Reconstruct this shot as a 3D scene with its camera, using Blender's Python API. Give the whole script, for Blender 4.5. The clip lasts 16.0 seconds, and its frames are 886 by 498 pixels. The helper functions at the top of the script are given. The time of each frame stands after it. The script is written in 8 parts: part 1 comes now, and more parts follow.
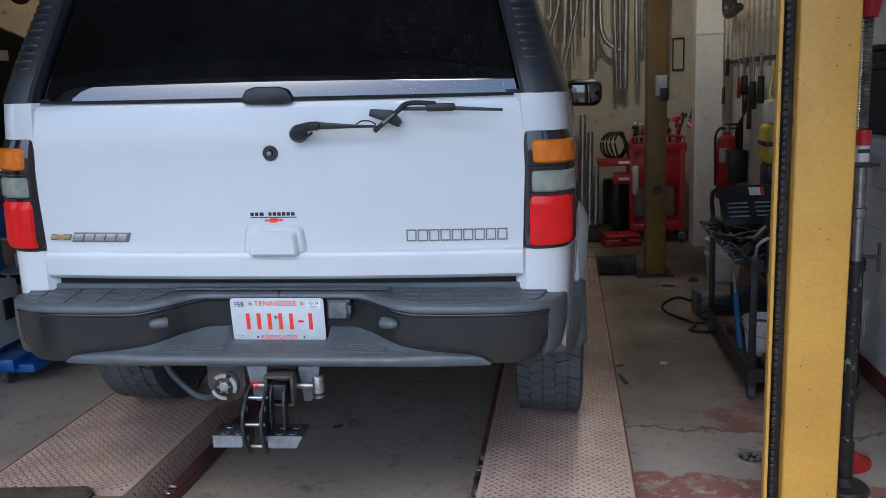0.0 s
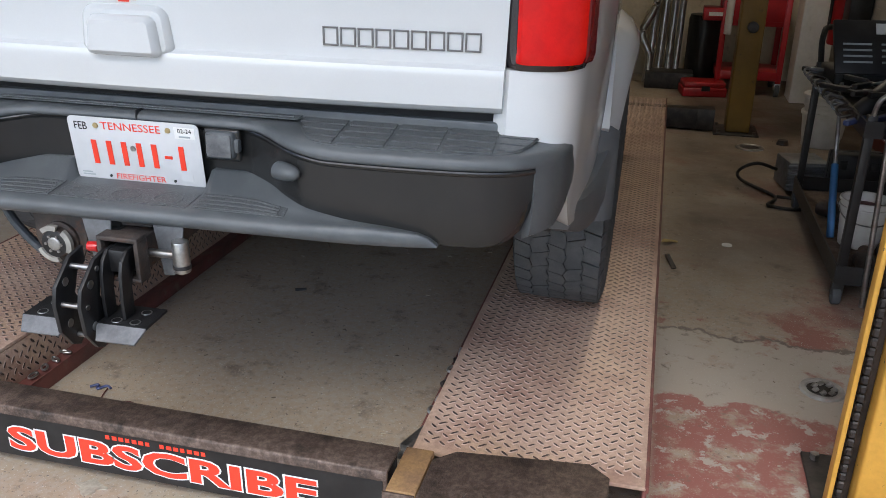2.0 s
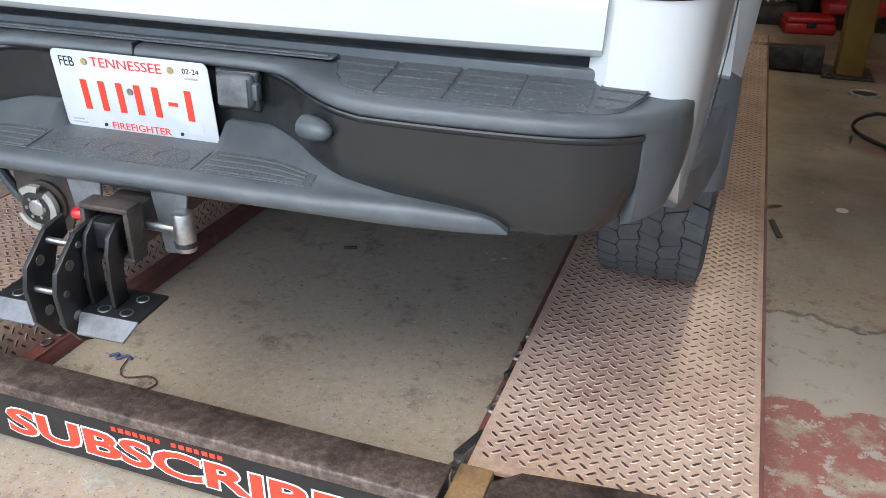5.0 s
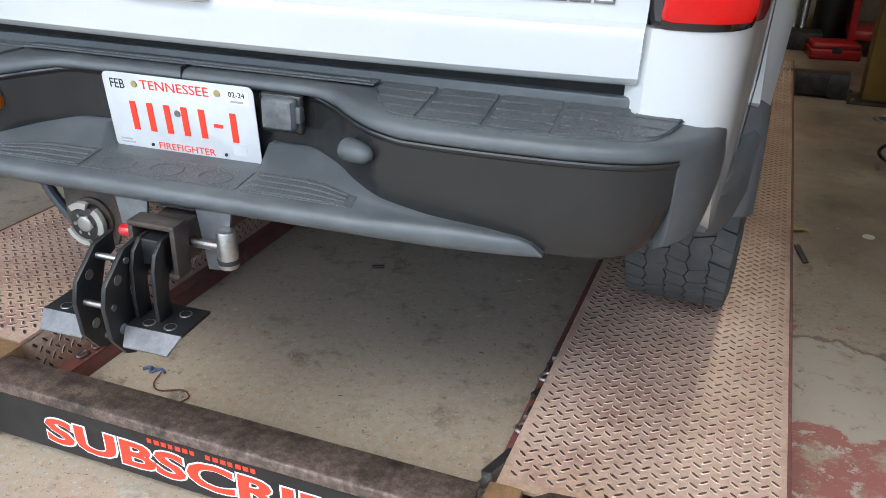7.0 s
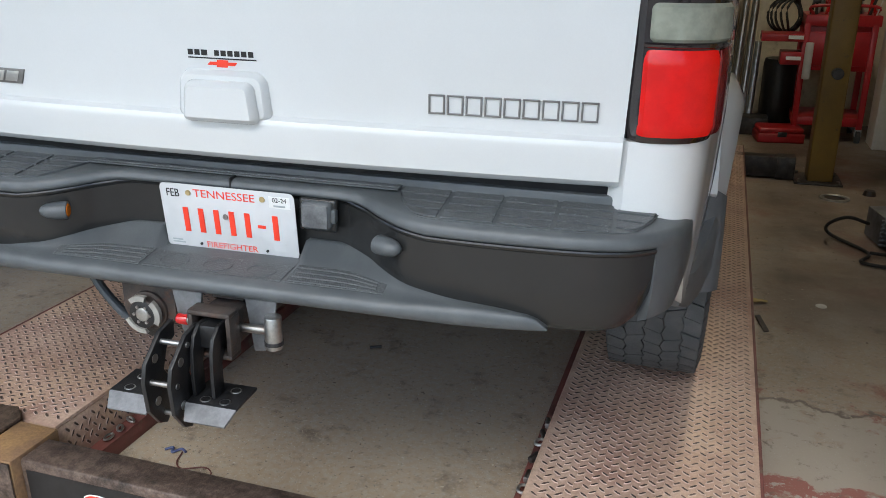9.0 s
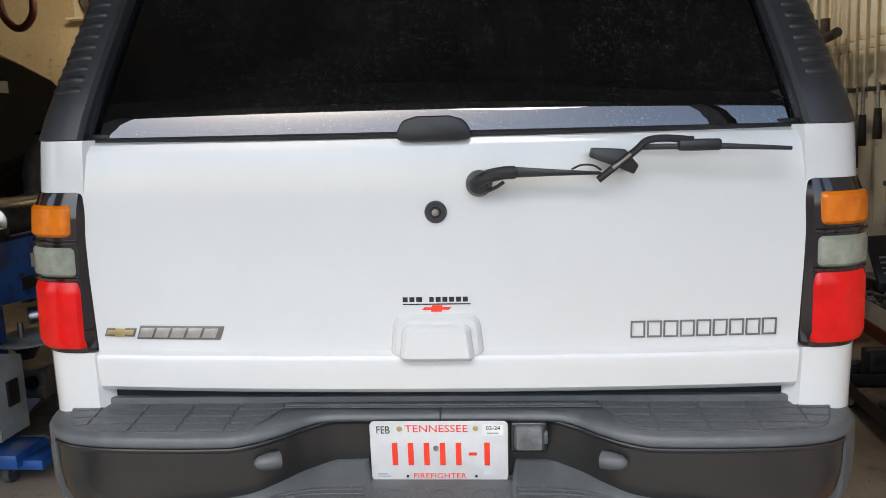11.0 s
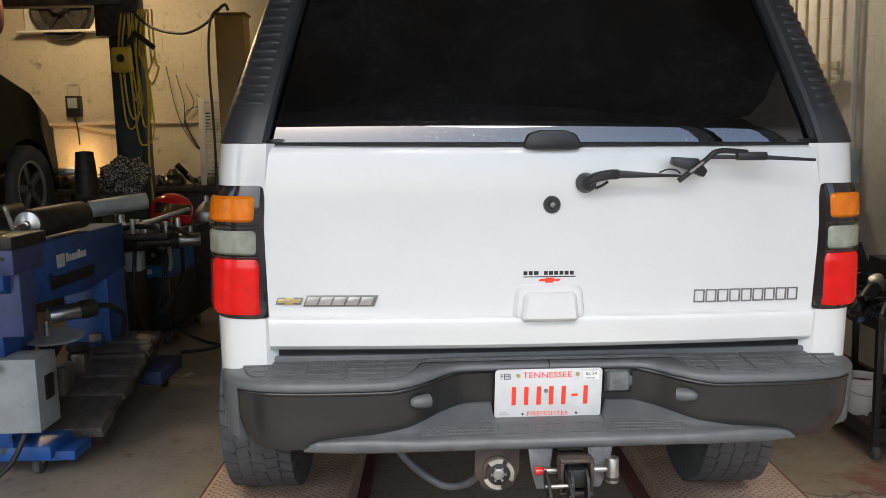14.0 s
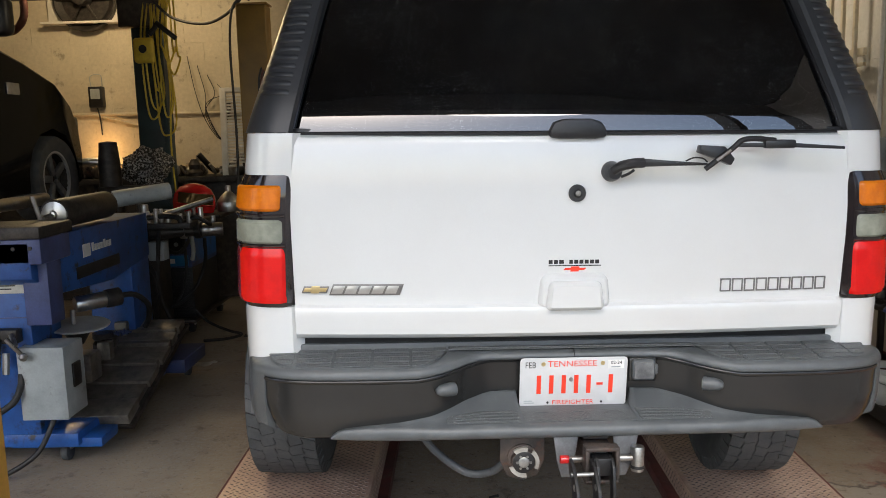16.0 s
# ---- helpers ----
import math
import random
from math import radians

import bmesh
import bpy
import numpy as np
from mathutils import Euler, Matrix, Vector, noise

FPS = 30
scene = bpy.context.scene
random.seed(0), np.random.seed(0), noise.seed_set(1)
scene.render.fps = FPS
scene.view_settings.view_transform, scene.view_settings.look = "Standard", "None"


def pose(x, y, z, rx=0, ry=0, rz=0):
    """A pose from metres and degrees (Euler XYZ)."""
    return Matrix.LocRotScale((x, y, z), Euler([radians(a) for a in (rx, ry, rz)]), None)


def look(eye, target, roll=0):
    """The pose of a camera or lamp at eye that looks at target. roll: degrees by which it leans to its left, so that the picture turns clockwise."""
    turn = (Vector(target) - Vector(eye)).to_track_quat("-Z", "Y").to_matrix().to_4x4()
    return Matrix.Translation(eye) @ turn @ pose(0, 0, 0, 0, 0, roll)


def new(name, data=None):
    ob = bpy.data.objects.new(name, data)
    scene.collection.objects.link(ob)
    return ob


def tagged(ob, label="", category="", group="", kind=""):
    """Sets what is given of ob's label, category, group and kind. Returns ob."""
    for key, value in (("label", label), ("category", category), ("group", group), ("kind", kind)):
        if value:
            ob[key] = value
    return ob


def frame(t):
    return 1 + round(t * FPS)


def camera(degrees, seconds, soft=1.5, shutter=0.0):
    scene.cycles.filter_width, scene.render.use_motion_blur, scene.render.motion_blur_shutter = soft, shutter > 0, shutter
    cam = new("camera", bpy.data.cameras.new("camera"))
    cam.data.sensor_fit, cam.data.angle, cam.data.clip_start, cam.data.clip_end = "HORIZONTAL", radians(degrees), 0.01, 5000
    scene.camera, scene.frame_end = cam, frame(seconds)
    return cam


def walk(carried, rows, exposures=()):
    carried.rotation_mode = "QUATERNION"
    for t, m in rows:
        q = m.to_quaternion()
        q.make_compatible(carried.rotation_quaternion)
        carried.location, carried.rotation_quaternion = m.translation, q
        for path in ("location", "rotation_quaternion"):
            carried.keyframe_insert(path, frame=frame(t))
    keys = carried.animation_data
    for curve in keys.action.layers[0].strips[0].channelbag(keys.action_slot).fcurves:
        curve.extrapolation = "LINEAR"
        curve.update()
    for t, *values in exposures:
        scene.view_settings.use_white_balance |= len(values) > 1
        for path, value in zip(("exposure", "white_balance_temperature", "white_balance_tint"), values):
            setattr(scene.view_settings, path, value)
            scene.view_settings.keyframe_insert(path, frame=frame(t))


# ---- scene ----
cam = camera(57.1, 16.0, soft=0.6)
PATH = [
    (0, (0.943, -2.46, 1.619), (0.639, -0.523, 1.228), -2.6),
    (0.5, (0.984, -2.259, 1.577), (0.674, -0.33, 1.152), -2.3),
    (1, (1.111, -1.952, 1.537), (0.746, -0.053, 1.025), -1.3),
    (1.5, (1.134, -1.761, 1.454), (0.7, 0.084, 0.815), -0.3),
    (2, (1.099, -1.519, 1.386), (0.63, 0.271, 0.626), 0.4),
    (2.5, (1.055, -1.298, 1.296), (0.579, 0.441, 0.43), 1.3),
    (3, (1.034, -1.132, 1.263), (0.519, 0.567, 0.343), 1.6),
    (3.5, (1.024, -1.101, 1.264), (0.472, 0.579, 0.33), 1.5),
    (4, (1.025, -1.113, 1.281), (0.466, 0.571, 0.359), 1.3),
    (4.5, (1.015, -1.119, 1.296), (0.448, 0.569, 0.386), 0.9),
    (4.7, (1.001, -1.128, 1.302), (0.421, 0.556, 0.393), 0.6),
    (6.8, (0.961, -1.173, 1.328), (0.303, 0.499, 0.45), 0.5),
    (7, (0.97, -1.178, 1.327), (0.319, 0.504, 0.463), 0.5),
    (7.5, (0.99, -1.192, 1.351), (0.348, 0.515, 0.529), 0.4),
    (8, (0.976, -1.262, 1.374), (0.329, 0.462, 0.592), 0.0),
    (8.5, (0.976, -1.353, 1.393), (0.342, 0.392, 0.649), -0.2),
    (9, (0.956, -1.422, 1.427), (0.358, 0.361, 0.747), -0.1),
    (9.5, (0.841, -1.501, 1.526), (0.304, 0.338, 0.952), 0.1),
    (10, (0.627, -1.568, 1.595), (0.191, 0.325, 1.12), 0.1),
    (10.2, (0.553, -1.61, 1.626), (0.156, 0.302, 1.193), -0.5),
    (12.3, (-0.194, -2.016, 1.624), (-0.286, -0.032, 1.387), -3.3),
    (12.5, (-0.25, -2.098, 1.619), (-0.322, -0.116, 1.367), -3.0),
    (13, (-0.301, -2.219, 1.614), (-0.323, -0.238, 1.339), -2.1),
    (13.5, (-0.307, -2.251, 1.611), (-0.305, -0.269, 1.341), -1.4),
    (14, (-0.299, -2.265, 1.611), (-0.291, -0.281, 1.356), -1.4),
    (14.5, (-0.302, -2.277, 1.611), (-0.293, -0.293, 1.357), -1.6),
    (15, (-0.301, -2.283, 1.603), (-0.302, -0.3, 1.347), -1.6),
    (15.5, (-0.314, -2.285, 1.613), (-0.343, -0.303, 1.347), -1.8),
    (16, (-0.319, -2.27, 1.61), (-0.356, -0.29, 1.331), -1.6),
]
EXPOSURES = [(0.0, 0.8, 5250, 8), (0.6, 0.85, 5350, 8), (1.0, 0.95, 6100, 8), (2.0, 1.18, 6000, 8), (3.5, 1.72, 5780, 4), (7.0, 1.54, 5850, 4), (9.0, 1.22, 6050, 4), (10.0, 1.14, 6300, 6), (12.5, 1.28, 6550, 8), (16.0, 1.28, 6600, 8)]
walk(cam, [(t, look(eye, target, roll)) for t, eye, target, roll in PATH], EXPOSURES)

# ---- world, sun, lamps ----
world = bpy.data.worlds.new("sky")
scene.world = world
world.use_nodes = True
wn = world.node_tree
sky = wn.nodes.new("ShaderNodeTexSky")
sky.sky_type = "NISHITA"
sky.sun_disc = False
sky.sun_elevation, sky.sun_rotation = radians(50), radians(200)
sky.air_density, sky.dust_density, sky.ozone_density = 1.0, 2.2, 1.0
wn.links.new(sky.outputs[0], wn.nodes["Background"].inputs[0])
wn.nodes["Background"].inputs[1].default_value = 0.15

sun = new("sun", bpy.data.lights.new("sun", "SUN"))
sun.data.energy, sun.data.angle, sun.data.color = 0.85, radians(25), (1.0, 0.95, 0.88)
sun.matrix_world = look((1.5, -8.0, 7.5), (0.0, -2.0, 0.0))


# ---- materials ----
def mat(name, colour, rough=0.5, metal=0.0, colour2=None, scale=8.0, fine=0.0, bump=0.0, bump_scale=120.0, coat=0.0, ramp=(0.4, 0.65),
        trans=0.0, emit=0.0, per_object=0.0, rough2=None, third=None):
    """A procedural surface: two tones mixed by noise, fine grain, bump, optional third stain colour."""
    m = bpy.data.materials.new(name)
    m.use_nodes = True
    nt = m.node_tree
    p = nt.nodes["Principled BSDF"]
    p.inputs["Base Color"].default_value = (*colour, 1)
    p.inputs["Roughness"].default_value = rough
    p.inputs["Metallic"].default_value = metal
    p.inputs["Coat Weight"].default_value = coat
    p.inputs["Coat Roughness"].default_value = 0.03
    p.inputs["Transmission Weight"].default_value = trans
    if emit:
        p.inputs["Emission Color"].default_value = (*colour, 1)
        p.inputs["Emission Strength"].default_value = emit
    tc = nt.nodes.new("ShaderNodeTexCoord")

    def noise_node(s, detail=6.0, rough_=0.6):
        n = nt.nodes.new("ShaderNodeTexNoise")
        n.inputs["Scale"].default_value, n.inputs["Detail"].default_value, n.inputs["Roughness"].default_value = s, detail, rough_
        nt.links.new(tc.outputs["Object"], n.inputs["Vector"])
        return n

    out = None
    if colour2:
        n = noise_node(scale)
        r = nt.nodes.new("ShaderNodeMapRange")
        r.inputs["From Min"].default_value, r.inputs["From Max"].default_value = ramp
        nt.links.new(n.outputs["Fac"], r.inputs["Value"])
        mix = nt.nodes.new("ShaderNodeMix")
        mix.data_type = "RGBA"
        mix.inputs["A"].default_value, mix.inputs["B"].default_value = (*colour, 1), (*colour2, 1)
        nt.links.new(r.outputs["Result"], mix.inputs["Factor"])
        out = mix.outputs["Result"]
        if rough2 is not None:
            rr = nt.nodes.new("ShaderNodeMapRange")
            rr.inputs["To Min"].default_value, rr.inputs["To Max"].default_value = rough, rough2
            nt.links.new(r.outputs["Result"], rr.inputs["Value"])
            nt.links.new(rr.outputs["Result"], p.inputs["Roughness"])
    if third:
        c3, s3, lo, hi = third
        n = noise_node(s3, 8.0, 0.65)
        r = nt.nodes.new("ShaderNodeMapRange")
        r.inputs["From Min"].default_value, r.inputs["From Max"].default_value = lo, hi
        nt.links.new(n.outputs["Fac"], r.inputs["Value"])
        mix = nt.nodes.new("ShaderNodeMix")
        mix.data_type = "RGBA"
        mix.inputs["A"].default_value, mix.inputs["B"].default_value = (*colour, 1), (*c3, 1)
        if out:
            nt.links.new(out, mix.inputs["A"])
        nt.links.new(r.outputs["Result"], mix.inputs["Factor"])
        out = mix.outputs["Result"]
    if fine or per_object:
        hsv = nt.nodes.new("ShaderNodeHueSaturation")
        hsv.inputs["Color"].default_value = (*colour, 1)
        if out:
            nt.links.new(out, hsv.inputs["Color"])
        r = nt.nodes.new("ShaderNodeMapRange")
        amount = fine or per_object
        r.inputs["From Min"].default_value, r.inputs["From Max"].default_value = (0.3, 0.7) if fine else (0.0, 1.0)
        r.inputs["To Min"].default_value, r.inputs["To Max"].default_value = 1 - amount, 1 + amount
        if fine:
            nt.links.new(noise_node(bump_scale, 4.0).outputs["Fac"], r.inputs["Value"])
        else:
            nt.links.new(nt.nodes.new("ShaderNodeObjectInfo").outputs["Random"], r.inputs["Value"])
        nt.links.new(r.outputs["Result"], hsv.inputs["Value"])
        out = hsv.outputs["Color"]
    if out:
        nt.links.new(out, p.inputs["Base Color"])
    if bump:
        b = nt.nodes.new("ShaderNodeBump")
        b.inputs["Strength"].default_value, b.inputs["Distance"].default_value = bump, 0.004
        nt.links.new(noise_node(bump_scale, 5.0).outputs["Fac"], b.inputs["Height"])
        nt.links.new(b.outputs["Normal"], p.inputs["Normal"])
    return m


PAINT = mat("white_paint", (0.67, 0.685, 0.685), 0.30, colour2=(0.64, 0.65, 0.645), scale=2.2, coat=0.9, fine=0.012, bump_scale=300)
TEXTURED = mat("grey_textured_plastic", (0.074, 0.082, 0.088), 0.36, colour2=(0.098, 0.107, 0.113), scale=14, fine=0.14, bump=0.22, bump_scale=700)
PADPLASTIC = mat("dusty_pad_plastic", (0.080, 0.087, 0.092), 0.40, colour2=(0.34, 0.355, 0.36), scale=320, ramp=(0.55, 0.72), fine=0.25, bump=0.8, bump_scale=420)
SMOOTHBLACK = mat("satin_black_plastic", (0.016, 0.0163, 0.0163), 0.21, colour2=(0.022, 0.0223, 0.022), scale=3, bump=0.05, bump_scale=500)
LAMPBLACK = mat("gloss_black_lamp_housing", (0.012, 0.009, 0.010), 0.16, colour2=(0.022, 0.015, 0.016), scale=14, coat=0.6)
DUSTY = mat("dust_filmed_rubber", (0.085, 0.088, 0.092), 0.70, colour2=(0.17, 0.175, 0.18), scale=26, fine=0.15, bump=0.2, bump_scale=300)
PILLARBLACK = mat("black_pillar_plastic", (0.026, 0.027, 0.030), 0.36, colour2=(0.036, 0.037, 0.040), scale=12, bump=0.08, bump_scale=600)
DIESTEEL = mat("oiled_die_steel", (0.23, 0.205, 0.175), 0.34, 0.45, colour2=(0.125, 0.110, 0.098), scale=14, fine=0.12, bump=0.15, bump_scale=150)
TRIMBLACK = mat("black_trim", (0.012, 0.012, 0.014), 0.40, colour2=(0.022, 0.022, 0.024), scale=12, bump=0.1, bump_scale=600)
RUBBER = mat("tyre_rubber", (0.058, 0.064, 0.069), 0.70, colour2=(0.085, 0.090, 0.094), scale=16, fine=0.15, bump=0.3, bump_scale=300)
STEEL = mat("worn_steel", (0.42, 0.42, 0.42), 0.38, 1.0, colour2=(0.25, 0.23, 0.21), scale=20, fine=0.1, bump=0.1, bump_scale=200)
ZINC = mat("galvanised_steel", (0.52, 0.52, 0.51), 0.42, 1.0, colour2=(0.36, 0.36, 0.35), scale=25, fine=0.12, bump_scale=160)
RUSTSTEEL = mat("rusty_hitch_steel", (0.036, 0.032, 0.031), 0.50, 0.3, colour2=(0.080, 0.060, 0.050), scale=18, third=((0.11, 0.048, 0.026), 24, 0.56, 0.7), bump=0.4, bump_scale=150)
DECK = mat("worn_red_deck_steel", (0.51, 0.365, 0.280), 0.40, 0.22, colour2=(0.34, 0.205, 0.160), scale=4.5, third=((0.54, 0.39, 0.265), 2.1, 0.5, 0.70), fine=0.16, bump=0.25, bump_scale=90)
# lug tops are dark, their sloping sides pale
LUG = mat("dark_tread_lugs", (0.050, 0.036, 0.030), 0.45, 0.3, colour2=(0.18, 0.125, 0.100), scale=7.0, fine=0.2, bump_scale=60)
RIM = mat("pale_lug_edge", (0.56, 0.43, 0.36), 0.36, 0.3, colour2=(0.36, 0.25, 0.20), scale=4.0, fine=0.12, bump_scale=60)
REDRAIL = mat("red_painted_steel", (0.17, 0.055, 0.045), 0.55, colour2=(0.10, 0.045, 0.038), scale=9, third=((0.16, 0.11, 0.08), 14, 0.56, 0.7), bump=0.3, bump_scale=140)
RUSTBEAM = mat("rusted_beam_steel", (0.085, 0.058, 0.046), 0.48, 0.3, colour2=(0.17, 0.125, 0.10), scale=60, third=((0.035, 0.026, 0.022), 12, 0.50, 0.66), fine=0.2, bump=0.5, bump_scale=160)
OCHREPLATE = mat("ochre_worn_plate", (0.33, 0.20, 0.09), 0.6, 0.1, colour2=(0.20, 0.12, 0.075), scale=9, fine=0.18, bump=0.3, bump_scale=120)
YELLOW = mat("yellow_post_paint", (0.66, 0.365, 0.062), 0.45, colour2=(0.57, 0.31, 0.052), scale=3.0, third=((0.10, 0.065, 0.035), 30, 0.635, 0.68), fine=0.07, bump=0.15, bump_scale=60)
# the posts' yellow again, darkened for the shade at the far posts
YELLOWSHADE = mat("shaded_yellow_post_paint", (0.24, 0.135, 0.02), 0.45, colour2=(0.18, 0.10, 0.018), scale=3.0, third=((0.07, 0.05, 0.03), 18, 0.64, 0.72), fine=0.08)
DARKIRON = mat("dark_oily_iron", (0.030, 0.028, 0.027), 0.5, 0.4, colour2=(0.065, 0.055, 0.05), scale=18, fine=0.15, bump=0.3, bump_scale=120)
BLACKPAINT = mat("black_powder_coat", (0.009, 0.009, 0.010), 0.42, colour2=(0.016, 0.016, 0.017), scale=20, bump=0.12, bump_scale=500)
BLUE = mat("blue_machine_paint", (0.022, 0.115, 0.42), 0.36, colour2=(0.015, 0.068, 0.25), scale=5, third=((0.028, 0.028, 0.034), 12, 0.56, 0.68), fine=0.08, bump=0.1)
NAVY = mat("dark_navy_paint", (0.060, 0.085, 0.23), 0.42, colour2=(0.040, 0.055, 0.14), scale=6, fine=0.1)
GREYBOX = mat("grey_box_paint", (0.40, 0.44, 0.45), 0.45, colour2=(0.30, 0.33, 0.34), scale=6, third=((0.12, 0.11, 0.10), 10, 0.62, 0.75), fine=0.05)
RED = mat("red_cart_paint", (0.42, 0.012, 0.016), 0.35, colour2=(0.30, 0.010, 0.014), scale=6, fine=0.08)
REDPLASTIC = mat("red_gloss", (0.55, 0.015, 0.015), 0.22, colour2=(0.42, 0.01, 0.012), scale=5, coat=0.5)
GREEN = mat("dark_green_lift_paint", (0.022, 0.045, 0.050), 0.5, colour2=(0.015, 0.028, 0.034), scale=5, fine=0.12)
WHITEWOOD = mat("white_painted_pilaster", (0.80, 0.77, 0.71), 0.55, colour2=(0.70, 0.66, 0.59), scale=3.0, third=((0.36, 0.31, 0.26), 6, 0.62, 0.78), fine=0.05, bump=0.15, bump_scale=40)
CREAM = mat("cream_block_paint", (0.62, 0.55, 0.42), 0.7, colour2=(0.54, 0.47, 0.35), scale=1.5, third=((0.30, 0.25, 0.18), 7, 0.60, 0.70), fine=0.09, bump=0.6, bump_scale=28)
GREYWALL = mat("grey_block_paint", (0.66, 0.65, 0.63), 0.6, colour2=(0.52, 0.505, 0.48), scale=1.3, third=((0.26, 0.24, 0.22), 7, 0.63, 0.75), fine=0.06, bump=0.5, bump_scale=35)
CEILING = mat("dark_ceiling_board", (0.075, 0.07, 0.06), 0.85, colour2=(0.05, 0.046, 0.04), scale=2)
# unseen wall, darkened so that the rear glass reflects it dark
HEADER = mat("darkened_front_wall", (0.10, 0.10, 0.10), 0.8, colour2=(0.07, 0.07, 0.07), scale=2, bump=0.3, bump_scale=40)
BRICKRED = mat("dark_red_base_paint", (0.16, 0.035, 0.03), 0.6, colour2=(0.10, 0.03, 0.025), scale=6)
ALU = mat("bare_aluminium", (0.60, 0.60, 0.60), 0.32, 1.0, colour2=(0.48, 0.48, 0.48), scale=18)
DULLZINC = mat("dull_bent_steel", (0.20, 0.21, 0.225), 0.45, 0.6, colour2=(0.14, 0.145, 0.155), scale=22, fine=0.1, bump_scale=150)
GALVPIPE = mat("aluminised_exhaust_pipe", (0.50, 0.49, 0.46), 0.36, 1.0, colour2=(0.33, 0.31, 0.28), scale=9, fine=0.1)
WHITEPLASTIC = mat("white_plastic", (0.66, 0.65, 0.62), 0.5, colour2=(0.56, 0.54, 0.50), scale=8)
DIRTYWHITE = mat("dirty_white", (0.36, 0.35, 0.32), 0.6, colour2=(0.20, 0.185, 0.165), scale=12)
# red lens colour again, darkened where the side catches less light
SHADEDRED = mat("shaded_red_lens_side", (0.17, 0.002, 0.002), 0.22, colour2=(0.13, 0.002, 0.002), scale=20)
YELLOWCORD = mat("yellow_cord", (0.62, 0.46, 0.04), 0.5, colour2=(0.50, 0.36, 0.04), scale=20)
BLACKHOSE = mat("black_hose_rubber", (0.014, 0.014, 0.015), 0.5, colour2=(0.025, 0.025, 0.025), scale=20)
REDHOSE = mat("dull_red_hose", (0.11, 0.035, 0.028), 0.55, colour2=(0.08, 0.03, 0.025), scale=12)
GREYCONDUIT = mat("grey_corrugated_loom", (0.065, 0.072, 0.080), 0.45, colour2=(0.045, 0.050, 0.055), scale=16)
CARBLACK = mat("black_car_paint", (0.006, 0.006, 0.006), 0.10, colour2=(0.010, 0.009, 0.008), scale=3, rough2=0.22)
CARBLACK.node_tree.nodes["Principled BSDF"].inputs["IOR"].default_value = 1.28
SILVERPAINT = mat("silver_wheel_paint", (0.46, 0.46, 0.46), 0.32, 0.2, colour2=(0.36, 0.36, 0.36), scale=14)
AMBER = mat("amber_lens", (0.72, 0.19, 0.004), 0.22, colour2=(0.60, 0.14, 0.003), scale=30, coat=0.25)
CLEARLENS = mat("cloudy_reverse_lens", (0.30, 0.315, 0.255), 0.20, colour2=(0.20, 0.21, 0.17), scale=18, coat=0.4)
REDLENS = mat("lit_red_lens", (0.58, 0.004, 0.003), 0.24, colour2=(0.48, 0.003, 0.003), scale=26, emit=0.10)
for lens_mat in (AMBER, CLEARLENS, REDLENS):
    lt = lens_mat.node_tree
    co_ = lt.nodes.new("ShaderNodeTexCoord")
    ck_ = lt.nodes.new("ShaderNodeTexChecker")
    ck_.inputs["Scale"].default_value = 190.0
    lt.links.new(co_.outputs["Object"], ck_.inputs["Vector"])
    lb_ = lt.nodes.new("ShaderNodeBump")
    lb_.inputs["Strength"].default_value, lb_.inputs["Distance"].default_value = 0.25, 0.0015
    lt.links.new(ck_.outputs["Fac"], lb_.inputs["Height"])
    lt.links.new(lb_.outputs["Normal"], lt.nodes["Principled BSDF"].inputs["Normal"])
DECALBLACK = mat("black_decal", (0.010, 0.010, 0.011), 0.4, colour2=(0.020, 0.020, 0.021), scale=15)
DECALRED = mat("red_decal", (0.85, 0.055, 0.025), 0.4, colour2=(0.78, 0.045, 0.02), scale=15)
DECALWHITE = mat("white_decal", (0.80, 0.80, 0.79), 0.4, colour2=(0.70, 0.70, 0.68), scale=15)
PLATEWHITE = mat("plate_white", (0.60, 0.61, 0.62), 0.35, colour2=(0.54, 0.55, 0.56), scale=12)
BADGEGREY = mat("badge_dark_chrome", (0.22, 0.215, 0.21), 0.35, 0.5, colour2=(0.16, 0.155, 0.15), scale=25)
BADGESILVER = mat("badge_silver", (0.55, 0.55, 0.54), 0.3, 0.7, colour2=(0.45, 0.45, 0.44), scale=25)
GOLD = mat("pale_gold_badge", (0.60, 0.47, 0.24), 0.3, 0.6, colour2=(0.5, 0.4, 0.2), scale=25)
PAPER = mat("scrap_paper", (0.62, 0.60, 0.55), 0.8, colour2=(0.5, 0.48, 0.44), scale=20)
LEAFY = mat("dry_leaf", (0.50, 0.38, 0.14), 0.7, colour2=(0.36, 0.26, 0.10), scale=60)
LEAFG = mat("green_leaf", (0.22, 0.26, 0.05), 0.6, colour2=(0.30, 0.30, 0.08), scale=60)
BLUEGLOSS = mat("bright_blue_box", (0.02, 0.22, 0.50), 0.4, colour2=(0.015, 0.17, 0.4), scale=8)
LAMPGLOW = mat("warm_lamp", (1.0, 0.70, 0.34), 0.5, emit=9.0)

# concrete floor: grey-brown slab with worn red paint, pale patches and dark oil stains; aisle darkened inwards
FLOOR = bpy.data.materials.new("worn_concrete_floor")
FLOOR.use_nodes = True
nt = FLOOR.node_tree
p = nt.nodes["Principled BSDF"]
tc = nt.nodes.new("ShaderNodeTexCoord")


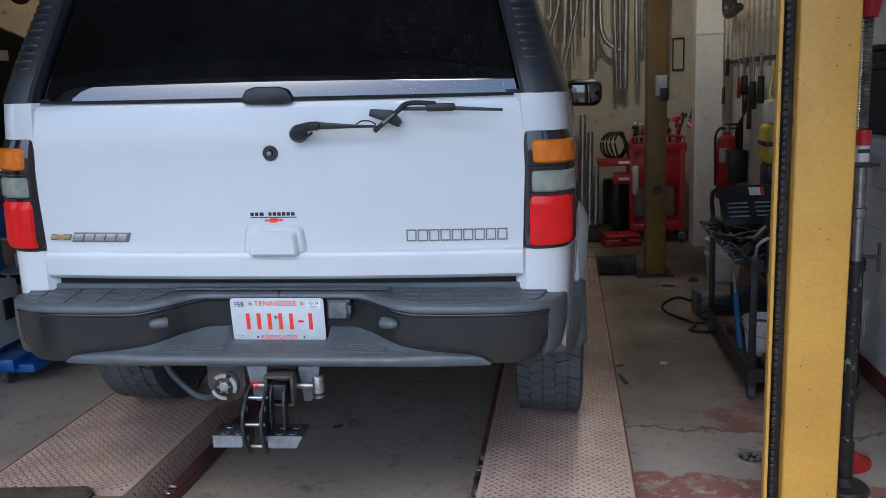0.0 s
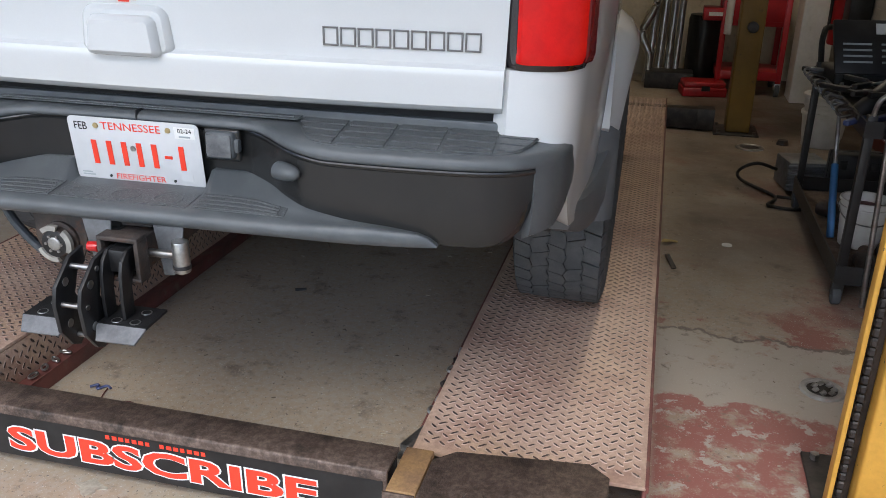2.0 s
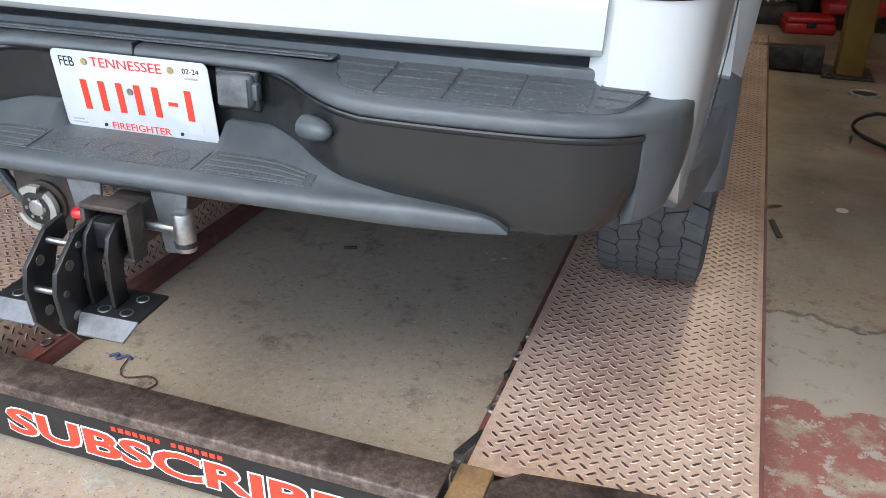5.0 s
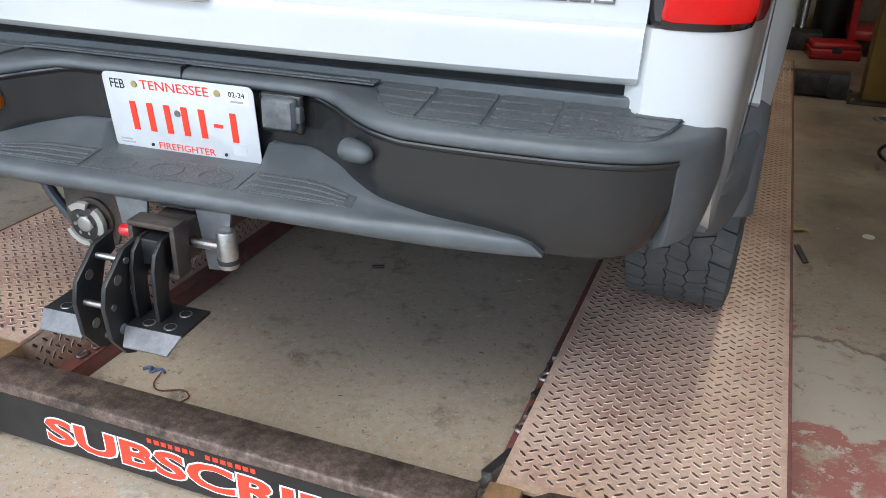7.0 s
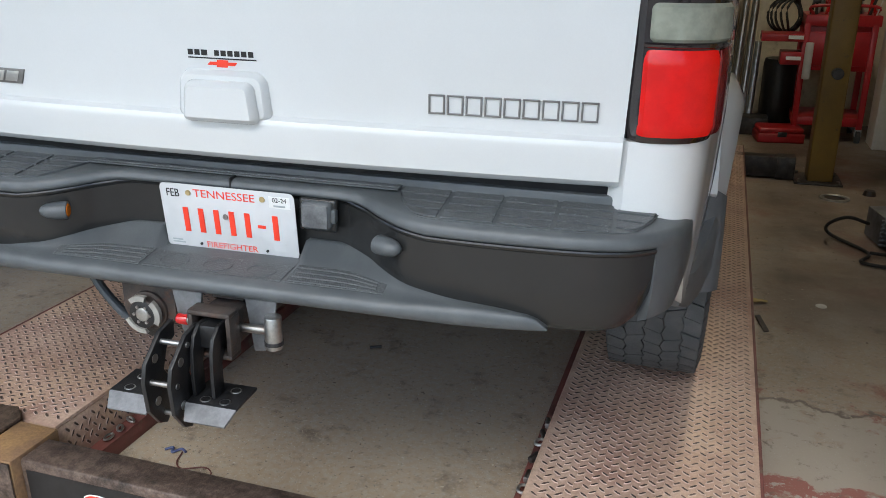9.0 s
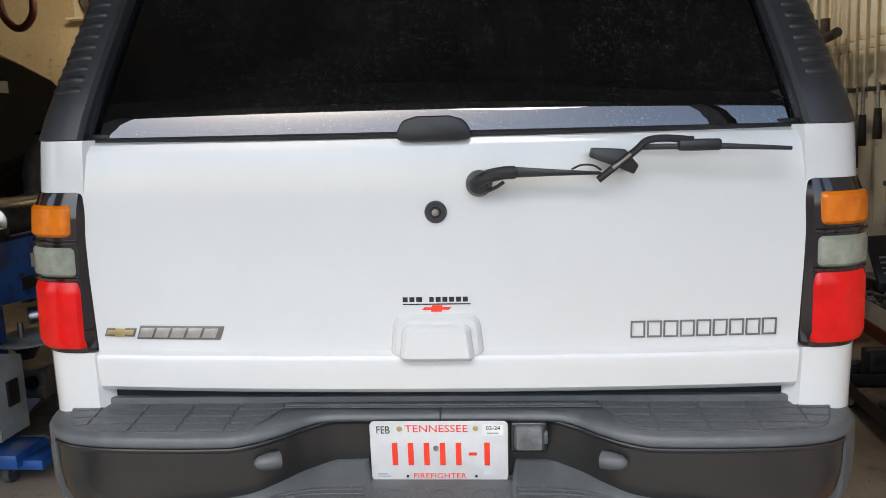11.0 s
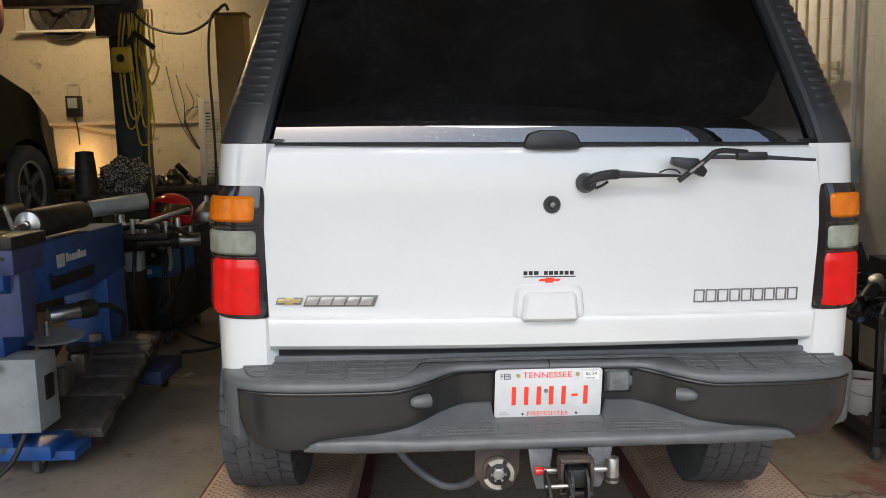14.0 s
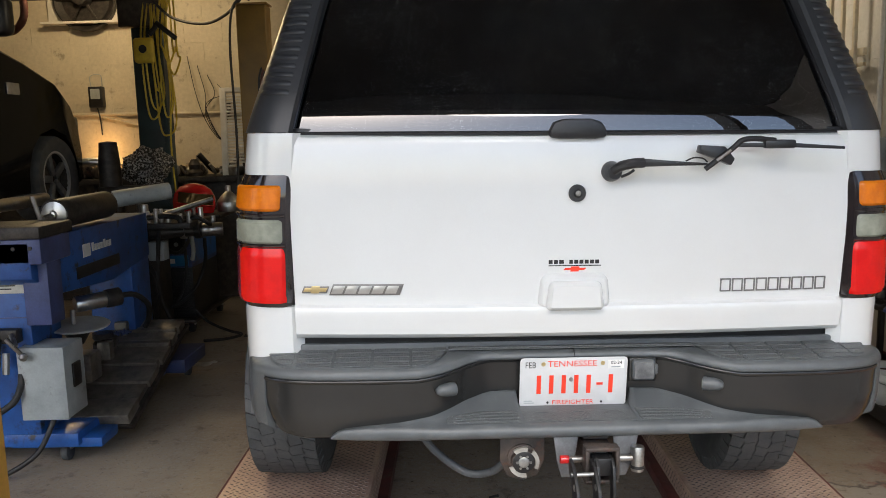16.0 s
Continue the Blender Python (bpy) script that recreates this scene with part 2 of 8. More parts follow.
def fnoise(scale, detail=7.0, rough=0.62, off=0.0):
    mp = nt.nodes.new("ShaderNodeMapping")
    mp.inputs["Location"].default_value = (off, off * 0.7, 0)
    nt.links.new(tc.outputs["Object"], mp.inputs["Vector"])
    n = nt.nodes.new("ShaderNodeTexNoise")
    n.inputs["Scale"].default_value, n.inputs["Detail"].default_value, n.inputs["Roughness"].default_value = scale, detail, rough
    nt.links.new(mp.outputs["Vector"], n.inputs["Vector"])
    return n.outputs["Fac"]


def fstep(val, lo, hi):
    r = nt.nodes.new("ShaderNodeMapRange")
    r.inputs["From Min"].default_value, r.inputs["From Max"].default_value = lo, hi
    nt.links.new(val, r.inputs["Value"])
    return r.outputs["Result"]


def fmix(fac, a, b):
    m = nt.nodes.new("ShaderNodeMix")
    m.data_type = "RGBA"
    for key, v in (("A", a), ("B", b)):
        if isinstance(v, tuple):
            m.inputs[key].default_value = (*v, 1)
        else:
            nt.links.new(v, m.inputs[key])
    nt.links.new(fac, m.inputs["Factor"])
    return m.outputs["Result"]


def fmul(a, b):
    m = nt.nodes.new("ShaderNodeMath")
    m.operation = "MULTIPLY"
    nt.links.new(a, m.inputs[0])
    nt.links.new(b, m.inputs[1])
    return m.outputs[0]


sep = nt.nodes.new("ShaderNodeSeparateXYZ")
nt.links.new(tc.outputs["Object"], sep.inputs[0])
c = fmix(fstep(fnoise(1.1), 0.35, 0.68), (0.325, 0.254, 0.180), (0.420, 0.342, 0.250))
c = fmix(fstep(fnoise(42, 4), 0.42, 0.75), c, (0.38, 0.345, 0.295))
c = fmix(fstep(fnoise(6.5, 8, 0.7, 3.0), 0.56, 0.70), c, (0.150, 0.120, 0.092))
aisle = fstep(sep.outputs["X"], 1.15, 1.35)
c = fmix(fmul(aisle, fstep(fnoise(1.9, 9, 0.68, 7.3), 0.52, 0.62)), c, (0.29, 0.135, 0.105))
c = fmix(fmul(aisle, fstep(fnoise(1.6, 10, 0.66, 12.7), 0.55, 0.62)), c, (0.37, 0.33, 0.275))
c = fmix(fstep(fnoise(130, 2), 0.64, 0.70), c, (0.52, 0.48, 0.42))
c = fmix(fstep(fnoise(90, 3, 0.6, 4.4), 0.62, 0.70), c, (0.12, 0.10, 0.085))
# aisle colour darkened further in, holding down the lamp's light on the floor
c = fmix(fmul(fstep(sep.outputs["Y"], 1.2, 2.2), fmul(aisle, fstep(fnoise(1.4, 7, 0.6, 5.5), 0.22, 0.60))), c, (0.135, 0.100, 0.075))
# a pale skim patch with torn edges in the aisle, red paint left in front of it
warp = nt.nodes.new("ShaderNodeMath")
warp.operation = "MULTIPLY_ADD"
nt.links.new(fnoise(3.4, 9, 0.62, 2.1), warp.inputs[0])
warp.inputs[1].default_value = 0.55
nt.links.new(sep.outputs["Y"], warp.inputs[2])
wy = warp.outputs[0]
aisle2 = fstep(sep.outputs["X"], 1.17, 1.20)
c = fmix(fmul(fmul(aisle2, fmul(fstep(wy, -0.15, 0.0), fstep(wy, 1.02, 1.00))), fstep(fnoise(7.0, 9, 0.70, 9.2), 0.40, 0.50)), c, (0.30, 0.115, 0.095))
c = fmix(fmul(fmul(aisle2, fstep(wy, 1.95, 1.80)), fstep(fnoise(3.2, 9, 0.68, 4.7), 0.56, 0.60)), c, (0.27, 0.115, 0.09))
c = fmix(fmul(fmul(aisle2, fmul(fstep(wy, 1.50, 1.485), fstep(wy, 1.00, 1.015))), fstep(fnoise(5.0, 9, 0.66, 1.2), 0.60, 0.54)), c, (0.40, 0.355, 0.295))
c = fmix(fmul(fstep(wy, 1.525, 1.505), fmul(aisle2, fstep(wy, 1.475, 1.495))), c, (0.15, 0.12, 0.10))
c = fmix(fmul(fmul(aisle2, fmul(fstep(wy, -0.15, 0.0), fstep(wy, 1.02, 1.00))), fstep(fnoise(16.0, 8, 0.68, 6.2), 0.56, 0.60)), c, (0.42, 0.38, 0.33))
c = fmix(fstep(fnoise(210, 2, 0.5, 1.7), 0.66, 0.72), c, (0.50, 0.47, 0.42))
c = fmix(fstep(fnoise(22, 6, 0.7, 8.8), 0.58, 0.72), c, (0.17, 0.135, 0.10))
nt.links.new(c, p.inputs["Base Color"])
rr = fstep(fnoise(3.0, 6, 0.6, 5.0), 0.3, 0.75)
rm = nt.nodes.new("ShaderNodeMapRange")
rm.inputs["To Min"].default_value, rm.inputs["To Max"].default_value = 0.42, 0.75
nt.links.new(rr, rm.inputs["Value"])
nt.links.new(rm.outputs["Result"], p.inputs["Roughness"])
bp = nt.nodes.new("ShaderNodeBump")
bp.inputs["Strength"].default_value, bp.inputs["Distance"].default_value = 0.35, 0.003
nt.links.new(fnoise(70, 6), bp.inputs["Height"])
nt.links.new(bp.outputs["Normal"], p.inputs["Normal"])

# tinted rear glass with dried rain spots
GLASS = bpy.data.materials.new("tinted_wet_glass")
GLASS.use_nodes = True
nt = GLASS.node_tree
p = nt.nodes["Principled BSDF"]
tc = nt.nodes.new("ShaderNodeTexCoord")
p.inputs["Roughness"].default_value = 0.02
p.inputs["IOR"].default_value = 2.2
vo = nt.nodes.new("ShaderNodeTexVoronoi")
vo.inputs["Scale"].default_value = 300.0
nt.links.new(tc.outputs["Object"], vo.inputs["Vector"])
spot = fstep(vo.outputs["Distance"], 0.28, 0.16)
sepc = nt.nodes.new("ShaderNodeSeparateColor")
nt.links.new(vo.outputs["Color"], sepc.inputs[0])
some = fstep(sepc.outputs[0], 0.50, 1.0)
patchy = fstep(fnoise(3.0, 4), 0.33, 0.55)
spots = fmul(fmul(spot, some), patchy)
nt.links.new(fmix(spots, (0.0015, 0.0017, 0.0022), (0.50, 0.52, 0.55)), p.inputs["Base Color"])
rg = nt.nodes.new("ShaderNodeMapRange")
rg.inputs["To Min"].default_value, rg.inputs["To Max"].default_value = 0.015, 0.5
nt.links.new(spots, rg.inputs["Value"])
nt.links.new(rg.outputs["Result"], p.inputs["Roughness"])


# ---- mesh helpers ----
def part(name, bm, material, parent=None, label="", smooth=True, sharp=35.0):
    """Links a bmesh as one mesh object, under a thing or a part."""
    me = bpy.data.meshes.new(name)
    bmesh.ops.recalc_face_normals(bm, faces=bm.faces)
    if smooth:
        lim = radians(sharp)
        for f in bm.faces:
            f.smooth = True
        for e in bm.edges:
            if len(e.link_faces) == 2 and e.calc_face_angle(0) > lim:
                e.smooth = False
    bm.to_mesh(me)
    bm.free()
    for m in material if isinstance(material, (list, tuple)) else [material]:
        me.materials.append(m)
    ob = new(name, me)
    if parent:
        ob.parent = parent
    if label:
        ob["label"] = label
    return ob


def thing(name, m, label, category, group=""):
    e = new(name)
    e.empty_display_size = 0.1
    e.matrix_world = m
    return tagged(e, label, category, group)


def merge(bm, other, m=None):
    """Adds another bmesh to bm, placed by m."""
    if m is not None:
        bmesh.ops.transform(other, matrix=m, verts=other.verts)
    me = bpy.data.meshes.new("tmp")
    other.to_mesh(me)
    bm.from_mesh(me)
    bpy.data.meshes.remove(me)
    other.free()
    return bm


def box(x0, x1, y0, y1, z0, z1, bevel=0.004, seg=2):
    bm = bmesh.new()
    bmesh.ops.create_cube(bm, size=1.0)
    bmesh.ops.transform(bm, matrix=Matrix.LocRotScale(((x0 + x1) / 2, (y0 + y1) / 2, (z0 + z1) / 2), None, (x1 - x0, y1 - y0, z1 - z0)), verts=bm.verts)
    if bevel:
        b = min(bevel, 0.45 * min(x1 - x0, y1 - y0, z1 - z0))
        bmesh.ops.bevel(bm, geom=list(bm.edges), offset=b, segments=seg, affect="EDGES", profile=0.5)
    return bm


def cyl(p0, p1, r, r2=None, seg=20, bevel=0.0, caps=True):
    p0, p1 = Vector(p0), Vector(p1)
    bm = bmesh.new()
    bmesh.ops.create_cone(bm, cap_ends=caps, segments=seg, radius1=r, radius2=r if r2 is None else r2, depth=(p1 - p0).length)
    if bevel:
        es = [e for e in bm.edges if len(e.link_faces) == 2 and e.calc_face_angle(0) > 1.0]
        bmesh.ops.bevel(bm, geom=es, offset=bevel, segments=2, affect="EDGES", profile=0.5)
    q = (p1 - p0).to_track_quat("Z", "Y").to_matrix().to_4x4()
    bmesh.ops.transform(bm, matrix=Matrix.Translation((p0 + p1) / 2) @ q, verts=bm.verts)
    return bm


def smooth_path(points, n=8):
    """Catmull-Rom through the points."""
    pts = [Vector(q) for q in points]
    ext = [2 * pts[0] - pts[1]] + pts + [2 * pts[-1] - pts[-2]]
    res = []
    for i in range(1, len(ext) - 2):
        a, b, c_, d = ext[i - 1:i + 3]
        for k in range(n):
            t = k / n
            res.append(0.5 * ((2 * b) + (c_ - a) * t + (2 * a - 5 * b + 4 * c_ - d) * t * t + (3 * b - a - 3 * c_ + d) * t ** 3))
    return res + [pts[-1]]


def tube(points, r, seg=10, n=8, ribs=0.0, smooth=True):
    """A hose, cable or bent pipe along the points; ribs makes it corrugated."""
    path = smooth_path(points, n) if smooth else [Vector(q) for q in points]
    bm = bmesh.new()
    rings = []
    up = Vector((0.13, 0.21, 1)).normalized()
    for i, q in enumerate(path):
        d = (path[min(i + 1, len(path) - 1)] - path[max(i - 1, 0)]).normalized()
        side = d.cross(up)
        if side.length < 0.05:
            side = d.cross(Vector((1, 0, 0)))
        side.normalize()
        other = side.cross(d)
        rad = r * (1 + (ribs if i % 2 else 0))
        rings.append([bm.verts.new(q + rad * (math.cos(a) * side + math.sin(a) * other)) for a in (2 * math.pi * k / seg for k in range(seg))])
    for a, b in zip(rings, rings[1:]):
        for k in range(seg):
            bm.faces.new((a[k], a[(k + 1) % seg], b[(k + 1) % seg], b[k]))
    bm.faces.new(rings[0])
    bm.faces.new(rings[-1])
    return bm


def prism(outline, a, b, axis="y", bevel=0.0):
    """A flat outline in the two other axes, given depth from a to b along axis."""
    def at(u, v, w):
        return {"x": (w, u, v), "y": (u, w, v), "z": (u, v, w)}[axis]
    bm = bmesh.new()
    lo = [bm.verts.new(at(u, v, a)) for u, v in outline]
    hi = [bm.verts.new(at(u, v, b)) for u, v in outline]
    n = len(outline)
    bm.faces.new(lo)
    bm.faces.new(hi)
    for i in range(n):
        bm.faces.new((lo[i], lo[(i + 1) % n], hi[(i + 1) % n], hi[i]))
    if bevel:
        bmesh.ops.recalc_face_normals(bm, faces=bm.faces)
        es = [e for e in bm.edges if len(e.link_faces) == 2 and e.calc_face_angle(0) > 0.5]
        bmesh.ops.bevel(bm, geom=es, offset=bevel, segments=2, affect="EDGES", profile=0.5)
    return bm


def grid(fn, us, vs, depth=None):
    """A sheet fn(u, v) over the values us and vs; depth moves a copy of the rim, to give the sheet an edge."""
    bm = bmesh.new()
    vv = [[bm.verts.new(fn(u, v)) for v in vs] for u in us]
    for i in range(len(us) - 1):
        for j in range(len(vs) - 1):
            bm.faces.new((vv[i][j], vv[i + 1][j], vv[i + 1][j + 1], vv[i][j + 1]))
    if depth:
        rim = [e for e in bm.edges if e.is_boundary]
        ext = bmesh.ops.extrude_edge_only(bm, edges=rim)
        bmesh.ops.translate(bm, vec=depth, verts=[g for g in ext["geom"] if isinstance(g, bmesh.types.BMVert)])
    return bm


def loft(rings, closed=True, caps=True):
    bm = bmesh.new()
    vv = [[bm.verts.new(q) for q in r] for r in rings]
    n = len(rings[0])
    for a, b in zip(vv, vv[1:]):
        for k in range(n if closed else n - 1):
            bm.faces.new((a[k], a[(k + 1) % n], b[(k + 1) % n], b[k]))
    if caps and closed:
        bm.faces.new(vv[0])
        bm.faces.new(vv[-1])
    return bm


def lin(a, b, n):
    return [a + (b - a) * i / (n - 1) for i in range(n)]


def lathe(profile, seg=32, axis="z"):
    """Turns (radius, height) pairs about the axis through the origin."""
    rings = []
    for r, h in profile:
        ring = []
        for k in range(seg):
            a = 2 * math.pi * k / seg
            u, v = r * math.cos(a), r * math.sin(a)
            ring.append({"z": (u, v, h), "x": (h, u, v), "y": (u, h, v)}[axis])
        rings.append(ring)
    return loft(rings)


def text_part(name, body, size, material, parent, m, depth=0.001, width=1.0, label="", align="CENTER", bold=0.0):
    """Raised letters with the built-in font, turned into a mesh."""
    cu = bpy.data.curves.new(name, "FONT")
    cu.body, cu.size, cu.extrude, cu.align_x, cu.align_y, cu.offset = body, size, depth, align, "CENTER", bold
    cu.resolution_u = 3
    tmp = bpy.data.objects.new(name, cu)
    scene.collection.objects.link(tmp)
    dg = bpy.context.evaluated_depsgraph_get()
    me = bpy.data.meshes.new_from_object(tmp.evaluated_get(dg))
    bpy.data.objects.remove(tmp)
    bpy.data.curves.remove(cu)
    me.transform(m @ Matrix.Diagonal((width, 1, 1, 1)))
    me.materials.clear()
    me.materials.append(material)
    ob = new(name, me)
    ob.parent = parent
    if label:
        ob["label"] = label
    return ob


def structure(name, bm, material, label, category):
    return tagged(part(name, bm, material, smooth=False), label, category, kind="structure")


# ---- the building ----
XR, YF, YD, XL, ZC = 2.5, 6.5, -1.45, -6.6, 3.7   # right wall, far wall, door wall, left wall, ceiling
DOOR = (-2.05, 1.74, 3.15)                        # door opening: left, right, height

ground = structure("ground", box(-150, 150, -150, 150, -0.30, -0.06, 0), mat("outside_asphalt", (0.11, 0.105, 0.10), 0.85, colour2=(0.07, 0.068, 0.065), scale=0.8, fine=0.2, bump=0.3),
                   "grey asphalt yard round the workshop", "ground")
floor = structure("floor", box(XL, XR + 0.2, YD - 1.6, YF, -0.25, 0.0, 0), FLOOR, "worn stained concrete workshop floor with traces of red paint", "floor")


def block_wall(name, material, along, a0, a1, z1, fixed, out, label, upper=None):
    """A painted concrete block wall with recessed joints: a backing slab and courses of proud blocks, joined in one mesh."""
    bm = bmesh.new()
    rows, h, w, j = int(z1 / 0.203), 0.203, 0.406, 0.003
    rnd = random.Random(name)
    back = 0.004 * out
    def add(u0, u1, z0, zz, d0, d1):
        lo, hi = min(d0, d1), max(d0, d1)
        b = box(u0, u1, lo, hi, z0, zz, 0.0) if along == "x" else box(lo, hi, u0, u1, z0, zz, 0.0)
        merge(bm, b)
    add(a0, a1, 0, z1, fixed + back, fixed + 0.2 * out)
    for r in range(rows + 1):
        z0, zz = r * h, min(z1, (r + 1) * h)
        if zz - z0 < 0.02:
            continue
        u = a0 - (w / 2 if r % 2 else 0)
        while u < a1:
            u0, u1 = max(u, a0), min(u + w, a1)
            if u1 - u0 > 0.03:
                d = rnd.uniform(-0.0012, 0.0012)
                add(u0 + j / 2, u1 - j / 2, z0 + j / 2, zz - j / 2, fixed + d, fixed + back)
            u += w
    return structure(name, bm, material, label, "wall")


block_wall("wall_far", CREAM, "x", XL, XR, ZC, YF, 1, "cream painted concrete block wall with stains")
block_wall("wall_right", GREYWALL, "y", YD, YF, ZC, XR, 1, "dirty grey-white painted block wall")
structure("wall_left", box(XL - 0.2, XL, YD, YF + 0.2, 0, ZC, 0), CREAM, "cream painted side wall", "wall")
# unseen front wall; openings beside the main door are added to admit daylight
front = box(XL, -6.1, YD - 0.2, YD, 0, ZC, 0)
merge(front, box(-2.70, DOOR[0], YD - 0.2, YD, 0, ZC, 0))
merge(front, box(DOOR[1], DOOR[1] + 0.07, YD - 0.2, YD, 0, ZC, 0))
merge(front, box(XR, XR + 0.2, YD - 0.2, YD, 0, ZC, 0))
merge(front, box(-6.1, -2.70, YD - 0.2, YD, DOOR[2], ZC, 0))
merge(front, box(DOOR[0], DOOR[1], YD - 0.2, YD, DOOR[2], ZC, 0))
merge(front, box(DOOR[1] + 0.07, XR, YD - 0.2, YD, DOOR[2], ZC, 0))
structure("wall_front", front, HEADER, "unseen block front wall with garage doors and added side openings", "wall")
structure("ceiling", box(XL - 0.2, XR + 0.2, YD - 0.2, YF + 0.2, ZC, ZC + 0.15, 0), CEILING, "dark workshop ceiling", "ceiling")
structure("baseboard", box(XR - 0.012, XR, YD + 0.05, 5.48, 0.0, 0.10, 0.003), BRICKRED, "dark red painted strip at the foot of the wall", "baseboard")

pil = box(2.13, 2.375, 5.50, 5.80, 0.0, ZC, 0.006)
merge(pil, box(2.122, 2.383, 5.492, 5.50, 1.98, 2.0, 0.002))
structure("pilaster", pil, WHITEWOOD, "white painted square pillar with scuffs", "pillar")


def ceiling_lamp(x, y, watts):
    t = thing("ceiling_lamp", pose(x, y, ZC), "round warm ceiling lamp with a metal shade, placed out of view", "ceiling lamp", "workshop lamps")
    part("shade", lathe([(0.04, 0.0), (0.05, -0.10), (0.19, -0.24), (0.185, -0.24), (0.045, -0.095), (0.035, 0.0)], 28), ALU, t)
    part("bulb", lathe([(0.005, -0.10), (0.03, -0.12), (0.05, -0.18), (0.035, -0.225), (0.005, -0.235)], 20), LAMPGLOW, t)
    lamp = new("lamp_light", bpy.data.lights.new("lamp_light", "POINT"))
    lamp.data.energy, lamp.data.color, lamp.data.shadow_soft_size = watts, (1.0, 0.74, 0.42) if x < 0 else (1.0, 0.84, 0.62), 0.12
    lamp.parent = t
    lamp.location = (0, 0, -0.36)


ceiling_lamp(-3.6, 5.0, 29)
# no known lamp here: added to brighten the pillar and the right wall
ceiling_lamp(1.45, 4.2, 27)


# ---- the four-post lift ----
LIFTGROUP = "four-post lift"


def lug_field(name, x0, x1, y0, y1, z, parent, side=None):
    """Raised tread lugs in alternating directions; side: on an upright face at that x."""
    dx, dy = 0.0200, 0.0345
    verts, faces = [], []
    nx, ny = int((x1 - x0) / dx), int((y1 - y0) / dy - 0.5)
    ox, oy = (x1 - x0 - (nx - 1) * dx) / 2, (y1 - y0 - (ny - 0.5) * dy) / 2
    shape = [(-0.0125, 0.0), (-0.0070, 0.0034), (0.0070, 0.0034), (0.0125, 0.0), (0.0070, -0.0034), (-0.0070, -0.0034)]
    rnd = random.Random(name)
    for i in range(nx):
        for j in range(ny):
            a = radians(40 if i % 2 else -40) + rnd.uniform(-0.05, 0.05)
            cx, cy = x0 + ox + i * dx, y0 + oy + (j + 0.5 * (i % 2)) * dy
            k, ca, sa, s = len(verts), math.cos(a), math.sin(a), rnd.uniform(0.92, 1.08)
            for h, fu, fv in ((0.0, 1.12, 1.45), (0.0018, 0.92, 0.82)):
                for u, v in shape:
                    px, py = cx + s * (fu * u * ca - fv * v * sa), cy + s * (fu * u * sa + fv * v * ca)
                    verts.append((px, py, z + h) if side is None else (side[0] + side[1] * h, py, px))
            for e in range(6):
                f_ = (k + e, k + (e + 1) % 6, k + 6 + (e + 1) % 6, k + 6 + e)
                faces.append(f_)
            faces.append(tuple(range(k + 6, k + 12)))
    me = bpy.data.meshes.new(name)
    me.from_pydata(verts, [], faces)
    me.materials.append(LUG)
    me.materials.append(RIM)
    for q, poly in enumerate(me.polygons):
        poly.material_index = 0 if q % 7 == 6 else 1
    ob = new(name, me)
    ob.parent = parent
    return tagged(ob, kind="stuff")


RW = {"right": (0.597, 1.172), "left": (-1.312, -0.697)}
RUNZ = {"right": 0.15, "left": 0.19}
RY0, RY1 = 0.10, 4.65


def runway(side):
    x0, x1 = RW[side]
    RZ = RUNZ[side]
    inner = x0 if side == "right" else x1
    out = 1 if side == "right" else -1
    t = thing("runway", pose(0, 0, 0), "worn reddish steel diamond-plate runway of a lift", "lift runway", LIFTGROUP)
    part("deck", box(x0, x1, RY0, RY1, RZ - 0.012, RZ, 0.003), DECK, t)
    part("side_plate", box(min(inner, inner + 0.008 * out), max(inner, inner + 0.008 * out), RY0, RY1, 0.012, RZ - 0.013, 0.001), DECK, t)
    o = x1 if side == "right" else x0
    part("side_plate", box(min(o, o - 0.010 * out), max(o, o - 0.010 * out), RY0, RY1, 0.006, RZ - 0.013, 0.001), REDRAIL, t, "red painted edge plate")
    part("edge_strip", box(o - 0.005, o + 0.004, RY0, RY1, RZ - 0.016, RZ + 0.0015, 0.001), REDRAIL, t, "worn red edge of the deck")
    rail = box(min(inner, inner - 0.045 * out), max(inner, inner - 0.045 * out), RY0 + 0.02, RY1, 0.045, 0.053, 0.001)
    merge(rail, box(min(inner - 0.045 * out, inner - 0.039 * out), max(inner - 0.045 * out, inner - 0.039 * out), RY0 + 0.02, RY1, 0.0, 0.0525, 0.001))
    part("rail", rail, REDRAIL, t, "dark red angle rail")
    lug_field("tread_relief", x0 + 0.008, x1 - 0.008, RY0 + 0.01, RY1 - 0.01, RZ, t)
    lug_field("side_relief", 0.062, RZ - 0.02, RY0 + 0.01, 2.6, 0, t, side=(inner, -out))
    return t


rwr = runway("right")
rwl = runway("left")

beam = thing("cross_beam", pose(0, 0, 0), "rusty steel cross beam with a black sticker along its front", "lift beam", LIFTGROUP)
BY0, BY1, BZ0, BZ1, BX0, BX1 = -0.058, 0.042, 0.035, 0.193, -0.665, 0.585
prof = [(BY0, BZ0), (BY0, BZ1 - 0.009), (BY0 + 0.003, BZ1 - 0.003), (BY0 + 0.009, BZ1), (BY1, BZ1), (BY1, BZ1 - 0.008), (BY0 + 0.012, BZ1 - 0.010), (BY0 + 0.008, BZ0)]
part("channel", prism(prof, BX0, BX1, "x", 0.0015), RUSTBEAM, beam)
part("web", box(BX0, BX1, BY1 - 0.03, BY1 - 0.02, 0.0, BZ1 - 0.009, 0.001), DARKIRON, beam)
